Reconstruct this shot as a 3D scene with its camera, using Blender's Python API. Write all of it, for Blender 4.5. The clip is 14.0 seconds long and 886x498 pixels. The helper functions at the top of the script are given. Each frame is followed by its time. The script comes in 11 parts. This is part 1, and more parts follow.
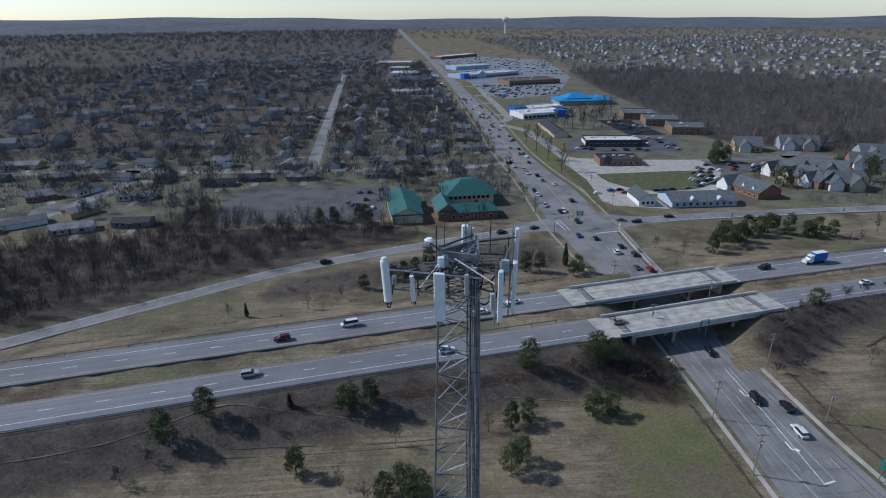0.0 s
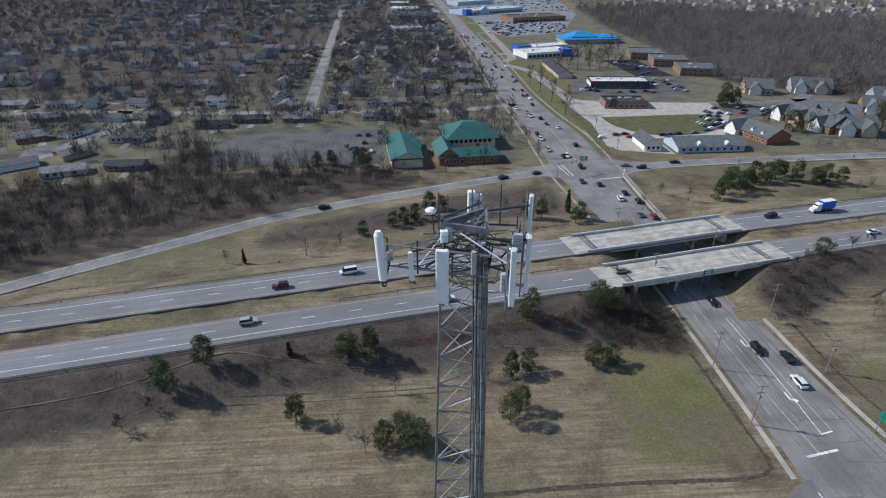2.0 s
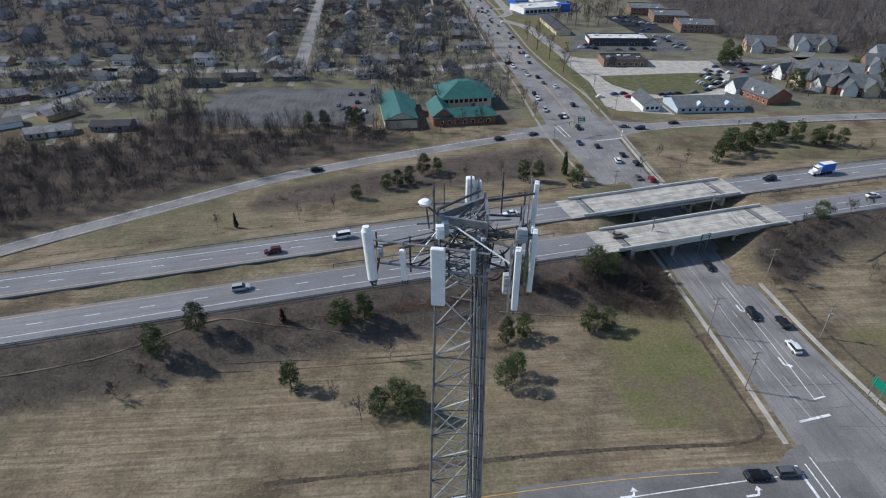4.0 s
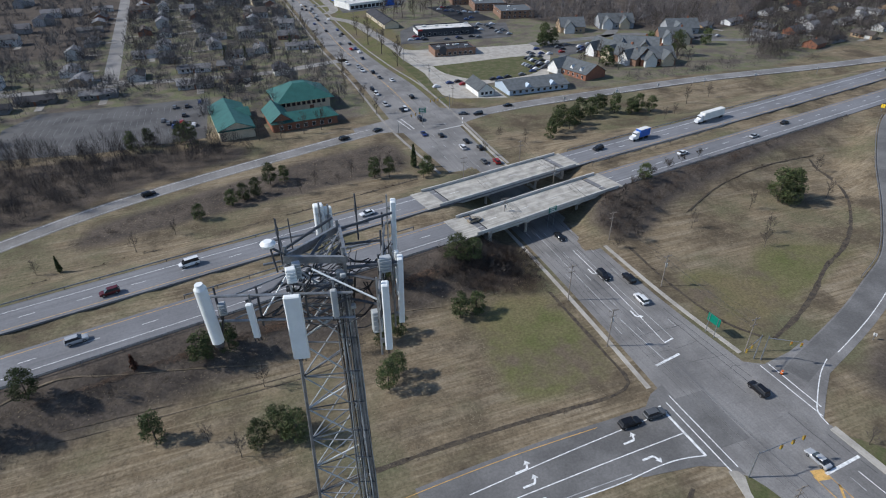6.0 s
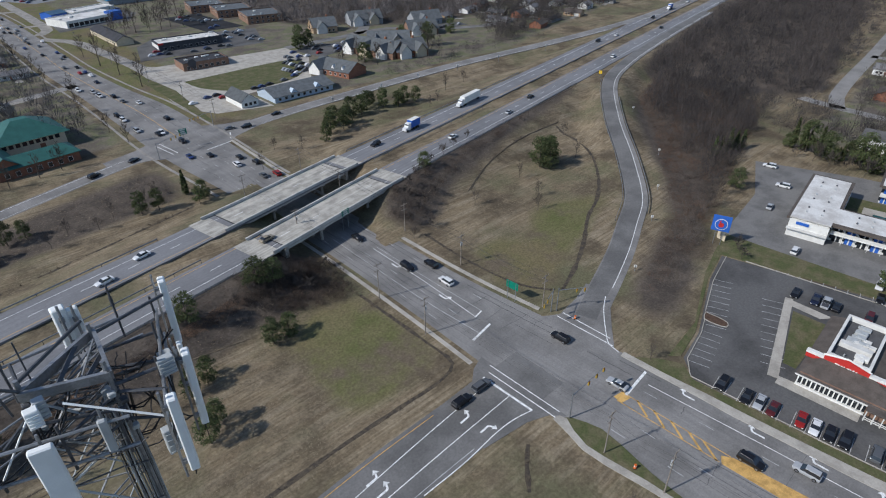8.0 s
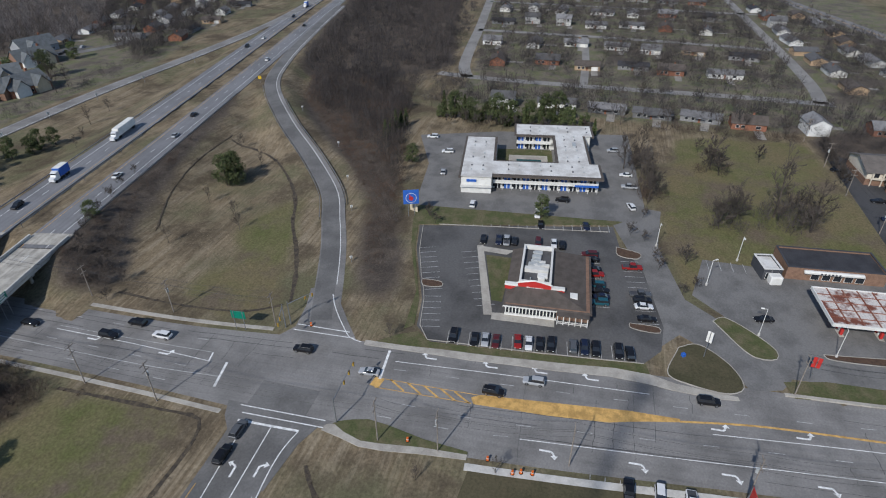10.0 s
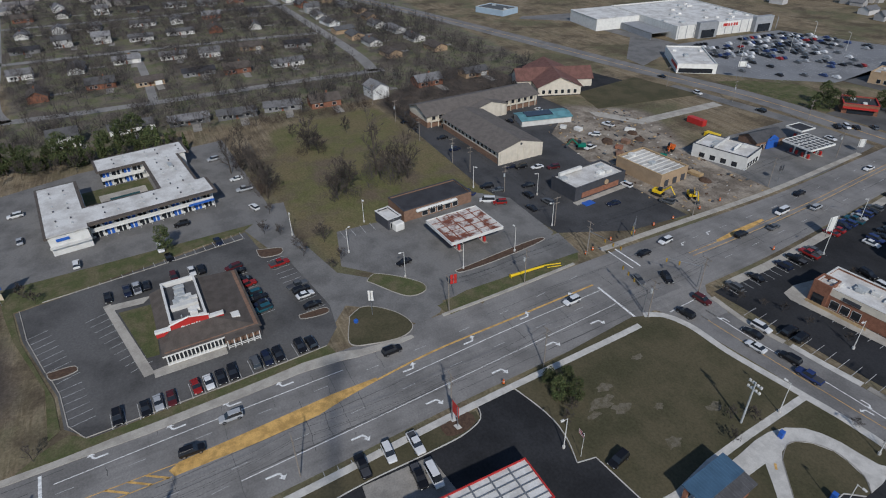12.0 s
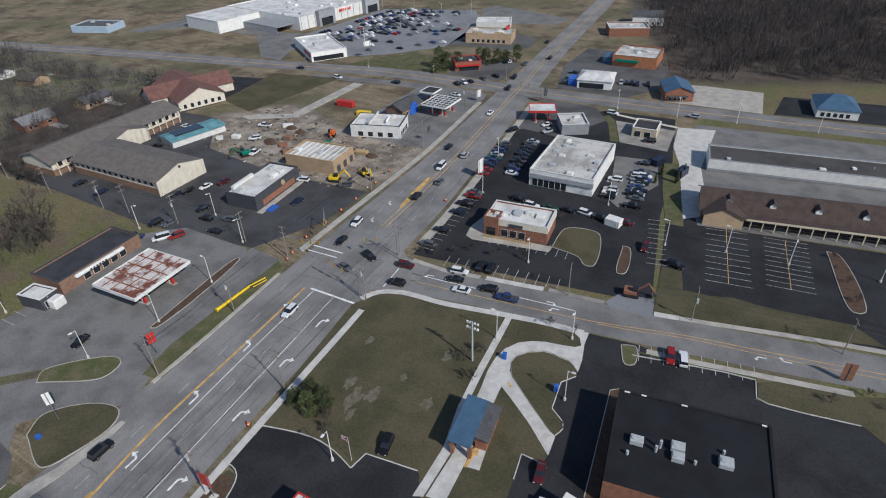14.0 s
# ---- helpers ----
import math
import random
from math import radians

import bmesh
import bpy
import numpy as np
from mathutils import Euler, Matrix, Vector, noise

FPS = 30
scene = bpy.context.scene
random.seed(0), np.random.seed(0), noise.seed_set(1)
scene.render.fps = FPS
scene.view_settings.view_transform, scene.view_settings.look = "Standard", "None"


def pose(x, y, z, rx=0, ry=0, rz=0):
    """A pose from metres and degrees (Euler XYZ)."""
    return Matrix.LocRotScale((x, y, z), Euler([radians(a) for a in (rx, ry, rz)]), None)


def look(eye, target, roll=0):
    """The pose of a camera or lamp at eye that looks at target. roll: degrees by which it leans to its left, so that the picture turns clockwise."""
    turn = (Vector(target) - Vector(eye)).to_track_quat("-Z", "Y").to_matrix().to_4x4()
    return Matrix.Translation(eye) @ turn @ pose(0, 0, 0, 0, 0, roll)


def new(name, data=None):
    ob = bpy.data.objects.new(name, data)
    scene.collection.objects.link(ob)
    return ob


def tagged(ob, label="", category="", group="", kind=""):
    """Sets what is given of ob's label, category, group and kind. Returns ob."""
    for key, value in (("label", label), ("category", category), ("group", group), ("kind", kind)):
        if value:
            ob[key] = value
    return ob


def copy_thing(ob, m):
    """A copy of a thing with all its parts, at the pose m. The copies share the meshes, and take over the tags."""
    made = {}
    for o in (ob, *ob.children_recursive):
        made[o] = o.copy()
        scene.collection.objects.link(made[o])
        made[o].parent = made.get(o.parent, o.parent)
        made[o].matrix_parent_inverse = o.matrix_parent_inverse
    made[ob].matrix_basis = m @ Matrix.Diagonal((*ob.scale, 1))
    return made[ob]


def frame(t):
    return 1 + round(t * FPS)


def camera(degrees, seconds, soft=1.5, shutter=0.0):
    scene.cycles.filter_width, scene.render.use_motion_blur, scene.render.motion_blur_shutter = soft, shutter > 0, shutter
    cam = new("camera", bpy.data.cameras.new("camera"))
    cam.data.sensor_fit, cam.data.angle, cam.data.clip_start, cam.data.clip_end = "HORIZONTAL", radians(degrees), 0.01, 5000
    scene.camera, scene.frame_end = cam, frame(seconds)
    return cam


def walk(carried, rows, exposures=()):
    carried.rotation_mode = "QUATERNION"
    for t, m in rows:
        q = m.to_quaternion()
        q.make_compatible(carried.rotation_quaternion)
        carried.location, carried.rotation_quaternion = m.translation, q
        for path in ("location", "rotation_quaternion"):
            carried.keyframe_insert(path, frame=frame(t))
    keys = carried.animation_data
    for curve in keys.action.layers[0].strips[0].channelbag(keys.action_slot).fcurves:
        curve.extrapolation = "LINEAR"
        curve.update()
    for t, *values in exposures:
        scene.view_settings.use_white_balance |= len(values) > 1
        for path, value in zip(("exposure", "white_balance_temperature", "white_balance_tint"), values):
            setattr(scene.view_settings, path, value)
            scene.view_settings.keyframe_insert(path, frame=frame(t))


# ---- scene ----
cam = camera(74.5, 14.0, 1.1)

PATH = [
    (0, (-2.545, -8.107, 91.894), (-2.431, -6.256, 91.143), -0.5),
    (0.5, (-2.497, -7.053, 91.814), (-2.385, -5.214, 91.037), -0.3),
    (1, (-2.475, -6.14, 91.666), (-2.364, -4.323, 90.837), -0.3),
    (1.5, (-2.46, -5.247, 91.628), (-2.351, -3.455, 90.746), -0.2),
    (2, (-2.445, -4.363, 91.608), (-2.337, -2.595, 90.68), -0.2),
    (2.5, (-2.399, -3.546, 91.554), (-2.292, -1.803, 90.579), -0.1),
    (4.8, (-2.183, -0.787, 91.673), (-2.023, 0.901, 90.613), 0.2),
    (5, (-2.13, -0.565, 91.657), (-1.895, 1.114, 90.596), 0.1),
    (5.5, (-1.953, 0.101, 91.549), (-1.53, 1.743, 90.489), -0.2),
    (6, (-1.771, 0.835, 91.426), (-1.194, 2.429, 90.365), -0.4),
    (6.5, (-1.541, 1.447, 91.358), (-0.812, 2.978, 90.297), -0.5),
    (7, (-1.333, 2.168, 91.195), (-0.458, 3.62, 90.134), -0.5),
    (7.2, (-1.215, 2.352, 91.203), (-0.283, 3.769, 90.142), -0.5),
    (9.3, (0.213, 3.87, 92.516), (1.702, 4.662, 91.442), -0.3),
    (9.5, (0.206, 3.857, 92.613), (1.743, 4.554, 91.541), -0.3),
    (10, (0.198, 3.732, 93.002), (1.83, 4.16, 91.929), -0.4),
    (10.5, (0.599, 3.628, 92.849), (2.281, 3.755, 91.774), -0.8),
    (11, (1.267, 3.555, 92.422), (2.943, 3.379, 91.345), -0.9),
    (11.5, (1.687, 3.443, 91.985), (3.304, 2.978, 90.905), -1.2),
    (12, (2.195, 3.623, 91.38), (3.712, 2.899, 90.297), -1.3),
    (12.5, (2.866, 2.934, 90.923), (4.245, 1.978, 89.833), -1.7),
    (13, (4.056, 2.057, 90.405), (5.275, 0.91, 89.309), -1.8),
    (13.5, (4.73, 0.896, 90.058), (5.773, -0.406, 88.955), -1.9),
    (14, (5.228, -0.312, 89.833), (6.073, -1.744, 88.721), -2.0),
]
walk(cam, [(t, look(eye, target, roll)) for t, eye, target, roll in PATH],
     [(0, -0.24, 5800, 10), (0.5, -0.16, 5850, 10), (1, 0.1, 6100, 10), (2.5, 0.18, 6350, 10), (5, 0.14, 6400, 10), (6.5, 0.1, 6400, 10), (9.5, -0.12, 6450, 10), (10.5, -0.13, 6500, 10), (11, -0.16, 6500, 10), (11.5, -0.32, 6500, 10), (12.5, -0.46, 6500, 10), (13, -0.4, 6500, 10), (13.5, -0.22, 6500, 10), (14, -0.09, 6550, 10)])

# ---- world and sun ----
SUN_AZ = radians(162.0)      # compass angle, from +x towards +y, of the place from which the sun shines
SUN_EL = radians(38.0)
world = bpy.data.worlds.new("sky")
scene.world = world
world.use_nodes = True
wn = world.node_tree
sky = wn.nodes.new("ShaderNodeTexSky")
sky.sky_type = "NISHITA"
sky.sun_disc = False
sky.sun_elevation = SUN_EL
sky.sun_rotation = radians(90.0) - SUN_AZ
sky.air_density, sky.dust_density, sky.ozone_density = 0.8, 0.25, 1.8
wn.nodes["Background"].inputs["Strength"].default_value = 0.135
wn.links.new(sky.outputs["Color"], wn.nodes["Background"].inputs["Color"])
sun = new("sun", bpy.data.lights.new("sun", "SUN"))
sun.data.energy, sun.data.angle, sun.data.color = 3.9, radians(1.6), (1.0, 0.975, 0.945)
sun.matrix_basis = look((0, 0, 300), Vector((0, 0, 300)) - Vector((math.cos(SUN_AZ) * math.cos(SUN_EL), math.sin(SUN_AZ) * math.cos(SUN_EL), math.sin(SUN_EL))))
scene.view_settings.exposure = 0.0

# ---- materials ----
MATS = {}


def material(name, color, rough=0.8, metal=0.0, vary=0.25, scale=0.6, fine=0.15, fine_scale=8.0, bump=0.0, second=None, spec=0.3, random=0.0, island=0.0, lo=0.42, hi=0.62, streak=None):
    """A procedural surface: a base colour, patches at one scale, grain at another, relief, and differences between pieces."""
    m = bpy.data.materials.new(name)
    m.use_nodes = True
    nt = m.node_tree
    b = nt.nodes["Principled BSDF"]
    b.inputs["Roughness"].default_value = rough
    b.inputs["Metallic"].default_value = metal
    b.inputs["Specular IOR Level"].default_value = spec
    geo = nt.nodes.new("ShaderNodeNewGeometry")

    def noisy(sc, detail, rgh):
        n = nt.nodes.new("ShaderNodeTexNoise")
        n.inputs["Scale"].default_value, n.inputs["Detail"].default_value, n.inputs["Roughness"].default_value = sc, detail, rgh
        nt.links.new(geo.outputs["Position"], n.inputs["Vector"])
        return n
    n1, n2 = noisy(scale, 4, 0.6), noisy(fine_scale, 3, 0.7)
    ramp = nt.nodes.new("ShaderNodeMapRange")
    ramp.inputs["From Min"].default_value, ramp.inputs["From Max"].default_value = lo, hi
    nt.links.new(n1.outputs["Fac"], ramp.inputs["Value"])
    mix = nt.nodes.new("ShaderNodeMix")
    mix.data_type = "RGBA"
    c2 = second if second else tuple(c * (1 - vary) for c in color)
    mix.inputs["A"].default_value = (*color, 1)
    mix.inputs["B"].default_value = (*c2, 1)
    nt.links.new(ramp.outputs["Result"], mix.inputs["Factor"])
    hsv = nt.nodes.new("ShaderNodeHueSaturation")
    nt.links.new(mix.outputs["Result"], hsv.inputs["Color"])
    val = nt.nodes.new("ShaderNodeMapRange")
    val.inputs["From Min"].default_value, val.inputs["From Max"].default_value = 0.25, 0.75
    val.inputs["To Min"].default_value, val.inputs["To Max"].default_value = 1 - fine, 1 + fine
    nt.links.new(n2.outputs["Fac"], val.inputs["Value"])
    last = val.outputs["Result"]
    for amount, node, out in ((random, "ShaderNodeObjectInfo", "Random"), (island, "ShaderNodeNewGeometry", "Random Per Island")):
        if amount:
            info = nt.nodes.new(node)
            r = nt.nodes.new("ShaderNodeMapRange")
            r.inputs["To Min"].default_value, r.inputs["To Max"].default_value = 1 - amount, 1 + amount
            nt.links.new(info.outputs[out], r.inputs["Value"])
            mul = nt.nodes.new("ShaderNodeMath")
            mul.operation = "MULTIPLY"
            nt.links.new(last, mul.inputs[0])
            nt.links.new(r.outputs["Result"], mul.inputs[1])
            last = mul.outputs[0]
    if streak:
        mp = nt.nodes.new("ShaderNodeMapping")
        mp.vector_type = "TEXTURE"
        mp.inputs["Rotation"].default_value[2] = radians(streak[0])
        mp.inputs["Scale"].default_value = (70.0, 1.1, 1)
        nt.links.new(geo.outputs["Position"], mp.inputs["Vector"])
        n3 = nt.nodes.new("ShaderNodeTexNoise")
        n3.inputs["Scale"].default_value, n3.inputs["Detail"].default_value, n3.inputs["Roughness"].default_value = 1.0, 5, 0.6
        nt.links.new(mp.outputs["Vector"], n3.inputs["Vector"])
        r = nt.nodes.new("ShaderNodeMapRange")
        r.inputs["From Min"].default_value, r.inputs["From Max"].default_value = 0.3, 0.7
        r.inputs["To Min"].default_value, r.inputs["To Max"].default_value = 1 - streak[1], 1 + streak[1]
        nt.links.new(n3.outputs["Fac"], r.inputs["Value"])
        mul = nt.nodes.new("ShaderNodeMath")
        mul.operation = "MULTIPLY"
        nt.links.new(last, mul.inputs[0])
        nt.links.new(r.outputs["Result"], mul.inputs[1])
        last = mul.outputs[0]
    nt.links.new(last, hsv.inputs["Value"])
    nt.links.new(hsv.outputs["Color"], b.inputs["Base Color"])
    if bump:
        bp = nt.nodes.new("ShaderNodeBump")
        bp.inputs["Strength"].default_value, bp.inputs["Distance"].default_value = bump, 0.1
        nt.links.new(n2.outputs["Fac"], bp.inputs["Height"])
        nt.links.new(bp.outputs["Normal"], b.inputs["Normal"])
    MATS[name] = m
    return m


def ground_material():
    """Dry winter grass, greener lawn and leaf litter, mixed by the ground's own land-use weights and by noise."""
    m = bpy.data.materials.new("ground")
    m.use_nodes = True
    nt = m.node_tree
    b = nt.nodes["Principled BSDF"]
    b.inputs["Roughness"].default_value, b.inputs["Specular IOR Level"].default_value = 0.95, 0.1
    geo = nt.nodes.new("ShaderNodeNewGeometry")

    def noisy(sc, detail, stretch=None):
        n = nt.nodes.new("ShaderNodeTexNoise")
        n.inputs["Scale"].default_value, n.inputs["Detail"].default_value, n.inputs["Roughness"].default_value = sc, detail, 0.65
        src = geo.outputs["Position"]
        if stretch:
            mp = nt.nodes.new("ShaderNodeMapping")
            mp.inputs["Rotation"].default_value[2] = stretch[0]
            mp.inputs["Scale"].default_value = (stretch[1], 1, 1)
            nt.links.new(src, mp.inputs["Vector"])
            src = mp.outputs["Vector"]
        nt.links.new(src, n.inputs["Vector"])
        return n.outputs["Fac"]

    def ranged(src, a, c):
        r = nt.nodes.new("ShaderNodeMapRange")
        r.inputs["From Min"].default_value, r.inputs["From Max"].default_value = a, c
        nt.links.new(src, r.inputs["Value"])
        return r.outputs["Result"]

    def mixed(fac, a, c):
        x = nt.nodes.new("ShaderNodeMix")
        x.data_type = "RGBA"
        nt.links.new(fac, x.inputs["Factor"])
        for key, v in (("A", a), ("B", c)):
            if isinstance(v, tuple):
                x.inputs[key].default_value = (*v, 1)
            else:
                nt.links.new(v, x.inputs[key])
        return x.outputs["Result"]
    big, mid, fine, rows = noisy(0.02, 5), noisy(0.12, 5), noisy(1.6, 4), noisy(0.35, 4, (radians(-12), 0.12))
    swath = noisy(1.3, 3, (radians(-2), 0.035))
    patch, clump = noisy(0.055, 6), noisy(0.7, 5)
    dry = mixed(ranged(mid, 0.38, 0.62), (0.215, 0.17, 0.11), (0.135, 0.104, 0.068))
    dry = mixed(ranged(rows, 0.48, 0.7), dry, (0.25, 0.208, 0.148))
    dry = mixed(ranged(swath, 0.52, 0.66), dry, (0.245, 0.2, 0.136))
    dry = mixed(ranged(swath, 0.47, 0.36), dry, (0.145, 0.112, 0.072))
    dry = mixed(ranged(big, 0.47, 0.6), dry, (0.12, 0.112, 0.066))
    dry = mixed(ranged(patch, 0.48, 0.64), dry, (0.088, 0.07, 0.048))
    lawn = mixed(ranged(mid, 0.35, 0.65), (0.1, 0.106, 0.042), (0.14, 0.126, 0.064))
    lawn = mixed(ranged(big, 0.46, 0.58), lawn, (0.145, 0.12, 0.066))
    lawn = mixed(ranged(patch, 0.5, 0.64), lawn, (0.125, 0.1, 0.07))
    yard = mixed(ranged(mid, 0.42, 0.58), (0.125, 0.13, 0.072), (0.155, 0.135, 0.105))
    yard = mixed(ranged(patch, 0.48, 0.6), yard, (0.105, 0.09, 0.075))
    litter = mixed(ranged(mid, 0.35, 0.65), (0.062, 0.052, 0.044), (0.11, 0.09, 0.072))
    dirt = mixed(ranged(mid, 0.38, 0.58), (0.31, 0.27, 0.22), (0.15, 0.125, 0.1))
    col = dry
    for layer, tint in (("lawn", lawn), ("yard", yard), ("litter", litter), ("dirt", dirt)):
        at = nt.nodes.new("ShaderNodeAttribute")
        at.attribute_name = layer
        add = nt.nodes.new("ShaderNodeMath")
        add.operation = "ADD"
        nt.links.new(at.outputs["Fac"], add.inputs[0])
        nt.links.new(ranged(mid, -0.7, 1.7), add.inputs[1])
        col = mixed(ranged(add.outputs[0], 0.78, 1.12), col, tint)
    hsv = nt.nodes.new("ShaderNodeHueSaturation")
    nt.links.new(col, hsv.inputs["Color"])
    r = nt.nodes.new("ShaderNodeMapRange")
    r.inputs["From Min"].default_value, r.inputs["From Max"].default_value = 0.3, 0.7
    r.inputs["To Min"].default_value, r.inputs["To Max"].default_value = 0.78, 1.38
    nt.links.new(fine, r.inputs["Value"])
    g = nt.nodes.new("ShaderNodeMapRange")
    g.inputs["From Min"].default_value, g.inputs["From Max"].default_value = 0.3, 0.7
    g.inputs["To Min"].default_value, g.inputs["To Max"].default_value = 0.86, 1.15
    nt.links.new(clump, g.inputs["Value"])
    mul = nt.nodes.new("ShaderNodeMath")
    mul.operation = "MULTIPLY"
    nt.links.new(r.outputs["Result"], mul.inputs[0])
    nt.links.new(g.outputs["Result"], mul.inputs[1])
    nt.links.new(mul.outputs[0], hsv.inputs["Value"])
    nt.links.new(hsv.outputs["Color"], b.inputs["Base Color"])
    bp = nt.nodes.new("ShaderNodeBump")
    bp.inputs["Strength"].default_value, bp.inputs["Distance"].default_value = 0.45, 0.2
    nt.links.new(fine, bp.inputs["Height"])
    nt.links.new(bp.outputs["Normal"], b.inputs["Normal"])
    MATS["ground"] = m
    return m


ground_material()
material("lawn_patch", (0.085, 0.095, 0.042), 0.95, second=(0.135, 0.12, 0.07), scale=0.25, fine=0.3, fine_scale=2.5, bump=0.4, spec=0.1)
material("seal", (0.095, 0.094, 0.094), 0.85, vary=0.3, scale=0.2)
material("lawn_brown", (0.098, 0.085, 0.052), 0.95, second=(0.068, 0.064, 0.037), scale=0.11, fine=0.25, fine_scale=2.0, bump=0.4, spec=0.1)
material("asphalt_main", (0.228, 0.219, 0.208), 0.85, vary=0.3, scale=0.09, fine=0.22, fine_scale=2.5, bump=0.1, streak=(92, 0.1))
material("asphalt_side", (0.205, 0.198, 0.19), 0.88, vary=0.3, scale=0.1, fine=0.22, fine_scale=2.5, bump=0.1)
material("asphalt_hwy", (0.20, 0.20, 0.206), 0.85, vary=0.2, scale=0.05, fine=0.15, fine_scale=1.5, bump=0.1, streak=(10.9, 0.14))
material("asphalt_lot", (0.113, 0.11, 0.107), 0.85, vary=0.4, scale=0.07, fine=0.22, fine_scale=1.8, bump=0.1)
material("asphalt_ramp", (0.169, 0.164, 0.157), 0.85, vary=0.3, scale=0.09, fine=0.2, fine_scale=2.0, bump=0.1)
material("asphalt_inn", (0.07, 0.07, 0.072), 0.9, vary=0.4, scale=0.07, fine=0.25, fine_scale=1.8, bump=0.1)
material("roof_taupe", (0.15, 0.132, 0.118), 0.9, vary=0.2, scale=0.5, fine=0.2, fine_scale=5.0, bump=0.2)
material("roof_plaza", (0.075, 0.053, 0.045), 0.9, vary=0.25, scale=0.5, fine=0.2, fine_scale=5.0, bump=0.2)
material("roof_felt", (0.075, 0.07, 0.066), 0.9, vary=0.3, scale=0.15, fine=0.25, fine_scale=3.0)
material("wall_ivory", (0.62, 0.56, 0.46), 0.8, vary=0.12, scale=0.5, fine=0.06, fine_scale=5.0)
material("brick_orange", (0.42, 0.17, 0.085), 0.9, vary=0.25, scale=0.8, fine=0.2, fine_scale=8.0)
material("asphalt_dark", (0.036, 0.037, 0.04), 0.95, spec=0.12, vary=0.35, scale=0.08, fine=0.25, fine_scale=1.8, bump=0.1)
material("asphalt_old", (0.185, 0.18, 0.172), 0.9, vary=0.3, scale=0.12, fine=0.2, fine_scale=2.0, bump=0.1)
material("asphalt_street", (0.26, 0.25, 0.235), 0.9, vary=0.25, scale=0.08, fine=0.2, fine_scale=1.5)
material("asphalt_grey", (0.215, 0.22, 0.228), 0.88, vary=0.2, scale=0.05, fine=0.15, fine_scale=1.5)
material("woods_twig_dark", (0.07, 0.06, 0.056), 0.95, second=(0.048, 0.043, 0.042), scale=0.02, fine=0.35, fine_scale=0.3, island=0.35)
material("concrete", (0.42, 0.39, 0.34), 0.85, vary=0.25, scale=0.25, fine=0.15, fine_scale=3.0, bump=0.1)
material("concrete_deck", (0.43, 0.405, 0.355), 0.85, vary=0.3, scale=0.3, fine=0.15, fine_scale=2.5, bump=0.1, streak=(11.5, 0.25))
material("concrete_worn", (0.30, 0.28, 0.25), 0.9, vary=0.3, scale=0.2, fine=0.2, fine_scale=3.0)
material("concrete_pale", (0.55, 0.53, 0.49), 0.8, vary=0.2, scale=0.4, fine=0.12, fine_scale=4.0)
material("paint_white", (0.82, 0.82, 0.80), 0.7, vary=0.35, scale=1.4, fine=0.2, fine_scale=9.0)
material("paint_faded", (0.52, 0.52, 0.51), 0.75, vary=0.4, scale=0.8, fine=0.25, fine_scale=9.0)
material("paint_worn", (0.24, 0.24, 0.24), 0.85, vary=0.4, scale=0.8, fine=0.25, fine_scale=9.0)
material("paint_yellow", (0.64, 0.39, 0.13), 0.75, vary=0.35, scale=0.5, fine=0.22, fine_scale=5.0)
material("steel", (0.30, 0.31, 0.32), 0.5, metal=0.6, vary=0.3, scale=2.0, fine=0.2, fine_scale=15.0)
material("steel_dark", (0.10, 0.105, 0.115), 0.55, metal=0.4, vary=0.3, scale=2.5, fine=0.2, fine_scale=15.0)
material("antenna_white", (0.80, 0.82, 0.80), 0.45, vary=0.08, scale=1.5, fine=0.04, fine_scale=12.0)
material("antenna_grey", (0.42, 0.44, 0.44), 0.5, vary=0.12, scale=1.5, fine=0.06, fine_scale=12.0)
material("cable_black", (0.02, 0.02, 0.022), 0.5)
material("bark", (0.085, 0.07, 0.058), 0.95, vary=0.3, scale=1.2, fine=0.3, fine_scale=8.0, random=0.25)
material("twig", (0.075, 0.062, 0.053), 0.95, vary=0.25, scale=0.25, fine=0.25, fine_scale=4.0, random=0.3, second=(0.055, 0.047, 0.042))
material("woods_twig", (0.16, 0.142, 0.137), 0.95, second=(0.11, 0.1, 0.097), scale=0.02, fine=0.35, fine_scale=0.3, island=0.35)
material("brush_twig", (0.145, 0.092, 0.06), 0.95, second=(0.08, 0.06, 0.047), scale=0.06, fine=0.3, fine_scale=0.5, island=0.35)
material("brush_rust", (0.115, 0.07, 0.046), 0.95, second=(0.062, 0.044, 0.035), scale=0.06, fine=0.3, fine_scale=0.5, island=0.35)
material("brush_twig_dark", (0.085, 0.06, 0.046), 0.95, second=(0.05, 0.04, 0.034), scale=0.06, fine=0.3, fine_scale=0.5, island=0.35)
# twigs of the farthest woods: bluish distance haze is mixed into the base colour
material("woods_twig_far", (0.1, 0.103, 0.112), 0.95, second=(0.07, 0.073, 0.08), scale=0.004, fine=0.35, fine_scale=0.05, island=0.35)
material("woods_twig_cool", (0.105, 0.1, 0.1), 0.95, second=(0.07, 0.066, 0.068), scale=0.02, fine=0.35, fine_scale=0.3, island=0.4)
material("woods_twig_warm", (0.125, 0.105, 0.09), 0.95, second=(0.085, 0.072, 0.063), scale=0.03, fine=0.3, fine_scale=0.4, island=0.35)
material("ditch_soil", (0.055, 0.045, 0.035), 0.9, vary=0.3, scale=0.8, fine=0.3, fine_scale=4.0, second=(0.10, 0.08, 0.055))
material("dry_soil", (0.15, 0.132, 0.098), 0.95, second=(0.10, 0.087, 0.055), scale=0.9, fine=0.3, fine_scale=5.0)
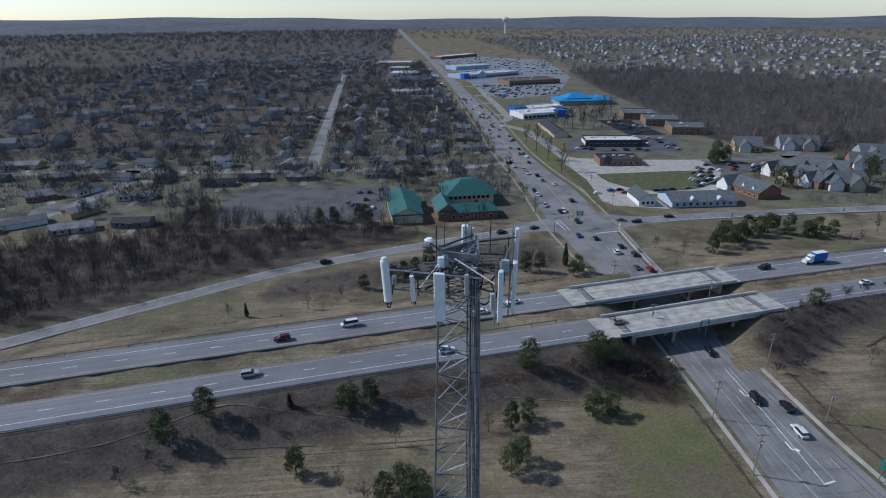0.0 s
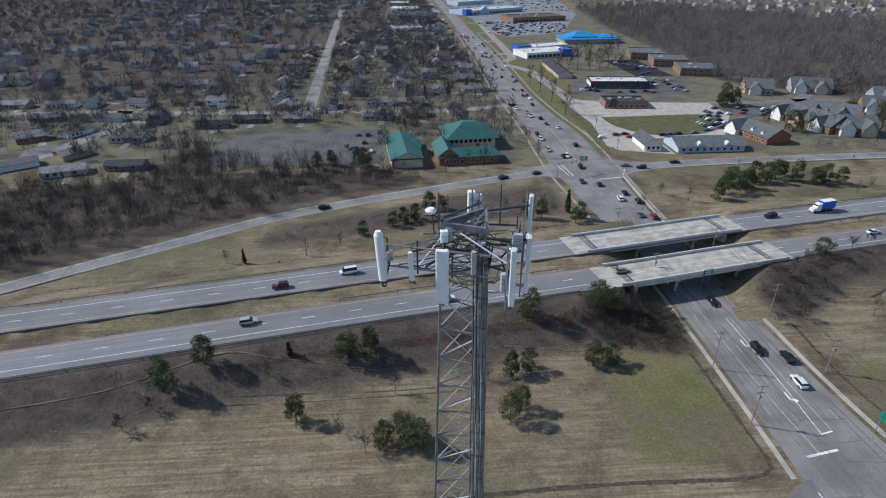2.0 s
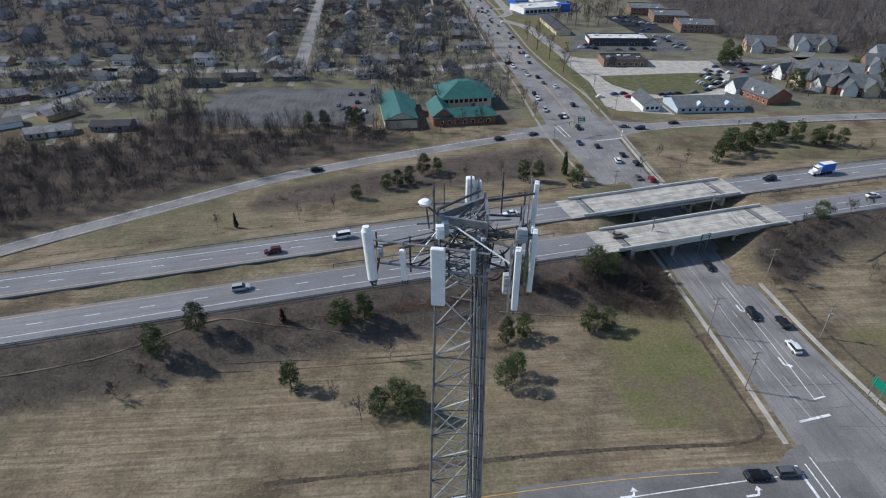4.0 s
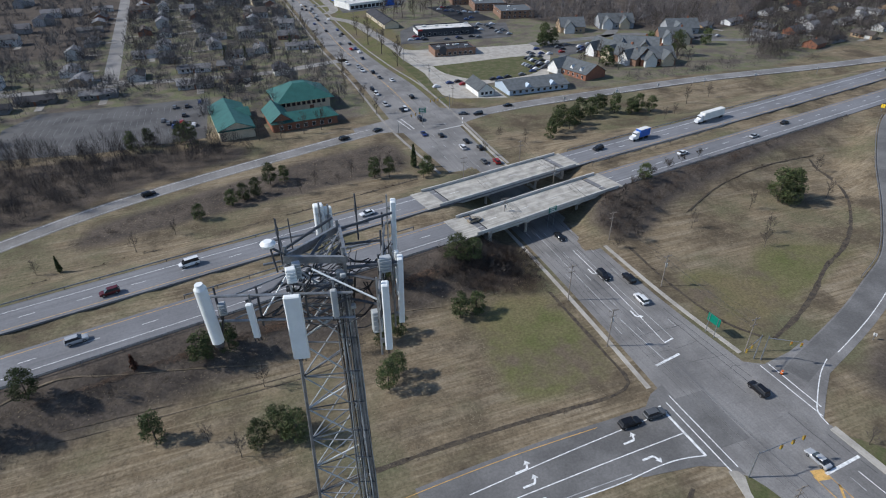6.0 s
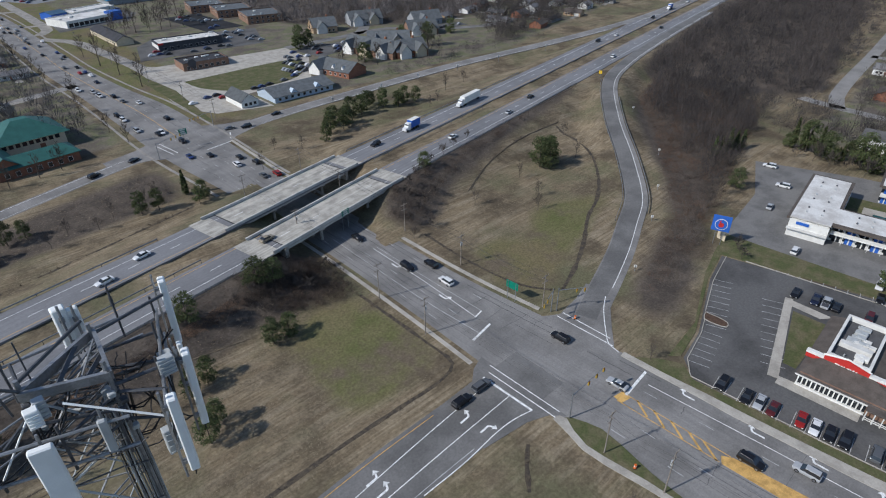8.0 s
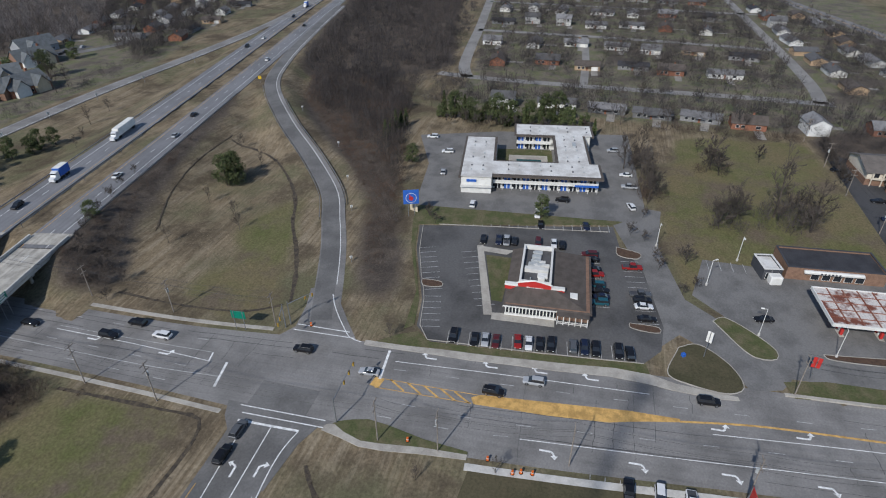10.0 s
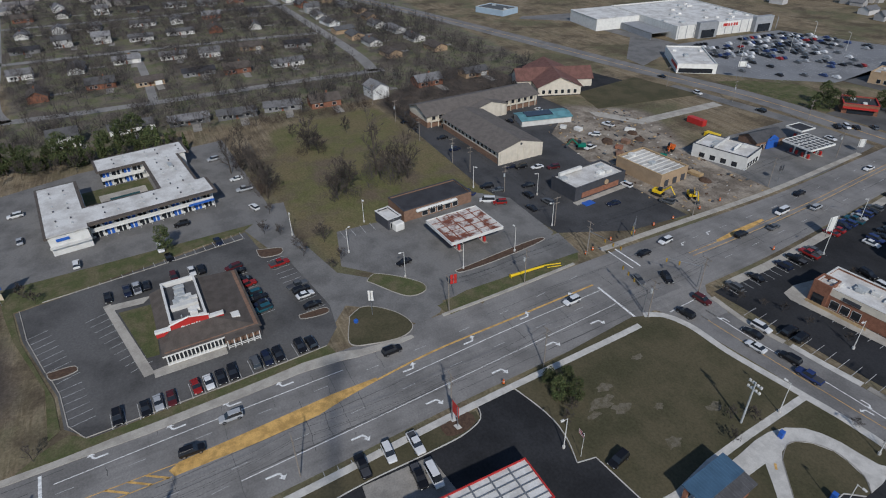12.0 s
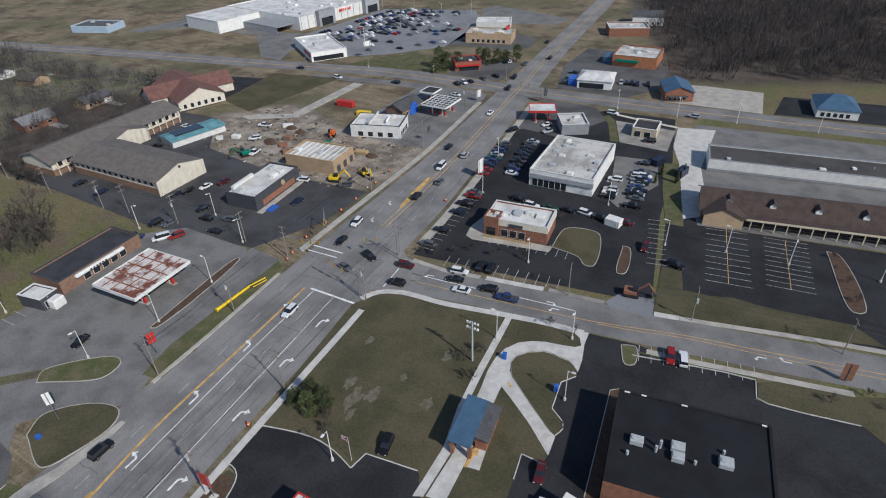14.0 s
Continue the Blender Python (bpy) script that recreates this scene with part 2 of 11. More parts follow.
material("needles", (0.05, 0.072, 0.026), 0.85, second=(0.085, 0.09, 0.038), scale=1.2, fine=0.35, fine_scale=5.0, random=0.3, island=0.35)
material("needles_red", (0.07, 0.03, 0.018), 0.85, vary=0.3, scale=1.5, fine=0.3, fine_scale=6.0, random=0.2)
material("roof_brown", (0.105, 0.088, 0.076), 0.9, vary=0.25, scale=0.5, fine=0.2, fine_scale=5.0, bump=0.2)
material("roof_grey", (0.12, 0.12, 0.125), 0.9, vary=0.25, scale=0.5, fine=0.2, fine_scale=5.0, random=0.35, bump=0.2)
material("roof_dark", (0.045, 0.045, 0.05), 0.85, vary=0.3, scale=0.2, fine=0.2, fine_scale=4.0, random=0.2)
material("roof_black", (0.014, 0.015, 0.018), 0.9, vary=0.35, scale=0.15, fine=0.2, fine_scale=3.0)
material("house_white", (0.62, 0.62, 0.60), 0.8, vary=0.12, scale=0.5, fine=0.06, fine_scale=5.0, random=0.3)
material("house_grey", (0.2, 0.2, 0.2), 0.85, vary=0.12, scale=0.5, fine=0.06, fine_scale=5.0, random=0.3)
material("roof_house", (0.17, 0.168, 0.17), 0.9, vary=0.25, scale=0.5, fine=0.2, fine_scale=5.0, random=0.45, bump=0.2)
material("roof_slate", (0.115, 0.125, 0.13), 0.85, vary=0.25, scale=0.5, fine=0.2, fine_scale=5.0, random=0.2, bump=0.2)
material("house_blue", (0.42, 0.50, 0.58), 0.8, vary=0.1, scale=0.5, fine=0.06)
material("wall_blue_grey", (0.36, 0.46, 0.55), 0.75, vary=0.12, scale=0.3, fine=0.06)
material("roof_red", (0.17, 0.085, 0.07), 0.9, vary=0.25, scale=0.5, fine=0.2, fine_scale=5.0)
material("roof_white", (0.66, 0.65, 0.62), 0.75, second=(0.48, 0.46, 0.43), scale=0.18, fine=0.12, fine_scale=2.0)
material("roof_dirty", (0.55, 0.53, 0.49), 0.8, second=(0.30, 0.285, 0.26), scale=0.14, fine=0.2, fine_scale=1.5)
material("roof_rust", (0.20, 0.065, 0.04), 0.85, second=(0.30, 0.15, 0.11), scale=0.35, fine=0.25, fine_scale=3.0)
material("canopy_rust", (0.58, 0.54, 0.5), 0.85, second=(0.17, 0.06, 0.04), scale=0.22, fine=0.25, fine_scale=3.0, lo=0.46, hi=0.56)
material("roof_green", (0.035, 0.125, 0.108), 0.55, vary=0.2, scale=0.3, fine=0.1, fine_scale=4.0)
material("roof_blue", (0.06, 0.12, 0.19), 0.5, vary=0.2, scale=0.3, fine=0.1, fine_scale=4.0)
material("roof_bright_blue", (0.03, 0.25, 0.50), 0.5, vary=0.2, scale=0.3, fine=0.1, fine_scale=4.0)
material("wall_white", (0.68, 0.67, 0.63), 0.8, vary=0.12, scale=0.5, fine=0.06, fine_scale=5.0, random=0.12)
material("wall_cream", (0.55, 0.47, 0.34), 0.8, vary=0.12, scale=0.5, fine=0.06, fine_scale=5.0, random=0.1)
material("wall_tan", (0.42, 0.30, 0.19), 0.85, vary=0.15, scale=0.5, fine=0.1, fine_scale=5.0, random=0.1)
material("wall_grey", (0.30, 0.31, 0.32), 0.8, vary=0.15, scale=0.5, fine=0.08, fine_scale=5.0, random=0.15)
material("wall_dark", (0.06, 0.062, 0.07), 0.75, vary=0.2, scale=0.5, fine=0.1, fine_scale=5.0)
material("brick_red", (0.27, 0.12, 0.075), 0.9, vary=0.25, scale=1.0, fine=0.25, fine_scale=9.0, bump=0.2, random=0.1)
material("brick_brown", (0.24, 0.145, 0.10), 0.9, vary=0.25, scale=1.0, fine=0.25, fine_scale=9.0, bump=0.2)
material("sign_red", (0.48, 0.035, 0.03), 0.5, vary=0.12, scale=1.0, fine=0.05)
material("sign_green", (0.0, 0.17, 0.11), 0.5, vary=0.1, scale=1.0, fine=0.05)
material("sign_blue", (0.03, 0.12, 0.45), 0.45, vary=0.1, scale=1.0, fine=0.05)
material("sign_yellow", (0.75, 0.50, 0.02), 0.5, vary=0.1, scale=1.0, fine=0.05)
material("orange", (0.65, 0.13, 0.02), 0.55, vary=0.12, scale=1.0, fine=0.05)
material("signal_yellow", (0.34, 0.22, 0.04), 0.5, vary=0.1, scale=2.0, fine=0.05)
material("wood_pole", (0.27, 0.235, 0.2), 0.9, vary=0.3, scale=1.5, fine=0.3, fine_scale=12.0)
material("wood_new", (0.46, 0.32, 0.17), 0.85, vary=0.25, scale=0.8, fine=0.2, fine_scale=6.0)
material("mulch", (0.10, 0.062, 0.042), 0.95, vary=0.3, scale=1.2, fine=0.3, fine_scale=6.0, bump=0.3)
material("glass_dark", (0.02, 0.024, 0.03), 0.12, vary=0.2, scale=0.5, fine=0.05, spec=0.6)
material("tyre", (0.02, 0.02, 0.02), 0.85)
material("rim", (0.35, 0.35, 0.36), 0.35, metal=0.8)
material("lamp_clear", (0.75, 0.75, 0.72), 0.2, spec=0.6)
material("lamp_red", (0.35, 0.015, 0.012), 0.25, spec=0.6)
material("water", (0.03, 0.10, 0.11), 0.08, vary=0.2, scale=0.5, fine=0.05, spec=0.6)
material("pool_cover", (0.13, 0.30, 0.33), 0.6, vary=0.3, scale=0.4, fine=0.1)
for cname, rgb in (("white", (0.75, 0.75, 0.74)), ("black", (0.012, 0.012, 0.014)), ("grey", (0.11, 0.115, 0.12)), ("silver", (0.42, 0.43, 0.44)), ("red", (0.30, 0.02, 0.018)), ("blue", (0.03, 0.05, 0.15)), ("navy", (0.014, 0.02, 0.045)), ("maroon", (0.10, 0.018, 0.02)), ("teal", (0.02, 0.10, 0.13)), ("tan", (0.30, 0.25, 0.18)), ("orange", (0.50, 0.12, 0.02)), ("green", (0.02, 0.07, 0.04))):
    material("car_" + cname, rgb, 0.25, metal=0.15, vary=0.06, scale=1.0, fine=0.03, spec=0.5)


# ---- building blocks ----
def mesh_np(name, verts, faces, mats, index=None, smooth=False):
    """A mesh from arrays; faces are all triangles or all quads."""
    verts, faces = np.asarray(verts, np.float32), np.asarray(faces, np.int32)
    me = bpy.data.meshes.new(name)
    n, k = faces.shape
    me.vertices.add(len(verts))
    me.vertices.foreach_set("co", verts.ravel())
    me.loops.add(n * k)
    me.loops.foreach_set("vertex_index", faces.ravel())
    me.polygons.add(n)
    me.polygons.foreach_set("loop_start", np.arange(n, dtype=np.int32) * k)
    for m in mats if isinstance(mats, (list, tuple)) else [mats]:
        me.materials.append(MATS[m])
    if index is not None:
        me.polygons.foreach_set("material_index", np.asarray(index, np.int32))
    me.polygons.foreach_set("use_smooth", np.full(n, bool(smooth)))
    me.update(calc_edges=True)
    me.validate()
    return me


def part(name, bm, mat, parent=None, label=""):
    """Links a bmesh as one mesh object, under a thing or a part if one is given."""
    me = bpy.data.meshes.new(name)
    bmesh.ops.recalc_face_normals(bm, faces=bm.faces)
    bm.to_mesh(me)
    bm.free()
    me.materials.append(MATS[mat])
    ob = new(name, me)
    ob.parent = parent
    return tagged(ob, label)


def twin(ob, name, parent, m=None):
    """One more object on the same mesh."""
    o = new(name, ob.data)
    o.parent = parent
    if m is not None:
        o.matrix_basis = m
    return o


def root(name, m, label, category, group="", kind=""):
    ob = new(name)
    ob.empty_display_size = 0.5
    ob.matrix_basis = m
    return tagged(ob, label, category, group, kind)


def bm_box(bm, x0, y0, z0, x1, y1, z1, bevel=0.0):
    vs = [bm.verts.new(c) for c in ((x0, y0, z0), (x1, y0, z0), (x1, y1, z0), (x0, y1, z0), (x0, y0, z1), (x1, y0, z1), (x1, y1, z1), (x0, y1, z1))]
    fs = [bm.faces.new([vs[i] for i in q]) for q in ((0, 3, 2, 1), (4, 5, 6, 7), (0, 1, 5, 4), (1, 2, 6, 5), (2, 3, 7, 6), (3, 0, 4, 7))]
    if bevel:
        bmesh.ops.bevel(bm, geom=list({e for f in fs for e in f.edges}), offset=bevel, segments=1, affect="EDGES")
    return bm


def box(x0, y0, z0, x1, y1, z1, bevel=0.0):
    return bm_box(bmesh.new(), x0, y0, z0, x1, y1, z1, bevel)


def bm_bar(bm, a, b, r, sides=6, r2=None):
    """A round bar from a to b."""
    a, b = Vector(a), Vector(b)
    d = b - a
    q = d.to_track_quat("Z", "Y").to_matrix()
    r2 = r if r2 is None else r2
    rings = []
    for p, rr in ((a, r), (b, r2)):
        rings.append([bm.verts.new(p + q @ Vector((rr * math.cos(2 * math.pi * i / sides), rr * math.sin(2 * math.pi * i / sides), 0))) for i in range(sides)])
    for i in range(sides):
        j = (i + 1) % sides
        bm.faces.new((rings[0][i], rings[0][j], rings[1][j], rings[1][i]))
    bm.faces.new(list(reversed(rings[0])))
    bm.faces.new(rings[1])
    return bm


def tube(pts, r, sides=5):
    """One bent round bar through all the points."""
    bm = bmesh.new()
    rings = []
    for i, p in enumerate(pts):
        d = pts[min(i + 1, len(pts) - 1)] - pts[max(i - 1, 0)]
        q = d.to_track_quat("Z", "Y").to_matrix()
        rings.append([bm.verts.new(p + q @ Vector((r * math.cos(2 * math.pi * k / sides), r * math.sin(2 * math.pi * k / sides), 0))) for k in range(sides)])
    for a, b in zip(rings[:-1], rings[1:]):
        for k in range(sides):
            j = (k + 1) % sides
            bm.faces.new((a[k], a[j], b[j], b[k]))
    bm.faces.new(list(reversed(rings[0])))
    bm.faces.new(rings[-1])
    return bm


def bar(a, b, r, sides=6, r2=None):
    return bm_bar(bmesh.new(), a, b, r, sides, r2)


def bm_prism(bm, outline, z0, z1):
    lo = [bm.verts.new((x, y, z0)) for x, y in outline]
    hi = [bm.verts.new((x, y, z1)) for x, y in outline]
    n = len(outline)
    bm.faces.new(hi)
    bm.faces.new(list(reversed(lo)))
    for i in range(n):
        j = (i + 1) % n
        bm.faces.new((lo[i], lo[j], hi[j], hi[i]))
    return bm


def prism(outline, z0, z1):
    return bm_prism(bmesh.new(), outline, z0, z1)


def spline(points, step=4.0):
    """A smooth line through points of any dimension, sampled about every step metres."""
    p = np.asarray(points, float)
    if len(p) == 2:
        n = max(2, int(np.linalg.norm(p[1] - p[0]) / step) + 1)
        return p[0] + (p[1] - p[0]) * np.linspace(0, 1, n)[:, None]
    ext = np.vstack([2 * p[0] - p[1], p, 2 * p[-1] - p[-2]])
    out = []
    for i in range(1, len(ext) - 2):
        a, b, c, d = ext[i - 1:i + 3]
        ts = [0.0]
        for u, v in ((a, b), (b, c), (c, d)):
            ts.append(ts[-1] + max(np.linalg.norm(v[:2] - u[:2]), 1e-6) ** 0.5)
        n = max(2, int(np.linalg.norm(c - b) / step))
        for t in ts[1] + (ts[2] - ts[1]) * np.arange(n) / n:
            a1 = (ts[1] - t) / (ts[1] - ts[0]) * a + (t - ts[0]) / (ts[1] - ts[0]) * b
            a2 = (ts[2] - t) / (ts[2] - ts[1]) * b + (t - ts[1]) / (ts[2] - ts[1]) * c
            a3 = (ts[3] - t) / (ts[3] - ts[2]) * c + (t - ts[2]) / (ts[3] - ts[2]) * d
            b1 = (ts[2] - t) / (ts[2] - ts[0]) * a1 + (t - ts[0]) / (ts[2] - ts[0]) * a2
            b2 = (ts[3] - t) / (ts[3] - ts[1]) * a2 + (t - ts[1]) / (ts[3] - ts[1]) * a3
            out.append((ts[2] - t) / (ts[2] - ts[1]) * b1 + (t - ts[1]) / (ts[2] - ts[1]) * b2)
    out.append(p[-1])
    return np.array(out)


def normals2(line):
    d = np.gradient(line[:, :2], axis=0)
    d /= np.linalg.norm(d, axis=1)[:, None]
    return np.stack([-d[:, 1], d[:, 0]], 1)


def strip(name, line, left, right, mat, thick=0.25, up=0.0, kind="structure", label="", category="", parent=None):
    """A slab that follows a line (x, y, z): its left and right edges lie left and right metres to the left of it."""
    line = np.asarray(line, float)
    n = normals2(line)
    left, right = np.broadcast_to(left, len(line)), np.broadcast_to(right, len(line))
    a = np.column_stack([line[:, :2] + n * left[:, None], line[:, 2] + up])
    b = np.column_stack([line[:, :2] + n * right[:, None], line[:, 2] + up])
    low = np.array([0, 0, thick])
    v = np.vstack([a, b, a - low, b - low])
    k = len(line)
    i = np.arange(k - 1)
    f = np.vstack([np.column_stack([i, k + i, k + i + 1, i + 1]), np.column_stack([i + 1, 2 * k + i + 1, 2 * k + i, i]), np.column_stack([k + i, 3 * k + i, 3 * k + i + 1, k + i + 1])])
    ob = new(name, mesh_np(name, v, f, mat))
    ob.parent = parent
    if parent:
        return ob
    return tagged(ob, label, category, "", kind)


def slab(name, outline, mat, z=0.05, thick=0.3, label="", category="", smooth=0):
    """A flat piece of ground with a short outline; smooth: rounds it into a curve."""
    if smooth:
        outline = [tuple(p) for p in spline(list(outline) + [outline[0]], smooth)[:-1]]
    ob = part(name, prism(outline, z - thick, z), mat)
    return tagged(ob, label, category, "", "structure")


def along(line, s):
    """The point at the length s along a line, and its heading."""
    d = np.concatenate([[0], np.cumsum(np.linalg.norm(np.diff(line[:, :2], axis=0), axis=1))])
    i = int(np.clip(np.searchsorted(d, s) - 1, 0, len(line) - 2))
    u = (s - d[i]) / (d[i + 1] - d[i])
    p = line[i] * (1 - u) + line[i + 1] * u
    h = line[i + 1] - line[i]
    return p, math.atan2(h[1], h[0])


def length(line):
    return float(np.sum(np.linalg.norm(np.diff(line[:, :2], axis=0), axis=1)))


def dashes(name, line, offset, dash, gap, width, mat, up, parent, first=0.0):
    """Painted dashes along a line, in one mesh."""
    v, f, s, total = [], [], first, length(line)
    while s + dash < total:
        p, h = along(line, s + dash / 2)
        c, sn = math.cos(h), math.sin(h)
        for a, b in ((-dash / 2, -width / 2), (dash / 2, -width / 2), (dash / 2, width / 2), (-dash / 2, width / 2)):
            b += offset
            v.append((p[0] + a * c - b * sn, p[1] + a * sn + b * c, p[2] + up))
        k = len(v)
        f.append((k - 4, k - 3, k - 2, k - 1))
        s += dash + gap
    ob = new(name, mesh_np(name, v, f, mat))
    ob.parent = parent
    return ob


def painted(name, quads, mat, z, parent):
    """Painted bars: each from (x0, y0) to (x1, y1) with a width."""
    v, f = [], []
    for x0, y0, x1, y1, w in quads:
        d = Vector((x1 - x0, y1 - y0)).normalized()
        n = Vector((-d.y, d.x)) * w / 2
        k = len(v)
        v += [(x0 - n.x, y0 - n.y, z), (x1 - n.x, y1 - n.y, z), (x1 + n.x, y1 + n.y, z), (x0 + n.x, y0 + n.y, z)]
        f.append((k, k + 1, k + 2, k + 3))
    ob = new(name, mesh_np(name, v, f, mat))
    ob.parent = parent
    return ob


# ---- lines of the plan ----
HWY = spline([(-3600, -640, 6), (-1500, -190, 6), (-400, 55, 6), (-200, 97, 6), (-100, 118, 6), (0, 138.5, 6), (56, 149.2, 6), (103, 159.5, 6), (154, 169, 6), (245, 186, 6), (395, 215, 6), (470, 229, 6), (900, 305, 6), (1600, 430, 6), (4000, 860, 6)], 12)
ART_Y = [-2600, -900, -462, -313, -220, -169, -131, -106, -84, -34, 0, 25, 50, 68, 95, 142, 190, 242, 300, 340, 402, 446, 585, 689, 833, 1047, 1397, 2076, 4700]
ART_W = [316, 163, 122, 108, 95.5, 88.5, 84.0, 82.5, 80.2, 76.3, 72.7, 70.8, 70.8, 71.5, 72.2, 72.0, 68.5, 64, 64, 63.5, 61.4, 61.7, 62, 61.3, 60.2, 54.8, 44.8, 17.8, -60]
ART_E = [330, 177, 135, 121.8, 113.5, 108.5, 107.3, 106.6, 105.5, 103.2, 101.6, 99.6, 97.2, 94.8, 92.3, 91.4, 89.4, 90.6, 90.0, 85.5, 81.6, 81.7, 81.5, 77.5, 74.2, 69.3, 58.7, 36.5, -42]


def smooth_edge(xs):
    return spline(np.column_stack([ART_Y, xs]).tolist(), 6)


_w, _e = smooth_edge(ART_W), smooth_edge(ART_E)


def art_w(y):
    return np.interp(y, _w[:, 0], _w[:, 1])


def art_e(y):
    return np.interp(y, _e[:, 0], _e[:, 1])


def hwy_c(x):
    return np.interp(x, HWY[:, 0], HWY[:, 1])


RAMP_NW = spline([(80, 247.5, 0), (62, 243, 0), (43, 237, 0), (24.5, 230.8, 0), (-13, 217.4, 0), (-30.5, 210.6, 0), (-53.5, 200, 0), (-85.5, 180, 0), (-112, 162.6, 0.2), (-135, 147, 0.8), (-200, 117, 3.5), (-320, 85, 6), (-520, 42, 6)])
RAMP_NE = spline([(86, 242, 0), (96, 244, 0), (124, 248.5, 0), (165, 250, 0.4), (236, 249, 1.6), (326, 238, 4), (400, 233.5, 5.9), (470, 241, 6), (640, 272, 6)])
RAMP_SE = spline([(88, 58, 0), (97, 59.6, 0), (108, 63.6, 0), (121, 68, 0), (136, 73.6, 0), (151, 80.2, 0.1), (166.5, 87.4, 0.4), (190, 105.2, 1.6), (222, 133, 4.2), (262, 161, 6), (303, 175.5, 6), (371, 191.5, 6), (470, 211.5, 6)])
RAMP_SW = spline([(80, 58.8, 0), (62, 58.9, 0), (35, 58.6, 0), (0, 56, 0), (-60, 50, 1), (-140, 52, 3.5), (-240, 68, 6), (-400, 38, 6)])
SIDE = spline([(88, -98, 0), (78, -99.5, 0), (50, -104.2, 0), (22, -107.7, 0), (-2, -111.5, 0), (-25, -115.8, 0), (-80, -126, 0), (-400, -186, 0)])
CROSS = spline([(1200, -40, 0), (700, -130, 0), (430, -194, 0), (323, -216, 0), (245, -231, 0), (178, -245, 0), (120, -247, 0), (90, -248.5, 0), (50, -250.5, 0), (17, -253, 0), (-36, -258, 0), (-400, -310, 0)])


def dist_to(line, x, y):
    """The least distance in the plan from each place to a line, and the line's height there."""
    shape = np.shape(x)
    p = np.column_stack([np.ravel(x), np.ravel(y)])
    best, zz = np.full(len(p), 1e9), np.zeros(len(p))
    for a, b in zip(line[:-1], line[1:]):
        d = b[:2] - a[:2]
        u = np.clip(((p - a[:2]) @ d) / (d @ d), 0, 1)
        q = np.linalg.norm(p - a[:2] - u[:, None] * d, axis=1)
        near = q < best
        best[near], zz[near] = q[near], (a[2] + u * (b[2] - a[2]))[near]
    return best.reshape(shape), zz.reshape(shape)


def inside(poly, x, y):
    x, y = np.asarray(x, float), np.asarray(y, float)
    res = np.zeros(np.shape(x), bool)
    for (x0, y0), (x1, y1) in zip(poly, poly[1:] + poly[:1]):
        cross = ((y0 > y) != (y1 > y)) & (x < (x1 - x0) * (y - y0) / (y1 - y0 + 1e-12) + x0)
        res ^= cross
    return res


def waves(x, y, s):
    """Smooth unevenness from a few sines, about -1 to 1."""
    x, y = x / s, y / s
    return (np.sin(1.7 * x + 0.9 * y + 0.3) + np.sin(-1.1 * x + 2.1 * y + 1.9) + np.sin(2.9 * x - 1.3 * y + 4.1) + np.sin(0.6 * x + 3.3 * y + 2.2)) / 3.2


def height(x, y):
    """The height of the natural ground."""
    x, y = np.asarray(x, float), np.asarray(y, float)
    z = -0.12 + 0.12 * waves(x, y, 9.0) * (np.hypot(x, y) < 500)
    off = (y - hwy_c(x)) * 0.975
    a = x - 0.24 * (y - 150)
    gap = np.clip(np.maximum((70 - a) / 13.0, (a - 94) / 13.0), 0, 1)
    top = 5.75 * np.clip((34 - np.abs(off)) / 15.5, 0, 1) * gap
    median = np.where(np.abs(off) < 4.2, 0.5 * gap, 0)
    z = np.maximum(z, top - median)
    for line in (RAMP_SE, RAMP_NE, RAMP_NW):
        if line is RAMP_SE:
            near = (x > 90) & (x < 480) & (y > 40) & (y < 260)
        elif line is RAMP_NE:
            near = (x > 90) & (x < 660) & (y > 190) & (y < 320)
        else:
            near = (x > -560) & (x < 80) & (y > 0) & (y < 270)
        d, lz = np.full(np.shape(x), 1e9), np.zeros(np.shape(x))
        if near.any():
            d[near], lz[near] = dist_to(line[::2], x[near], y[near])
        rise = (lz - 0.25) * np.clip((16 - d) / 10.0, 0, 1)
        z = np.where(lz > 0.3, np.maximum(z, rise), z)
    # ditches beside the ramps and the field
    return z


# land use
LITTER = [
    [(4, 234), (-28, 221), (-54, 208), (-86, 189), (-112, 172), (-140, 155), (-220, 130), (-330, 130), (-330, 236), (-176, 236), (-120, 244), (-114, 288), (-104, 290), (-92, 250), (-50, 249), (-22, 247), (0, 240)],
    [(-90, 430), (-30, 800), (-40, 4600), (-3000, 4600), (-3000, 700), (-700, 420), (-260, 420)],
    [(230, 430), (290, 372), (360, 350), (470, 430), (640, 760), (420, 980), (270, 980), (240, 700), (245, 560)],
    [(300, 130), (330, 84), (640, 150), (1200, 330), (900, 290), (480, 212), (320, 172), (296, 160)],
    [(124, 57), (150, 66), (168, 75), (190, 90), (216, 113), (240, 132), (262, 144), (300, 156), (300, 100), (226, 82), (160, 62)],
    [(-170, 70), (-60, 94), (0, 107), (50, 115), (68, 113), (68, 138), (0, 124), (-170, 89)],
    [(97, 126), (104, 122), (126, 136), (190, 154), (240, 165), (240, 174), (190, 164), (120, 152), (97, 139)],
    [(-60, 174), (0, 188), (56, 197), (58, 226), (22, 218), (-10, 206), (-50, 190)],
    [(238, -86), (262, -86), (300, -150), (270, -166), (238, -156)],
    [(46, -288), (118, -480), (60, -1500), (-900, -1500), (-900, -360), (-38, -322), (13, -298)],
    [(110, 55), (126, 62), (152, 70), (158, 62), (140, 53), (120, 47), (113, 50)],
]
FIELD = [(250, -34), (256, -84), (160, -86), (122, -92), (136, -27), (182, -22)]
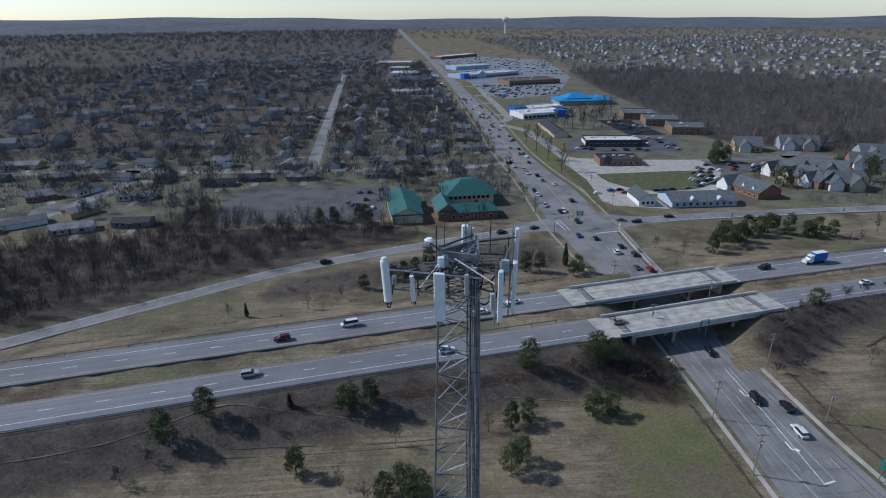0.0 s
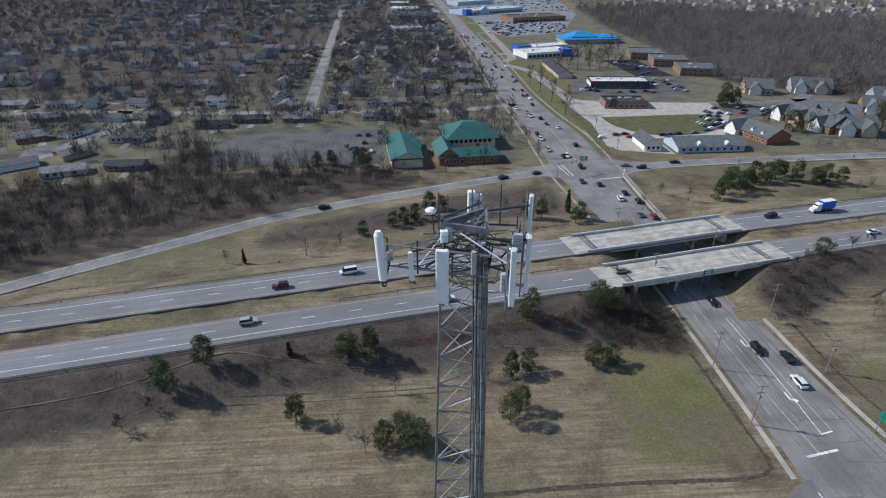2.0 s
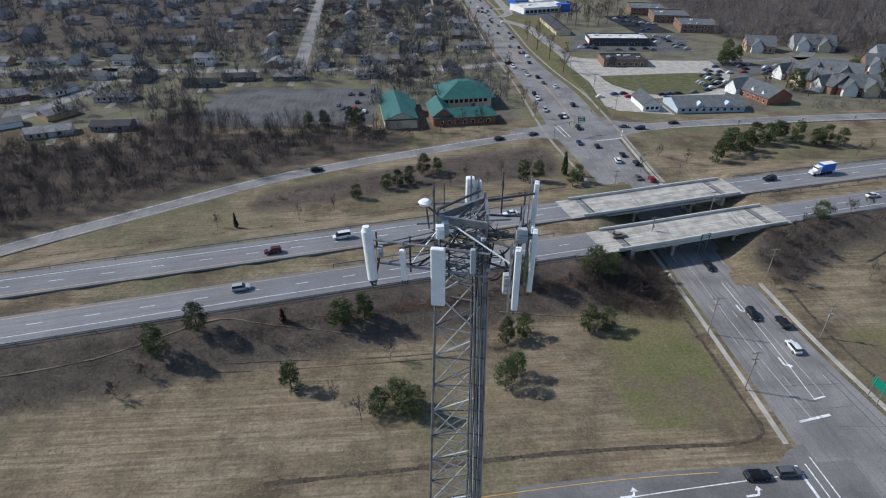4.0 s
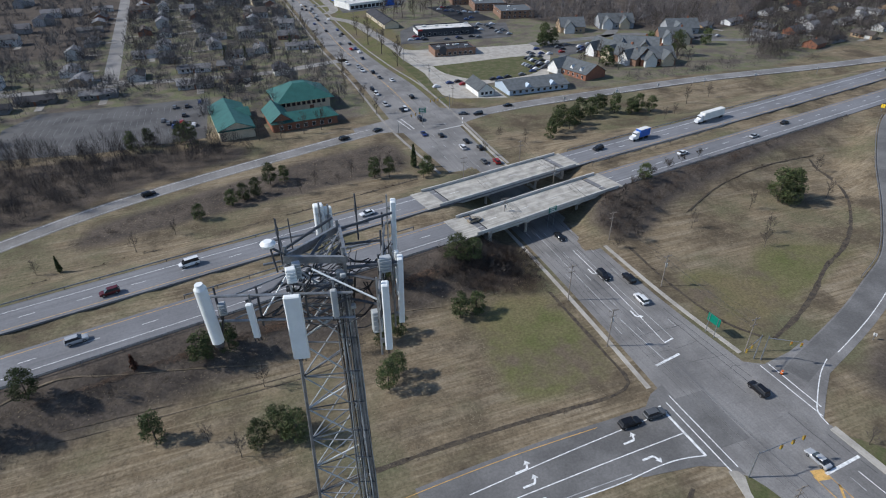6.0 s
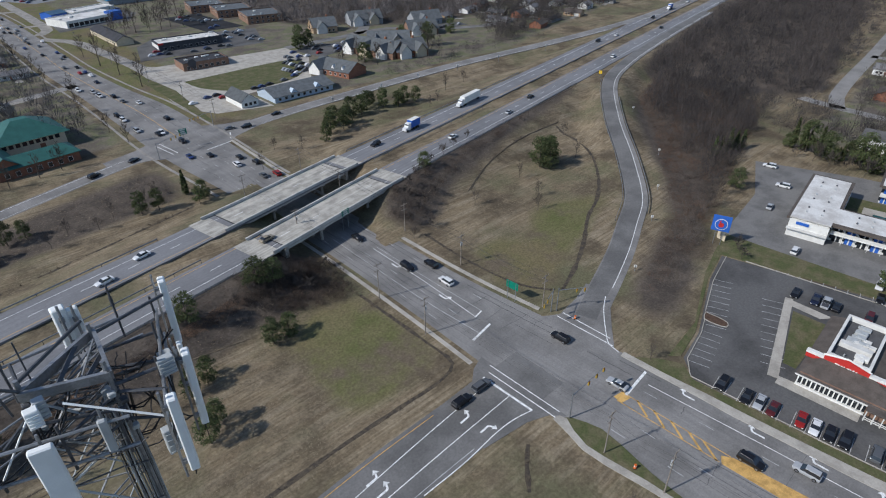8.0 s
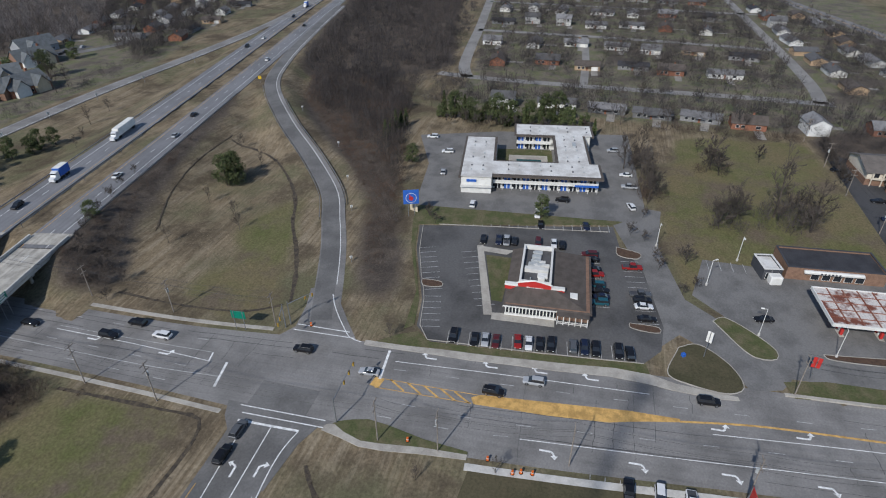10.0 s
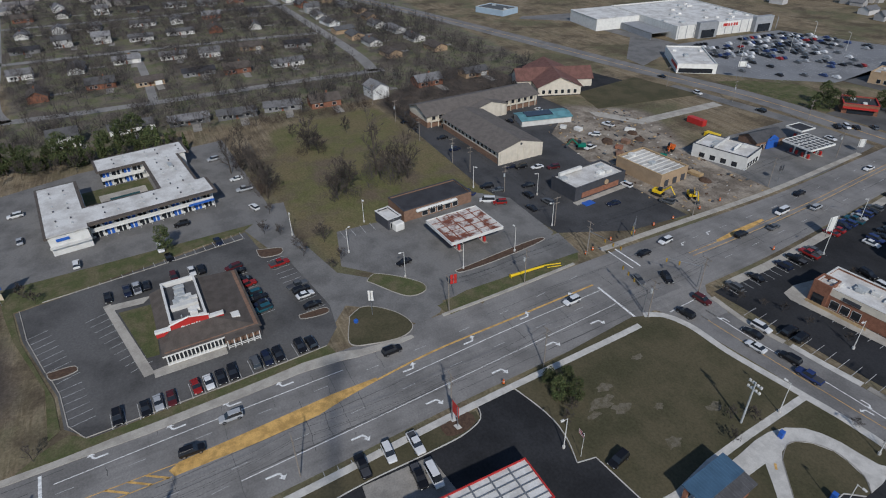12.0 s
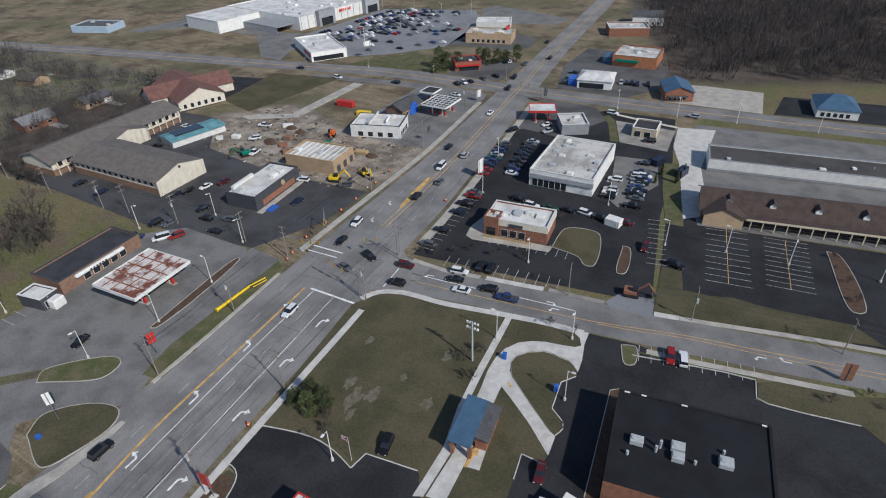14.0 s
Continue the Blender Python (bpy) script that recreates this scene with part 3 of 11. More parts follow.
DIRT = [(118, -132), (150, -130), (190, -136), (216, -160), (190, -190), (150, -172), (112, -172), (110, -140)]
LAWN = [
    FIELD,
    [(80, 262), (80, 900), (128, 900), (120, 480), (114, 262)], [(81, -84), (74, -95), (46, -98), (25, -102), (22, -60), (76, -46)],
    [(40, 74), (66, 75), (66, 108), (56, 112), (44, 104)], [(132, 84), (150, 94), (146, 104), (128, 98)], [(99, 76), (108, 76), (118, 84), (116, 103), (101, 104)], [(-70, -60), (40, -60), (20, -330), (-200, -330)], [(170, 96), (140, 92), (120, 80), (112, 84), (135, 108)],
]
YARD = [[(114, 262), (120, 480), (128, 900), (330, 900), (240, 560), (330, 340), (320, 262)], [(-400, 270), (58, 262), (58, 420), (40, 1200), (-420, 900)], [(268, -190), (268, 72), (330, 70), (1500, 250), (1500, -300), (500, -200)], [(320, 268), (460, 300), (1500, 480), (1500, 2200), (300, 2200), (300, 1000), (640, 760), (470, 430), (330, 360)]]


def axis(stops):
    out = [np.arange(a, b, s) for a, b, s in stops]
    return np.concatenate(out + [[stops[-1][1]]])


gx = axis([(-4700, -1500, 200), (-1500, -500, 50), (-500, -160, 10), (-160, 300, 3), (300, 520, 8), (520, 1500, 40), (1500, 4700, 200)])
gy = axis([(-4700, -1500, 200), (-1500, -500, 50), (-500, -250, 10), (-250, 300, 3), (300, 520, 8), (520, 1500, 40), (1500, 4700, 200)])
GX, GY = np.meshgrid(gx, gy)
GZ = height(GX, GY)
nx, ny = len(gx), len(gy)
ii = (np.arange(ny - 1)[:, None] * nx + np.arange(nx - 1)[None, :]).ravel()
ground = new("ground", mesh_np("ground", np.column_stack([GX.ravel(), GY.ravel(), GZ.ravel()]), np.column_stack([ii, ii + 1, ii + nx + 1, ii + nx]), "ground", smooth=True))
tagged(ground, "dry brown winter grass, lawns and leaf litter", "ground", "", "structure")
for layer, polys in (("lawn", LAWN), ("yard", YARD), ("litter", LITTER), ("dirt", [DIRT])):
    w = np.zeros(GX.shape, np.float32)
    for poly in polys:
        w[inside(poly, GX, GY)] = 1.0
    k = w.copy()
    for _ in range(7):
        k[1:-1, 1:-1] = (k[1:-1, 1:-1] * 2 + k[2:, 1:-1] + k[:-2, 1:-1] + k[1:-1, 2:] + k[1:-1, :-2]) / 6
    at = ground.data.attributes.new(layer, "FLOAT", "POINT")
    at.data.foreach_set("value", k.ravel())

# far hills that close the horizon; their blue-grey colour has distance haze painted in
ang = np.linspace(0, 2 * math.pi, 181)
hv, hf = [], []
for k, a in enumerate(ang):
    crest = 66 + 14 * math.sin(3 * a + 1) + 7 * math.sin(11 * a) + 4 * math.sin(29 * a + 2)
    for rad, z in ((3700, -2.0), (4150, crest * 0.6), (4600, crest), (4690, crest * 0.9)):
        hv.append((rad * math.cos(a), rad * math.sin(a), z))
for k in range(180):
    for j in range(3):
        a = 4 * k + j
        hf.append((a, a + 4, a + 5, a + 1))
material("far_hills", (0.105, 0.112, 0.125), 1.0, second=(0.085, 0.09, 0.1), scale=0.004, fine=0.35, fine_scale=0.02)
tagged(new("backdrop", mesh_np("backdrop", hv, hf, "far_hills", smooth=True)), "low wooded hills along the horizon, coloured blue-grey for haze", "hills", "", "structure")

# ---- roads ----
ys = np.concatenate([np.arange(-2600, -500, 60), np.arange(-500, 760, 4), np.arange(760, 4700, 80)])
ART = np.column_stack([(art_w(ys) + art_e(ys)) / 2, ys, np.zeros(len(ys))])
half = (art_e(ys) - art_w(ys)) / 2
road = strip("road_main", ART, half, -half, "asphalt_main", 0.5, 0.02, label="worn grey asphalt multi-lane main road with faded markings", category="road")
hw_s = strip("road_highway_south", HWY, -4.3, -15.8, "asphalt_hwy", 0.5, 0.02, label="two-lane grey asphalt highway carriageway", category="road")
hw_n = strip("road_highway_north", HWY, 15.8, 4.3, "asphalt_hwy", 0.5, 0.02, label="two-lane grey asphalt highway carriageway", category="road")
for hw, sgn in ((hw_s, -1), (hw_n, 1)):
    near = HWY[(HWY[:, 0] > -900) & (HWY[:, 0] < 1500)]
    strip("edge_line_white", near, sgn * 12.95, sgn * 12.8, "paint_white", 0.02, 0.036, parent=hw)
    strip("edge_line_yellow", near, sgn * 5.55, sgn * 5.4, "paint_yellow", 0.02, 0.036, parent=hw)
    dashes("lane_dashes", near, sgn * 9.2, 3.4, 8.8, 0.16, "paint_white", 0.04, hw)
for name, line, l, r, z in (("road_ramp_nw", RAMP_NW, 4.0, -3.6, 0.045), ("road_ramp_ne", RAMP_NE, 4.6, -4.2, 0.045), ("road_ramp_se", RAMP_SE, 3.7, -4.0, 0.045), ("road_ramp_sw", RAMP_SW, 6.6, -6.8, 0.045)):
    o = strip(name, line, l, r, "asphalt_ramp" if name == "road_ramp_sw" else "asphalt_main", 0.5, z, label="curving asphalt slip road with a white edge line", category="road")
    if name == "road_ramp_se":
        strip("lane_surface", line[3:], 3.3, -2.0, "asphalt_ramp", 0.03, z + 0.024, parent=o)
    strip("edge_line_left", line[6:], l - 0.9, l - 1.05, "paint_faded", 0.02, z + 0.02, parent=o)
    strip("edge_line_right", line[6:], r + (1.85 if name == "road_ramp_se" else 1.05), r + (1.65 if name == "road_ramp_se" else 0.9), "paint_yellow" if name == "road_ramp_sw" else "paint_white", 0.02, z + 0.03, parent=o)
# widened mouths of the slip roads
slab("pavement_mouth_se", [(94, 47), (96.4, 49), (97.6, 51), (103.2, 55.3), (110, 60.2), (117, 63.2), (114, 70.4), (107, 68.4), (98.4, 67.2), (93.6, 70.2), (92, 60)], "asphalt_main", 0.06, label="asphalt mouth of a slip road", category="road")
for pts in ([(97, 49.4), (97.7, 52.4), (101.1, 55.6), (108.3, 61), (113, 63.6)], [(40, 52.3), (50.3, 52.3), (60.1, 53), (64.6, 52.8), (69, 51.9)]):
    q = spline(pts, 1.0)
    strip("edge_line_mouth", np.column_stack([q, np.zeros(len(q))]), 0.11, -0.11, "paint_white", 0.02, 0.075, parent=road)
slab("pavement_mouth_sw", [(73, 46), (71, 48.5), (66, 50.5), (55, 52), (55, 65.6), (66, 66), (69, 68.5), (73, 70)], "asphalt_ramp", 0.06, label="asphalt mouth of a slip road", category="road")
slab("pavement_mouth_nw", [(66, 232), (60, 236), (45, 238), (45, 246), (58, 250), (66, 254)], "asphalt_main", 0.06, label="asphalt mouth of a slip road", category="road")
slab("pavement_mouth_ne", [(90, 232), (96, 237), (110, 242.5), (110, 252), (98, 255), (90, 260)], "asphalt_main", 0.06, label="asphalt mouth of a slip road", category="road")
side = strip("road_side_street", SIDE, 5.7, -5.5, "asphalt_side", 0.4, 0.03, label="grey asphalt side street with a turn lane", category="road")
cross = strip("road_cross_street", CROSS, 6.5, -6.5, "asphalt_side", 0.4, 0.03, label="grey asphalt cross street", category="road")
slab("pavement_mouth_side", [(84, -88), (80, -92), (72, -94.5), (72, -106.5), (80, -108), (85, -112)], "asphalt_main", 0.05, label="asphalt mouth of a side street", category="road")


# ---- twin bridges ----
def bridge(offset0, offset1, label):
    """A concrete deck on columns with beams, parapets and approach slabs; the offsets are from the highway's middle line."""
    line = HWY[(HWY[:, 0] > 10) & (HWY[:, 0] < 160)]
    line = spline(line[::2].tolist(), 2.0)
    line = line[(line[:, 0] > 49) & (line[:, 0] < 113)]
    mid = line[(line[:, 0] > 57.5) & (line[:, 0] < 104.5)]
    b = root("bridge", Matrix.Identity(4), label, "bridge")
    n = normals2(mid)

    def lay(name, ln, l, r, mat, thick, up):
        return strip(name, ln, l, r, mat, thick, up, parent=b)
    lay("approach_slab", line[line[:, 0] < 57.4], offset1, offset0, "concrete_deck", 0.4, 0.06)
    lay("approach_slab", line[line[:, 0] > 104.6], offset1, offset0, "concrete_deck", 0.4, 0.06)
    lay("deck", mid, offset1, offset0, "concrete_deck", 0.45, 0.07)
    rail = line[(line[:, 0] > 52) & (line[:, 0] < 110)]
    for o0, o1 in ((offset0 - 0.05, offset0 + 0.4), (offset1 - 0.4, offset1 + 0.05)):
        p = lay("parapet", rail, o1, o0, "concrete_pale", 0.95, 0.9)
    width = offset1 - offset0
    for k in range(6):
        o = offset0 + 0.7 + k * (width - 1.4) / 5
        lay("beam", mid, o + 0.22, o - 0.22, "concrete_pale" if k in (0, 5) else "concrete", 1.05, -0.36)
    for xp in (72.4, 92.8):
        i = int(np.argmin(abs(mid[:, 0] - xp)))
        nn = n[i]
        c0, c1 = mid[i, :2] + nn * (offset0 + 1), mid[i, :2] + nn * (offset1 - 1)
        cap = bmesh.new()
        d = (c1 - c0) / np.linalg.norm(c1 - c0)
        t = np.array([-d[1], d[0]]) * 0.5
        bm_prism(cap, [tuple(c0 - t), tuple(c1 - t), tuple(c1 + t), tuple(c0 + t)], 3.75, 4.6)
        part("pier_cap", cap, "concrete", b)
        for u in (0.12, 0.5, 0.88):
            c = c0 + (c1 - c0) * u
            part("column", bar((c[0], c[1], -0.3), (c[0], c[1], 3.8), 0.45, 12), "concrete", b)
    for xa in (57.5, 104.5):
        i = int(np.argmin(abs(mid[:, 0] - xa)))
        nn = n[i]
        c0, c1 = mid[i, :2] + nn * (offset0 - 0.1), mid[i, :2] + nn * (offset1 + 0.1)
        d = (c1 - c0) / np.linalg.norm(c1 - c0)
        t = np.array([-d[1], d[0]]) * 0.6
        part("abutment", prism([tuple(c0 - t), tuple(c1 - t), tuple(c1 + t), tuple(c0 + t)], 2.5, 5.58), "concrete", b)
        ex = bmesh.new()
        bm_prism(ex, [tuple(c0 - t * 0.25 + d * 0.5), tuple(c1 - t * 0.25 - d * 0.5), tuple(c1 + t * 0.25 - d * 0.5), tuple(c0 + t * 0.25 + d * 0.5)], 5.9, 6.085)
        part("expansion_joint", ex, "asphalt_dark", b)
    for k in range(4):
        dashes("lane_dash", mid, (offset0 + offset1) / 2 - 0.3, 3.4, 500, 0.16, "paint_white", 0.09, b, 3 + 12.2 * k)
    return b


bridge(-16.4, -4.4, "pale concrete highway bridge over the main road")
bridge(4.4, 16.4, "pale concrete highway bridge beside its twin")


# ---- trees ----
rng = np.random.default_rng(7)


def tube_arrays(segs, sides=3):
    """Tapered prisms for many limbs at once; segs: rows of ax, ay, az, bx, by, bz, ra, rb."""
    segs = np.asarray(segs, float)
    a, b = segs[:, :3], segs[:, 3:6]
    d = b - a
    d /= np.linalg.norm(d, axis=1)[:, None] + 1e-9
    ref = np.where(np.abs(d[:, 2:3]) > 0.9, [[1.0, 0, 0]], [[0, 0, 1.0]])
    u = np.cross(d, ref)
    u /= np.linalg.norm(u, axis=1)[:, None]
    w = np.cross(d, u)
    v = []
    for p, r in ((a, segs[:, 6]), (b, segs[:, 7])):
        for i in range(sides):
            t = 2 * math.pi * i / sides
            v.append(p + (u * math.cos(t) + w * math.sin(t)) * r[:, None])
    n = len(segs)
    v = np.stack(v, 1).reshape(-1, 3)
    base = np.arange(n)[:, None] * 2 * sides
    f = []
    for i in range(sides):
        j = (i + 1) % sides
        f.append(base + [[i, j, sides + j, sides + i]])
    return v, np.vstack(f)


def bare_tree_meshes(tall, wide, seed, twigs):
    """Trunk with limbs as one mesh, the fine crown of twigs as another."""
    r = np.random.default_rng(seed)
    segs, twig = [], []
    top = np.array([r.normal(0, 0.3), r.normal(0, 0.3), tall * 0.62])
    p = np.zeros(3)
    trunk_r = tall * 0.016
    path = [p]
    for k in range(1, 5):
        path.append(top * k / 4 + np.array([r.normal(0, 0.12), r.normal(0, 0.12), 0]))
    for k in range(4):
        segs.append((*path[k], *path[k + 1], trunk_r * (1 - 0.2 * k), trunk_r * (0.8 - 0.2 * k)))
    limbs = 9
    for k in range(limbs):
        u = 0.35 + 0.65 * k / (limbs - 1)
        i = min(int(u * 4), 3)
        s = path[i] + (path[i + 1] - path[i]) * (u * 4 - i)
        az = k * 2.4 + r.normal(0, 0.4)
        el = 0.45 + 0.75 * u + r.normal(0, 0.1)
        ln = (wide * (1.05 - 0.35 * u)) * r.uniform(0.8, 1.15)
        d = np.array([math.cos(az) * math.cos(el), math.sin(az) * math.cos(el), math.sin(el)])
        m = s + d * ln * 0.5
        e = m + (d + np.array([0, 0, 0.35])) * ln * 0.5
        segs.append((*s, *m, trunk_r * 0.42, trunk_r * 0.28))
        segs.append((*m, *e, trunk_r * 0.28, trunk_r * 0.1))
        for j in range(6):
            v = r.uniform(0.25, 1.0)
            q = s + (m - s) * v * 2 if v < 0.5 else m + (e - m) * (v * 2 - 1)
            dd = d * 0.7 + r.normal(0, 0.55, 3) + np.array([0, 0, 0.45])
            dd /= np.linalg.norm(dd)
            ee = q + dd * ln * r.uniform(0.3, 0.5)
            segs.append((*q, *ee, trunk_r * 0.13, 0.02))
            for _ in range(twigs):
                w = r.uniform(0.2, 1.0)
                a = q + (ee - q) * w
                t = dd + r.normal(0, 0.7, 3) + np.array([0, 0, 0.3])
                t /= np.linalg.norm(t)
                twig.append((*a, *(a + t * ln * r.uniform(0.16, 0.34)), 0.042, 0.012))
    v, f = tube_arrays(segs, 4)
    tv, tf = tube_arrays(twig, 3)
    return mesh_np("trunk", v, f, "bark"), mesh_np("crown", tv, tf, "twig")


def needle_crown(tall, wide, seed, count, low=0.12, mat="needles", round_top=0.0):
    """A conifer's crown: many small tufts of needles along tiers of boughs, with gaps."""
    r = np.random.default_rng(seed)
    h = r.uniform(low, 1.0, count) ** 0.9
    lean = 1 - (h - low) / (1 - low)
    rad = wide * (np.clip(lean, 0.02, 1) ** (0.75 - 0.4 * round_top)) * np.where(h < low + 0.12, 0.75, 1.0)
    bough = r.integers(0, 17, count)
    az = bough * 2.399 + np.floor(h * 9) * 1.3 + r.normal(0, 0.28, count)
    rr = rad * (r.uniform(0.25, 1.0, count) ** 0.55) * (0.72 + 0.28 * np.sin(bough * 7.1 + np.floor(h * 7) * 3.3))
    c = np.column_stack([rr * np.cos(az), rr * np.sin(az), h * tall + r.normal(0, 0.18, count) - 0.12 * rr])
    s = r.uniform(0.22, 0.5, count)[:, None] * (tall / 8.0) ** 0.5
    a = r.normal(0, 1, (count, 3))
    a[:, 2] *= 0.6
    a /= np.linalg.norm(a, axis=1)[:, None]
    b = np.cross(a, r.normal(0, 1, (count, 3)))
    b /= np.linalg.norm(b, axis=1)[:, None]
    v = np.stack([c - a * s, c + b * s * 0.7, c + a * s, c - b * s * 0.7], 1).reshape(-1, 3)
    k = np.arange(count)[:, None] * 4
    return mesh_np("crown", v, k + [[0, 1, 2, 3]], mat)


def pine_crown(tall, wide, seed, count):
    """A broad pine's crown: clumps of tufts set round the trunk, with a lumpy outline and gaps between the clumps."""
    r = np.random.default_rng(seed)
    k = 44
    u = r.uniform(0.12, 1.0, k)
    az = np.arange(k) * 2.4 + r.normal(0, 0.3, k)
    reach = wide * np.sqrt(np.clip(1 - ((u - 0.38) / 0.66) ** 2, 0.03, 1)) * r.uniform(0.55, 0.95, k)
    cc = np.column_stack([np.cos(az) * reach * 0.72, np.sin(az) * reach * 0.72, u * tall * 0.9])
    cs = wide * r.uniform(0.2, 0.38, k)
    pick = r.integers(0, k, count)
    d = r.normal(0, 1, (count, 3))
    d /= np.linalg.norm(d, axis=1)[:, None]
    c = cc[pick] + d * (cs[pick] * r.uniform(0.35, 1.0, count) ** 0.6)[:, None] * [1, 1, 0.62]
    c[:, 2] = np.maximum(c[:, 2], 0.35)
    s = r.uniform(0.16, 0.38, count)[:, None]
    a = r.normal(0, 1, (count, 3))
    a /= np.linalg.norm(a, axis=1)[:, None]
    b = np.cross(a, r.normal(0, 1, (count, 3)))
    b /= np.linalg.norm(b, axis=1)[:, None]
    v = np.stack([c - a * s, c + b * s * 0.32, c + a * s, c - b * s * 0.32], 1).reshape(-1, 3)
    return mesh_np("crown", v, np.arange(count)[:, None] * 4 + [[0, 1, 2, 3]], "needles")


def trunk_mesh(tall, r0):
    v, f = tube_arrays([(0, 0, -0.2, 0.05, 0, tall * 0.5, r0, r0 * 0.6), (0.05, 0, tall * 0.5, 0, 0.05, tall, r0 * 0.6, 0.03)], 6)
    return mesh_np("trunk", v, f, "bark")


BARE = [bare_tree_meshes(11 + 0.9 * i, 4.2 + 0.35 * (i % 4), 20 + i, 6) for i in range(6)]
BUSHY = [bare_tree_meshes(4.2 + 0.5 * i, 2.6, 60 + i, 7) for i in range(3)]
PINES = [(trunk_mesh(7.6 + 0.6 * i, 0.2), pine_crown(8.2 + 0.6 * i, 3.5 + 0.3 * (i % 3), 80 + i, 2900)) for i in range(5)]
SPRUCES = [(trunk_mesh(11 + i, 0.2), needle_crown(11 + i, 2.3, 90 + i, 900, 0.06)) for i in range(2)]
RED_SHRUB = (trunk_mesh(2.6, 0.1), needle_crown(2.8, 0.9, 99, 420, 0.05, "needles_red"))
LABELS = {"bare": "leafless deciduous tree with grey-brown branches", "bush": "leafless multi-stemmed shrub with fine twigs", "pine": "dark green bushy pine with an uneven crown", "spruce": "tall narrow dark green conifer", "red": "small rust-brown evergreen shrub"}


def plant(kind, x, y, size=1.0, group=""):
    """One tree as a thing, with its trunk and crown."""
    pool = {"bare": BARE, "bush": BUSHY, "pine": PINES, "spruce": SPRUCES, "red": [RED_SHRUB]}[kind]
    t, c = pool[int(rng.integers(len(pool)))]
    z = float(height(np.array([x]), np.array([y]))[0])
    m = Matrix.LocRotScale((x, y, z - 0.1), Euler((0, 0, float(rng.uniform(0, 6.28)))), (size, size, size * float(rng.uniform(0.92, 1.1))))
    name = {"bare": "bare_tree", "bush": "bare_shrub", "pine": "pine_tree", "spruce": "spruce_tree", "red": "evergreen_shrub"}[kind]
    o = root(name, m, LABELS[kind], "shrub" if kind in ("bush", "red") else "tree", group)
    for n, me in (("trunk", t), ("crown", c)):
        p = new(n, me)
        p.parent = o
    return o


def stand(name, x, y, tall, wide, blades, width, mat, label, low=0.12, flat=1.0):
    """Woods that nobody could count, as one mesh: every tree is a fan of tapering limbs and twigs."""
    n = len(x)
    r = np.random.default_rng(len(name) * 31 + n)
    z = height(x, y)
    tall, wide = np.broadcast_to(tall, n), np.broadcast_to(wide, n)
    az = r.uniform(0, 2 * math.pi, (n, blades))
    rr = np.sqrt(r.uniform(0.02, 1, (n, blades)))
    hh = 1 - 0.55 * rr ** 2 * flat - r.uniform(0, 0.35, (n, blades))
    tip = np.stack([np.cos(az) * rr * wide[:, None], np.sin(az) * rr * wide[:, None], hh * tall[:, None]], -1)
    sh = r.uniform(0.25, 0.9, (n, blades))
    base = tip * sh[..., None]
    base[..., 2] = tip[..., 2] - tall[:, None] * r.uniform(0.1, 0.38, (n, blades))
    base[..., 2] = np.maximum(base[..., 2], tall[:, None] * low)
    base[:, 0, 2] = 0.0
    base[:, 0] *= [0.1, 0.1, 0.0]
    tip[:, 0] *= [0.15, 0.15, 1.0]
    side = r.normal(0, 1, (n, blades, 3))
    side[..., 2] *= 0.4
    side = np.cross(side, tip - base)
    side /= np.linalg.norm(side, axis=-1, keepdims=True) + 1e-9
    wd = width * r.uniform(0.6, 1.4, (n, blades, 1)) * (tall / 12.0)[:, None, None]
    o = np.stack([x, y, z], 1)[:, None]
    v = np.stack([o + base - side * wd / 2, o + base + side * wd / 2, o + tip], 2).reshape(-1, 3)
    me = mesh_np(name, v, np.arange(len(v)).reshape(-1, 3), mat)
    return tagged(new(name, me), label, "woods", "", "stuff")


ROADS = [(HWY, 22.0), (RAMP_NW, 7.0), (RAMP_NE, 8.0), (RAMP_SE, 10.0), (RAMP_SW, 9.0), (SIDE, 10.0), (CROSS, 11.0)]


def clear_of_roads(x, y, extra=0.0):
    ok = (x < art_w(y) - 6 - extra) | (x > art_e(y) + 6 + extra)
    for line, w in ROADS:
        near = np.ones(len(x), bool)
        d = np.full(len(x), 1e9)
        d[near], _ = dist_to(line[::3], x[near], y[near])
        ok &= d > w + extra
    return ok


def scatter(poly, count, seed, extra=0.0):
    r = np.random.default_rng(seed)
    p = np.array(poly)
    lo, hi = p.min(0), p.max(0)
    out = []
    while sum(len(o) for o in out) < count:
        q = r.uniform(lo, hi, (count * 2, 2))
        out.append(q[inside(poly, q[:, 0], q[:, 1])])
    q = np.vstack(out)[:count]
    return q[clear_of_roads(q[:, 0], q[:, 1], extra)]


# ---- the antenna tower ----
def bars(name, rows, r, mat, parent, sides=6):
    """One bar for each row of two ends, each an object of its own."""
    for a, b in rows:
        part(name, bar(a, b, r, sides), mat, parent)


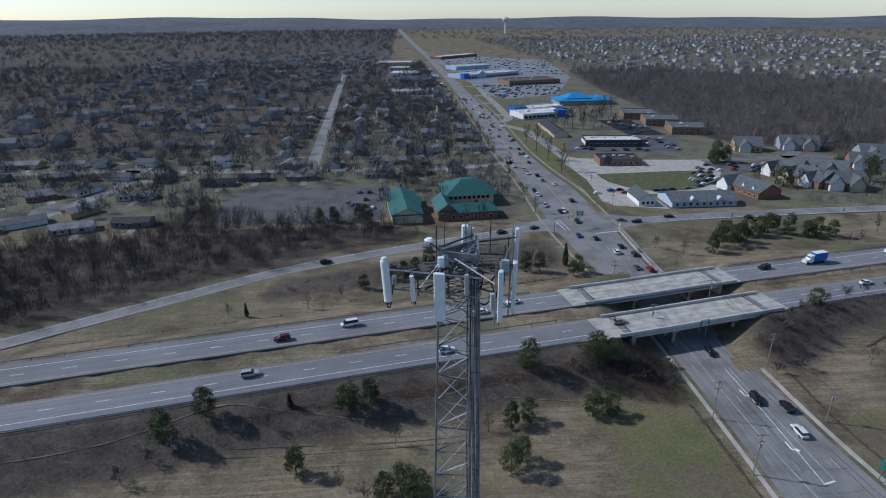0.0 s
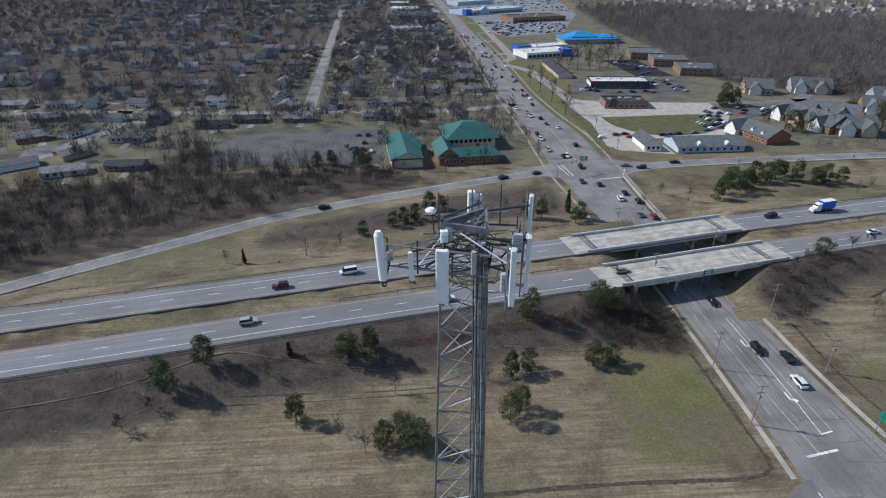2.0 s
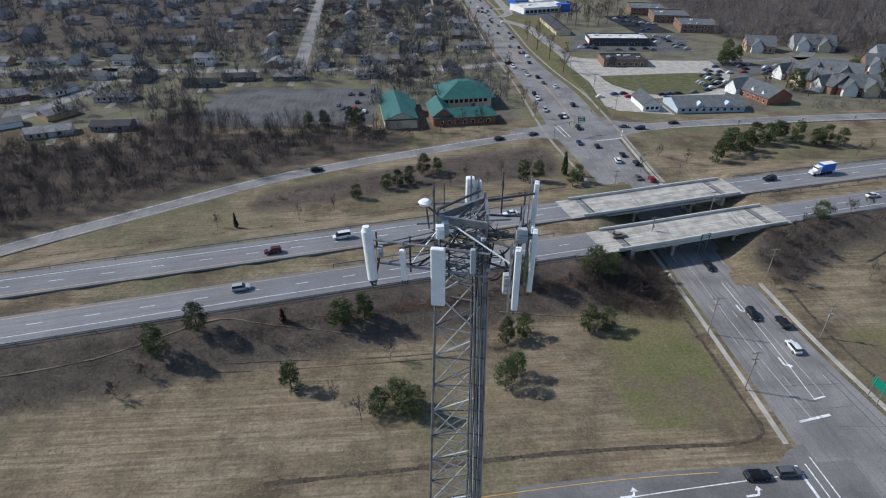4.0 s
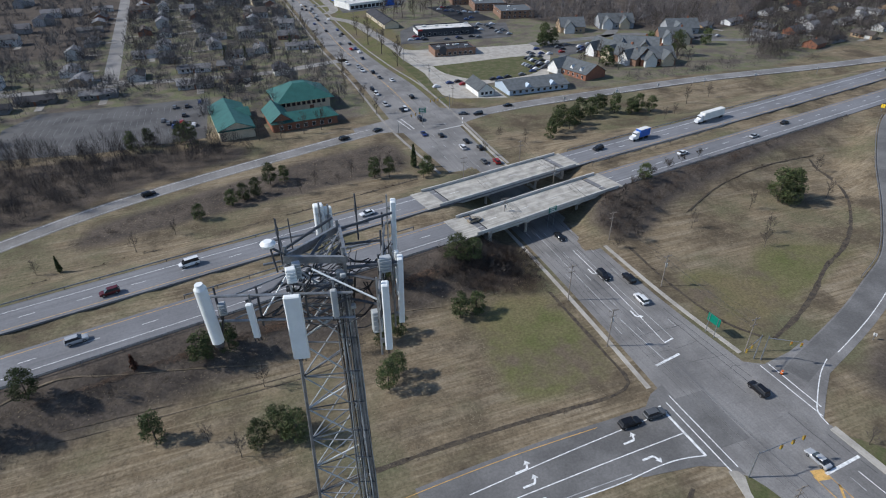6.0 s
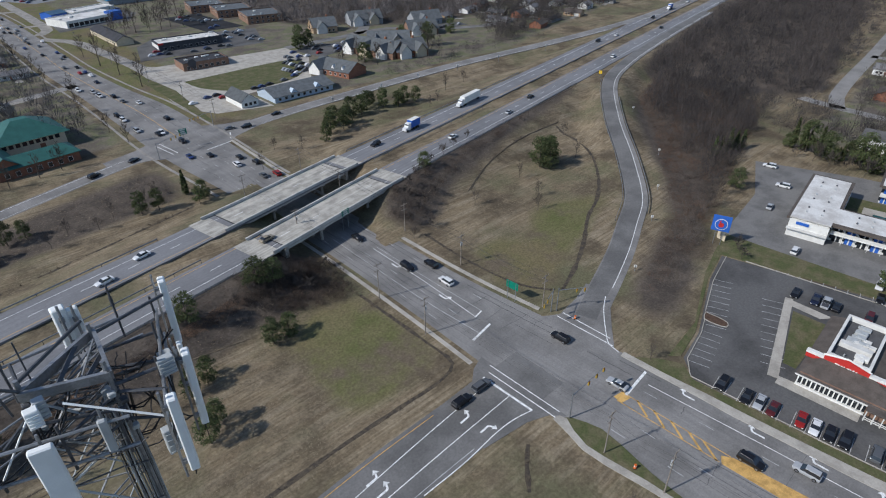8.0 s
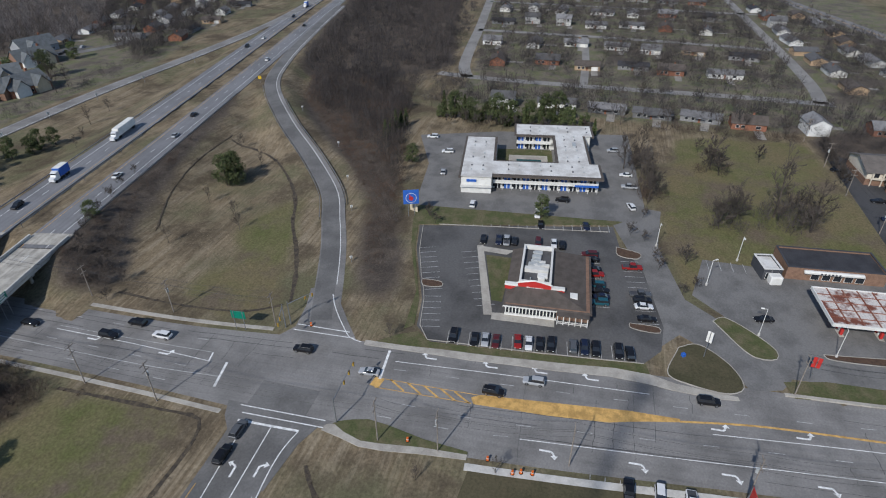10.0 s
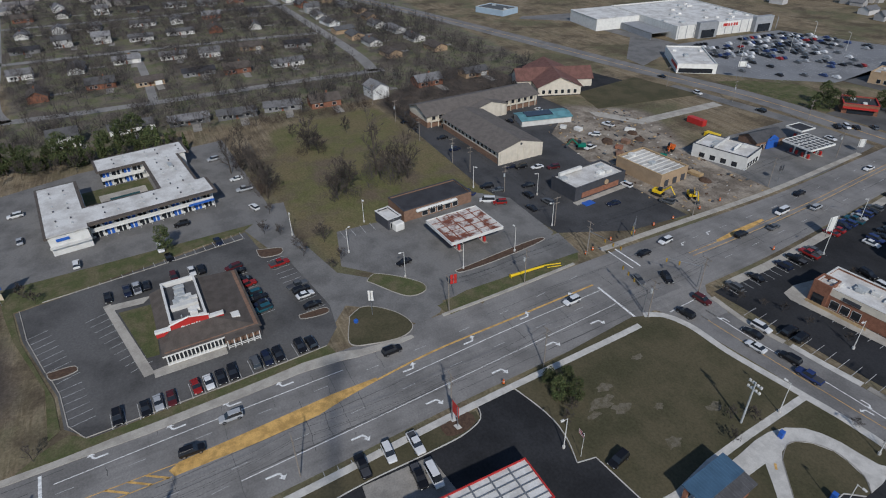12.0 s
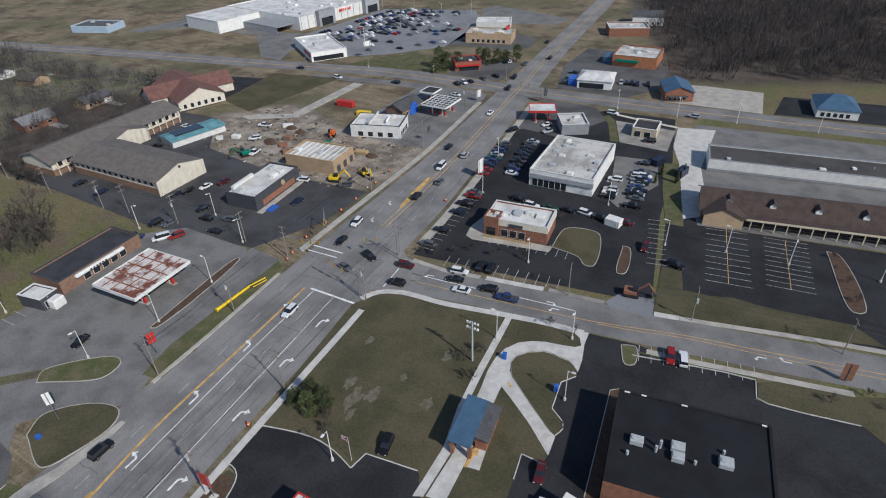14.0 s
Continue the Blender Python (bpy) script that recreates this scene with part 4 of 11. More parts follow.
def tower():
    t = root("antenna_tower", pose(0.0, 17.0, 0), "tall three-legged galvanised steel lattice tower carrying antennas", "tower")
    top = 82.0

    def leg(k, z):
        s = 1.0 + (top - z) / top * 1.9      # spreads towards the ground
        return Vector(((-1.17, -0.12), (0.50, -0.80), (0.66, 0.98))[k]).to_3d() * s + Vector((0, 0, z))
    for k in range(3):
        part("leg", bar(leg(k, -0.1), leg(k, top), 0.095, 8, 0.06), "steel", t)
    z, bay = 1.0, []
    while z < top - 1.6:
        h = 2.9 if z < 40 else (2.2 if z < 62 else 1.62)
        bay.append((z, min(z + h, top)))
        z += h
    for n, (z0, z1) in enumerate(bay):
        for k in range(3):
            j = (k + 1) % 3
            lo_, hi_ = (k, j) if n % 2 else (j, k)
            part("brace", bar(leg(lo_, z0), leg(hi_, z1), 0.034, 5), "antenna_grey" if k == 0 else "steel", t)
            part("brace", bar(leg(k, z1), leg(j, z1), 0.028, 5), "steel", t)
            if z0 > 48:
                part("brace", bar(leg(hi_, z0), leg(lo_, z1), 0.026, 5), "antenna_grey" if n % 2 else "steel_dark", t)
    # feed lines and a ladder on the face beside the front leg
    def face_point(u, z, out):
        p = leg(1, z).lerp(leg(2, z), u)
        return p + Vector((1.0, -0.1, 0)) * out
    for i in range(11):
        u, out = 0.04 + 0.026 * i, 0.05 + 0.04 * (i % 3)
        pts = [face_point(u, 0.5, out).lerp(face_point(u, 80.4, out), q / 34) + Vector((0.025 * math.sin(2.1 * q + i), 0.03 * math.cos(1.7 * q + 3 * i), 0)) for q in range(35)]
        part("feed_line", tube(pts, 0.021), ("cable_black", "steel", "antenna_grey", "steel_dark", "steel")[i % 5], t)
    # a second bundle of coax runs clamped beside the front leg
    for i in range(12):
        u = 0.02 + 0.021 * i
        a, b = leg(1, 46).lerp(leg(0, 46), u), leg(1, 80.6).lerp(leg(0, 80.6), u)
        out = Vector((-0.02, -0.06 - 0.04 * (i % 2), 0))
        pts = [a.lerp(b, q / 14) + out + Vector((0.03 * math.sin(1.9 * q + i), 0.03 * math.cos(1.3 * q + 2 * i), 0)) for q in range(15)]
        part("feed_line", tube(pts, 0.021), ("steel", "antenna_grey", "cable_black", "steel")[i % 4], t)
    for i in range(22):
        z = 47 + 1.5 * i
        part("cable_clamp", bar(leg(1, z) + Vector((0.04, -0.12, 0)), leg(1, z).lerp(leg(0, z), 0.27) + Vector((0, -0.12, 0)), 0.03, 5), "steel_dark", t)
    for u in (0.58, 0.78):
        part("ladder_rail", bar(face_point(u, 0.5, 0.03), face_point(u, 81, 0.03), 0.022, 4), "steel", t)
    for i in range(40):
        part("ladder_rung", bar(face_point(0.58, 66 + 0.36 * i, 0.03), face_point(0.78, 66 + 0.36 * i, 0.03), 0.013, 4), "steel", t)
    # the ring of heavy channels at the top
    ring = [Vector((-1.25, -0.25, 81.7)), Vector((0.55, -0.95, 81.5)), Vector((0.75, 1.1, 81.7))]
    for k in range(3):
        a, b = ring[k], ring[(k + 1) % 3]
        d = (b - a).normalized()
        nrm = Vector((-d.y, d.x, 0)) * 0.05
        bm = bmesh.new()
        bm_prism(bm, [tuple((a - nrm).xy), tuple((b - nrm).xy), tuple((b + nrm).xy), tuple((a + nrm).xy)], 81.5, 81.75)
        part("top_channel", bm, "steel", t)
        part("top_channel", bar(a + Vector((0, 0, -1.0)), b + Vector((0, 0, -1.0)), 0.05, 6), "steel_dark", t)
    part("top_channel", bar((-0.5, -0.5, 81.65), (0.3, 0.9, 81.65), 0.07, 4), "steel_dark", t)
    part("top_channel", bar((0.1, -0.7, 81.65), (0.7, 0.1, 81.65), 0.07, 4), "steel_dark", t)

    def panel(x, y, z0, z1, w, d, face, lean=0.0, mat="antenna_white", label="white panel antenna with rounded edges"):
        a = root_part("antenna", t, pose(x, y, z0, 0, lean, 0) @ pose(0, 0, 0, 0, 0, face))
        bm = box(-w / 2, -d / 2, 0, w / 2, d / 2, z1 - z0, 0.035)
        part("radome", bm, mat, a, label)
        part("mount_pipe", bar((0, d / 2 + 0.12, -0.25), (0, d / 2 + 0.12, z1 - z0 + 0.2), 0.035, 6), "steel", a)
        for zz in (0.3, z1 - z0 - 0.3):
            part("bracket", box(-0.06, d / 2, zz - 0.05, 0.06, d / 2 + 0.12, zz + 0.05), "steel", a)
        for i in range(3):
            part("connector", bar((-0.1 + 0.1 * i, 0, 0), (-0.1 + 0.1 * i, 0.03, -0.16), 0.02, 5), "cable_black", a)

    def root_part(name, parent, m):
        o = new(name)
        o.empty_display_size = 0.3
        o.parent = parent
        o.matrix_basis = m
        return o
    # south-west sector frame and its antennas
    s0, s1 = Vector((-3.75, -0.75, 0)), Vector((0.5, -2.1, 0))
    for z in (80.05, 81.0):
        part("sector_pipe", bar(s0 + Vector((0, 0.25, z)), s1 + Vector((0, 0.25, z)), 0.045, 6), "steel", t)
    for u in (0.08, 0.36, 0.68, 0.95):
        p = s0 + (s1 - s0) * u
        part("sector_pipe", bar(p + Vector((0, 0.3, 79.8)), p + Vector((0, 0.3, 81.3)), 0.035, 6), "steel_dark", t)
    for z in (80.1, 80.95):
        part("standoff", bar((-1.9, -0.95, z), leg(0, z), 0.045, 6), "steel_dark", t)
        part("standoff", bar((-0.6, -1.4, z), leg(1, z), 0.045, 6), "steel_dark", t)
        part("standoff", bar((-3.0, -0.7, z), (-0.5, 0.2, z), 0.03, 6), "steel", t)
    a = root_part("antenna", t, pose(-3.6, -1.05, 79.6, 0, -3, 0))
    bm = bar((0, 0, 0.06), (0, 0, 2.06), 0.185, 20)
    bm_bar(bm, (0, 0, 2.06), (0, 0, 2.16), 0.185, 20, 0.13)
    bm_bar(bm, (0, 0, 2.16), (0, 0, 2.22), 0.13, 20, 0.12)
    part("radome", bm, "antenna_white", a, "white tubular radome with a stepped top")
    part("base_cap", bar((0, 0, -0.08), (0, 0, 0.07), 0.15, 14), "steel_dark", a)
    part("mount_pipe", bar((0.1, 0.33, 0.3), (0.1, 0.33, 1.5), 0.04, 6), "steel", a)
    for zz in (0.5, 1.3):
        part("bracket", box(0.02, 0.12, zz - 0.06, 0.14, 0.36, zz + 0.06), "steel_dark", a)
    panel(-2.45, -1.4, 79.75, 81.05, 0.2, 0.14, -15, -2)
    panel(-1.28, -1.8, 78.9, 81.3, 0.5, 0.2, -12, 0)
    panel(-0.05, -1.7, 80.1, 81.15, 0.2, 0.14, -12, 0, "antenna_grey", "grey panel antenna")
    # east sector frame
    e0, e1 = Vector((1.35, -2.6, 0)), Vector((2.75, 1.9, 0))
    for z in (80.05, 81.0):
        part("sector_pipe", bar(e0 + Vector((-0.25, 0, z)), e1 + Vector((-0.25, 0, z)), 0.045, 6), "steel", t)
        part("standoff", bar((1.5, -1.6, z), leg(1, z), 0.045, 6), "steel_dark", t)
        part("standoff", bar((2.1, 0.8, z), leg(2, z), 0.045, 6), "steel_dark", t)
    for u in (0.08, 0.36, 0.68, 0.95):
        p = e0 + (e1 - e0) * u
        part("sector_pipe", bar(p + Vector((-0.3, 0, 79.6)), p + Vector((-0.3, 0, 81.6)), 0.035, 6), "steel_dark", t)
    panel(1.3, -2.75, 79.3, 81.75, 0.3, 0.22, 75, 0)
    panel(2.22, -0.95, 78.75, 81.35, 0.34, 0.2, 75, 1)
    panel(2.35, -0.2, 79.3, 81.1, 0.18, 0.14, 75, 0)
    panel(2.78, 1.7, 79.7, 82.0, 0.34, 0.2, 75, 1)
    # north sector, mostly hidden behind the tower
    n0, n1 = Vector((-1.9, 2.3, 0)), Vector((2.0, 2.4, 0))
    for z in (80.1, 81.0):
        part("sector_pipe", bar(n0 + Vector((0, -0.2, z)), n1 + Vector((0, -0.2, z)), 0.045, 6), "steel", t)
        part("standoff", bar((0.2, 2.2, z), leg(2, z), 0.045, 6), "steel_dark", t)
        part("standoff", bar((-1.2, 2.1, z), leg(0, z), 0.045, 6), "steel_dark", t)
    panel(0.25, 2.1, 80.6, 82.1, 0.34, 0.3, 180)
    panel(0.55, 2.1, 80.6, 81.95, 0.3, 0.2, 180)
    # remote radio boxes
    for x, y, z, w, h, mat in ((1.75, -0.95, 80.9, 0.42, 0.55, "antenna_grey"), (-1.15, -0.95, 81.2, 0.3, 0.5, "antenna_white"), (-0.95, -0.7, 81.15, 0.25, 0.55, "antenna_grey"), (2.0, 0.2, 80.2, 0.35, 0.5, "antenna_grey"), (1.1, -2.2, 79.6, 0.3, 0.8, "antenna_grey"), (0.4, -0.4, 80.4, 0.3, 0.5, "antenna_grey"), (-3.3, -0.6, 80.3, 0.22, 0.4, "antenna_grey")):
        bm = box(x - w / 2, y - 0.12, z, x + w / 2, y + 0.12, z + h, 0.02)
        for i in range(4):
            bm_box(bm, x - w / 2 + 0.03, y - 0.16, z + 0.08 + i * (h - 0.2) / 3, x + w / 2 - 0.03, y - 0.12, z + 0.11 + i * (h - 0.2) / 3)
        part("radio_unit", bm, mat, t)
    # the beacon dish on its arm, whip antennas, lightning rods
    bm = bar((-1.64, -0.33, 82.22), (-1.64, -0.33, 82.32), 0.2, 16, 0.24)
    bm_bar(bm, (-1.64, -0.33, 82.32), (-1.64, -0.33, 82.40), 0.24, 16, 0.14)
    part("beacon", bm, "antenna_white", t, "round white beacon housing")
    part("beacon_arm", bar((-1.64, -0.33, 82.22), (-1.15, -0.2, 81.7), 0.04, 6), "steel_dark", t)
    part("beacon_arm", bar((-1.6, -0.3, 82.2), (-1.5, -0.25, 81.2), 0.03, 6), "steel_dark", t)
    for x, y, z0, z1, r in ((-1.3, 0.15, 81.2, 82.85, 0.03), (-1.3, 0.15, 82.3, 82.55, 0.05), (1.43, 1.45, 80.8, 82.6, 0.03), (1.43, 1.45, 81.9, 82.2, 0.045), (-0.9, 0.5, 81, 82.6, 0.02)):
        part("whip_antenna", bar((x, y, z0), (x, y, z1), r, 6), "steel_dark", t)
    for z, x0, y0, x1, y1 in ((81.6, 0.55, 1.0, 2.7, 1.5), (81.75, -1.2, 0.1, 0.6, 1.6), (81.2, 0.5, -0.8, 2.2, -1.0), (80.6, -1.1, 0, -2.6, -0.6), (80.4, 0.6, 1.0, 2.3, 0.1)):
        part("arm", bar((x0, y0, z), (x1, y1, z), 0.05, 6), "steel_dark", t)
    part("brace_rod", bar((-0.55, -1.3, 81.75), (1.15, -2.35, 80.9), 0.03, 6), "antenna_white", t)
    part("brace_rod", bar((-2.2, -0.9, 80.1), (-0.9, -0.2, 81.5), 0.025, 6), "antenna_white", t)
    # clutter of small arms, pipes and clamps inside the ring
    rr = np.random.default_rng(9)
    for i in range(22):
        k = i % 3
        z = rr.uniform(79.4, 81.6)
        a = leg(k, z).lerp(leg((k + 1) % 3, z), rr.uniform(0.05, 0.95))
        b2 = leg((k + 1) % 3, z).lerp(leg((k + 2) % 3, z), rr.uniform(0.05, 0.95)) + Vector((0, 0, rr.normal(0, 0.35)))
        part("inner_strut", bar(a, b2, rr.uniform(0.018, 0.035), 5), ("steel", "steel_dark", "antenna_grey")[i % 3], t)
    for i in range(16):
        z = rr.uniform(79.2, 81.3)
        p = leg(i % 3, z) + Vector((rr.normal(0, 0.06), rr.normal(0, 0.06), 0))
        part("clamp", box(p.x - 0.09, p.y - 0.09, z, p.x + 0.09, p.y + 0.09, z + 0.14, 0.02), "steel_dark" if i % 2 else "antenna_grey", t)
    # slack jumper cables between boxes and antennas
    r = np.random.default_rng(5)
    ends = [((1.75, -0.9, 80.9), (1.3, -2.6, 79.3)), ((2.1, -0.8, 79.0), (1.2, -0.3, 80.2)), ((-1.15, -0.95, 81.2), (-1.28, -1.7, 78.9)), ((-3.3, -0.6, 80.3), (-3.7, -0.95, 79.5)), ((0.4, -0.4, 80.4), (1.4, -1.2, 80.9)), ((0.3, 0.2, 81.4), (1.5, 0.4, 80.6)), ((-0.3, -0.3, 81.4), (-1.2, -1.5, 80.8)), ((0.5, -0.6, 79.2), (1.9, -0.3, 80.2)), ((0.2, 0.3, 80.9), (2.7, 1.6, 80.3)), ((-0.6, 0.1, 80.6), (-2.4, -1.2, 80.3)), ((1.1, -2.2, 79.6), (1.2, -2.7, 81.4)), ((0.6, 0.7, 78.5), (0.8, -0.9, 81.0))]
    for a, b in ends:
        for i in range(2):
            sag = r.uniform(0.25, 0.7)
            pts = [Vector(a).lerp(Vector(b), u) + Vector((r.normal(0, 0.05), r.normal(0, 0.05), -sag * 4 * u * (1 - u))) for u in (0, 0.2, 0.4, 0.6, 0.8, 1)]
            part("jumper_cable", tube(pts, 0.022), "cable_black", t)
    for i in range(26):
        k, z = i % 3, r.uniform(79.0, 81.4)
        a = leg(k, z)
        b = leg((k + 1) % 3, z + r.uniform(-0.9, 0.5)) + Vector((r.normal(0, 0.35), r.normal(0, 0.35), 0))
        sag = r.uniform(0.1, 0.55)
        pts = [a.lerp(b, u) + Vector((r.normal(0, 0.03), r.normal(0, 0.03), -sag * 4 * u * (1 - u))) for u in (0, 0.15, 0.3, 0.45, 0.6, 0.75, 0.9, 1)]
        part("jumper_cable", tube(pts, r.uniform(0.012, 0.022)), "cable_black" if i % 3 else "steel_dark", t)
    return t


tower()


# ---- buildings ----
def site(p0, p1, z=0.0):
    """The frame of a building: x along its front from p0 to p1, y back into it."""
    return Matrix.Translation((p0[0], p0[1], z)) @ Matrix.Rotation(math.atan2(p1[1] - p0[1], p1[0] - p0[0]), 4, "Z")


def span(p0, p1):
    return math.hypot(p1[0] - p0[0], p1[1] - p0[1])


def bm_ring(bm, x0, y0, x1, y1, t, z0, z1):
    for a in ((x0, y0, x1, y0 + t), (x0, y1 - t, x1, y1), (x0, y0 + t, x0 + t, y1 - t), (x1 - t, y0 + t, x1, y1 - t)):
        bm_box(bm, a[0], a[1], z0, a[2], a[3], z1)
    return bm


def ring(x0, y0, x1, y1, t, z0, z1):
    return bm_ring(bmesh.new(), x0, y0, x1, y1, t, z0, z1)


def window(parent, side, ln, dp, at, z0, w, h, frame_mat="wall_white", name="window", pane=False):
    """A framed pane on one side of a building of that length and depth; side: front, back, left or right. Small far windows are one mesh."""
    if side in ("front", "back"):
        s = -1 if side == "front" else 1
        y = 0 if side == "front" else dp
        fr, pn = box(at - 0.09, y - 0.05, z0 - 0.09, at + w + 0.09, y + 0.05, z0 + h + 0.09), box(at, y + s * 0.02, z0, at + w, y + s * 0.065, z0 + h)
    else:
        s = -1 if side == "left" else 1
        x = 0 if side == "left" else ln
        fr, pn = box(x - 0.05, at - 0.09, z0 - 0.09, x + 0.05, at + w + 0.09, z0 + h + 0.09), box(x + s * 0.02, at, z0, x + s * 0.065, at + w, z0 + h)
    if not pane:
        extra = bpy.data.meshes.new("pane")
        pn.to_mesh(extra)
        pn.free()
        n = len(fr.faces)
        fr.from_mesh(extra)
        fr.faces.ensure_lookup_table()
        for k in range(n, len(fr.faces)):
            fr.faces[k].material_index = 1
        f = part(name, fr, frame_mat, parent)
        f.data.materials.append(MATS["glass_dark"])
        return f
    f = part(name, fr, frame_mat, parent)
    part("pane", pn, "glass_dark", f)
    return f


def vents(parent, x0, y0, x1, y1, z, n, seed, big=1.0):
    """Cooling units and pipes on a flat roof."""
    r = np.random.default_rng(seed)
    for i in range(n):
        x, y = r.uniform(x0, x1), r.uniform(y0, y1)
        if i % 3 == 2:
            part("roof_vent", bar((x, y, z), (x, y, z + 0.6), 0.16, 8), "antenna_grey", parent)
            continue
        w, d, h = r.uniform(0.8, 1.5) * big, r.uniform(0.7, 1.2) * big, r.uniform(0.6, 1.0) * big
        bm = box(x - w, y - d, z, x + w, y + d, z + h, 0.05)
        bm_bar(bm, (x - w * 0.4, y, z + h), (x - w * 0.4, y, z + h + 0.1), d * 0.55, 10)
        part("rooftop_unit", bm, "antenna_grey" if i % 2 else "wall_white", parent)


def flat_house(name, p0, p1, dp, h, wall, roof, label, category="building", cap="wall_white", parapet=0.5, units=0, seed=0, big=1.0, wins=(), base=None):
    """A building with a flat roof behind a parapet."""
    ln = span(p0, p1)
    b = root(name, site(p0, p1), label, category)
    part("wall", ring(0, 0, ln, dp, 0.3, -0.2, h), wall, b)
    part("roof", box(0.25, 0.25, h - parapet - 0.25, ln - 0.25, dp - 0.25, h - parapet), roof, b)
    part("parapet_cap", ring(-0.08, -0.08, ln + 0.08, dp + 0.08, 0.5, h, h + 0.12), cap, b)
    if base:
        part("plinth", ring(-0.04, -0.04, ln + 0.04, dp + 0.04, 0.3, -0.2, 1.0), base, b)
    if units:
        vents(b, 2, 2, ln - 2, dp - 2, h - parapet, units, seed, big)
    for sd, at, z0, w, hh in wins:
        window(b, sd, ln, dp, at, z0, w, hh, pane=p0[1] < 60 and p0[1] > -190)
    return b


def roof_mesh(ln, dp, h, rise, eave=0.5, along_x=True, hip=0.0, thick=0.18, x0=0.0, y0=0.0):
    """A pitched roof with thickness; hip: how far the ridge's ends draw in."""
    a, b = (-eave, ln + eave), (-eave, dp + eave)
    drop = rise * eave / ((dp if along_x else ln) / 2)
    bm = bmesh.new()
    layers = []
    for dz in (0, thick):
        z0, z1 = h - drop + dz, h + rise + dz
        if along_x:
            m = dp / 2
            c = [(a[0], b[0], z0), (a[1], b[0], z0), (a[1], b[1], z0), (a[0], b[1], z0), (a[0] + hip, m, z1), (a[1] - hip, m, z1)]
        else:
            m = ln / 2
            c = [(a[1], b[0], z0), (a[1], b[1], z0), (a[0], b[1], z0), (a[0], b[0], z0), (m, b[0] + hip, z1), (m, b[1] - hip, z1)]
        layers.append([bm.verts.new((x + x0, y + y0, z)) for x, y, z in c])
    lo, hi = layers
    for v, flip in ((hi, False), (lo, True)):
        for q in ((0, 1, 5, 4), (2, 3, 4, 5), (1, 2, 5), (3, 0, 4)):
            if len(q) == 3 and not hip:
                continue
            f = [v[i] for i in q]
            bm.faces.new(list(reversed(f)) if flip else f)
    edge = [(0, 1), (1, 2), (2, 3), (3, 0)] if hip else [(0, 1), (2, 3), (1, 5), (5, 2), (3, 4), (4, 0)]
    for i, j in edge:
        bm.faces.new((lo[i], lo[j], hi[j], hi[i]))
    return bm


def gable_walls(ln, dp, h, rise, along_x=True, x0=0.0, y0=0.0):
    """Walls up to the eaves, with the gable ends carried up to the ridge."""
    bm = bmesh.new()
    if along_x:
        prof = [(0, 0), (dp, 0), (dp, h), (dp / 2, h + rise), (0, h)]
        ends = [[bm.verts.new((x + x0, y + y0, z - (0.2 if z == 0 else 0.05))) for y, z in prof] for x in (0, ln)]
    else:
        prof = [(0, 0), (ln, 0), (ln, h), (ln / 2, h + rise), (0, h)]
        ends = [[bm.verts.new((x + x0, y + y0, z - (0.2 if z == 0 else 0.05))) for x, z in prof] for y in (dp, 0)]
    bm.faces.new(list(reversed(ends[0])))
    bm.faces.new(ends[1])
    for i in range(5):
        j = (i + 1) % 5
        bm.faces.new((ends[0][i], ends[0][j], ends[1][j], ends[1][i]))
    return bm


def pitched_house(name, p0, p1, dp, h, rise, wall, roof, label, category="building", along_x=True, hip=0.0, eave=0.5, wins=(), trim="wall_white"):
    ln = span(p0, p1)
    b = root(name, site(p0, p1), label, category)
    if hip:
        part("wall", box(0, 0, -0.2, ln, dp, h), wall, b)
    else:
        part("wall", gable_walls(ln, dp, h, rise, along_x), wall, b)
    part("roof", roof_mesh(ln, dp, h, rise, eave, along_x, hip), roof, b)
    for sd, at, z0, w, hh in wins:
        window(b, sd, ln, dp, at, z0, w, hh, trim)
    return b


def canopy(name, p0, p1, dp, h, label, roof="roof_white", fascia="wall_white", cols=((0.25, 0.3), (0.75, 0.3), (0.25, 0.7), (0.75, 0.7)), beams=0, beam_mat="roof_rust", thick=0.9):
    """A filling-station canopy: a deck with a raised rim, columns and pump islands."""
    ln = span(p0, p1)
    b = root(name, site(p0, p1), label, "canopy")
    part("deck", box(0.2, 0.2, h - thick + 0.1, ln - 0.2, dp - 0.2, h - 0.25), roof, b)
    part("fascia", ring(0, 0, ln, dp, 0.25, h - thick, h), fascia, b)
    for i in range(beams):
        x = ln * (i + 1) / (beams + 1)
        part("roof_beam", box(x - 0.14, 0.25, h - 0.25, x + 0.14, dp - 0.25, h - 0.08), beam_mat, b)
    for i in range(beams):
        y = dp * (i + 1) / (beams + 1)
        part("roof_beam", box(0.25, y - 0.1, h - 0.25, ln - 0.25, y + 0.1, h - 0.12), beam_mat, b)
    for u, v in cols:
        x, y = u * ln, v * dp
        part("column", box(x - 0.2, y - 0.2, -0.1, x + 0.2, y + 0.2, h - thick + 0.1), "wall_white", b)
        isl = part("pump_island", box(x - 0.6, y - 2.2, -0.1, x + 0.6, y + 2.2, 0.17, 0.04), "concrete", b)
        for s in (-1.2, 1.2):
            part("fuel_pump", box(x - 0.3, y + s - 0.4, 0.17, x + 0.3, y + s + 0.4, 1.75, 0.05), "sign_red", isl)
    return b


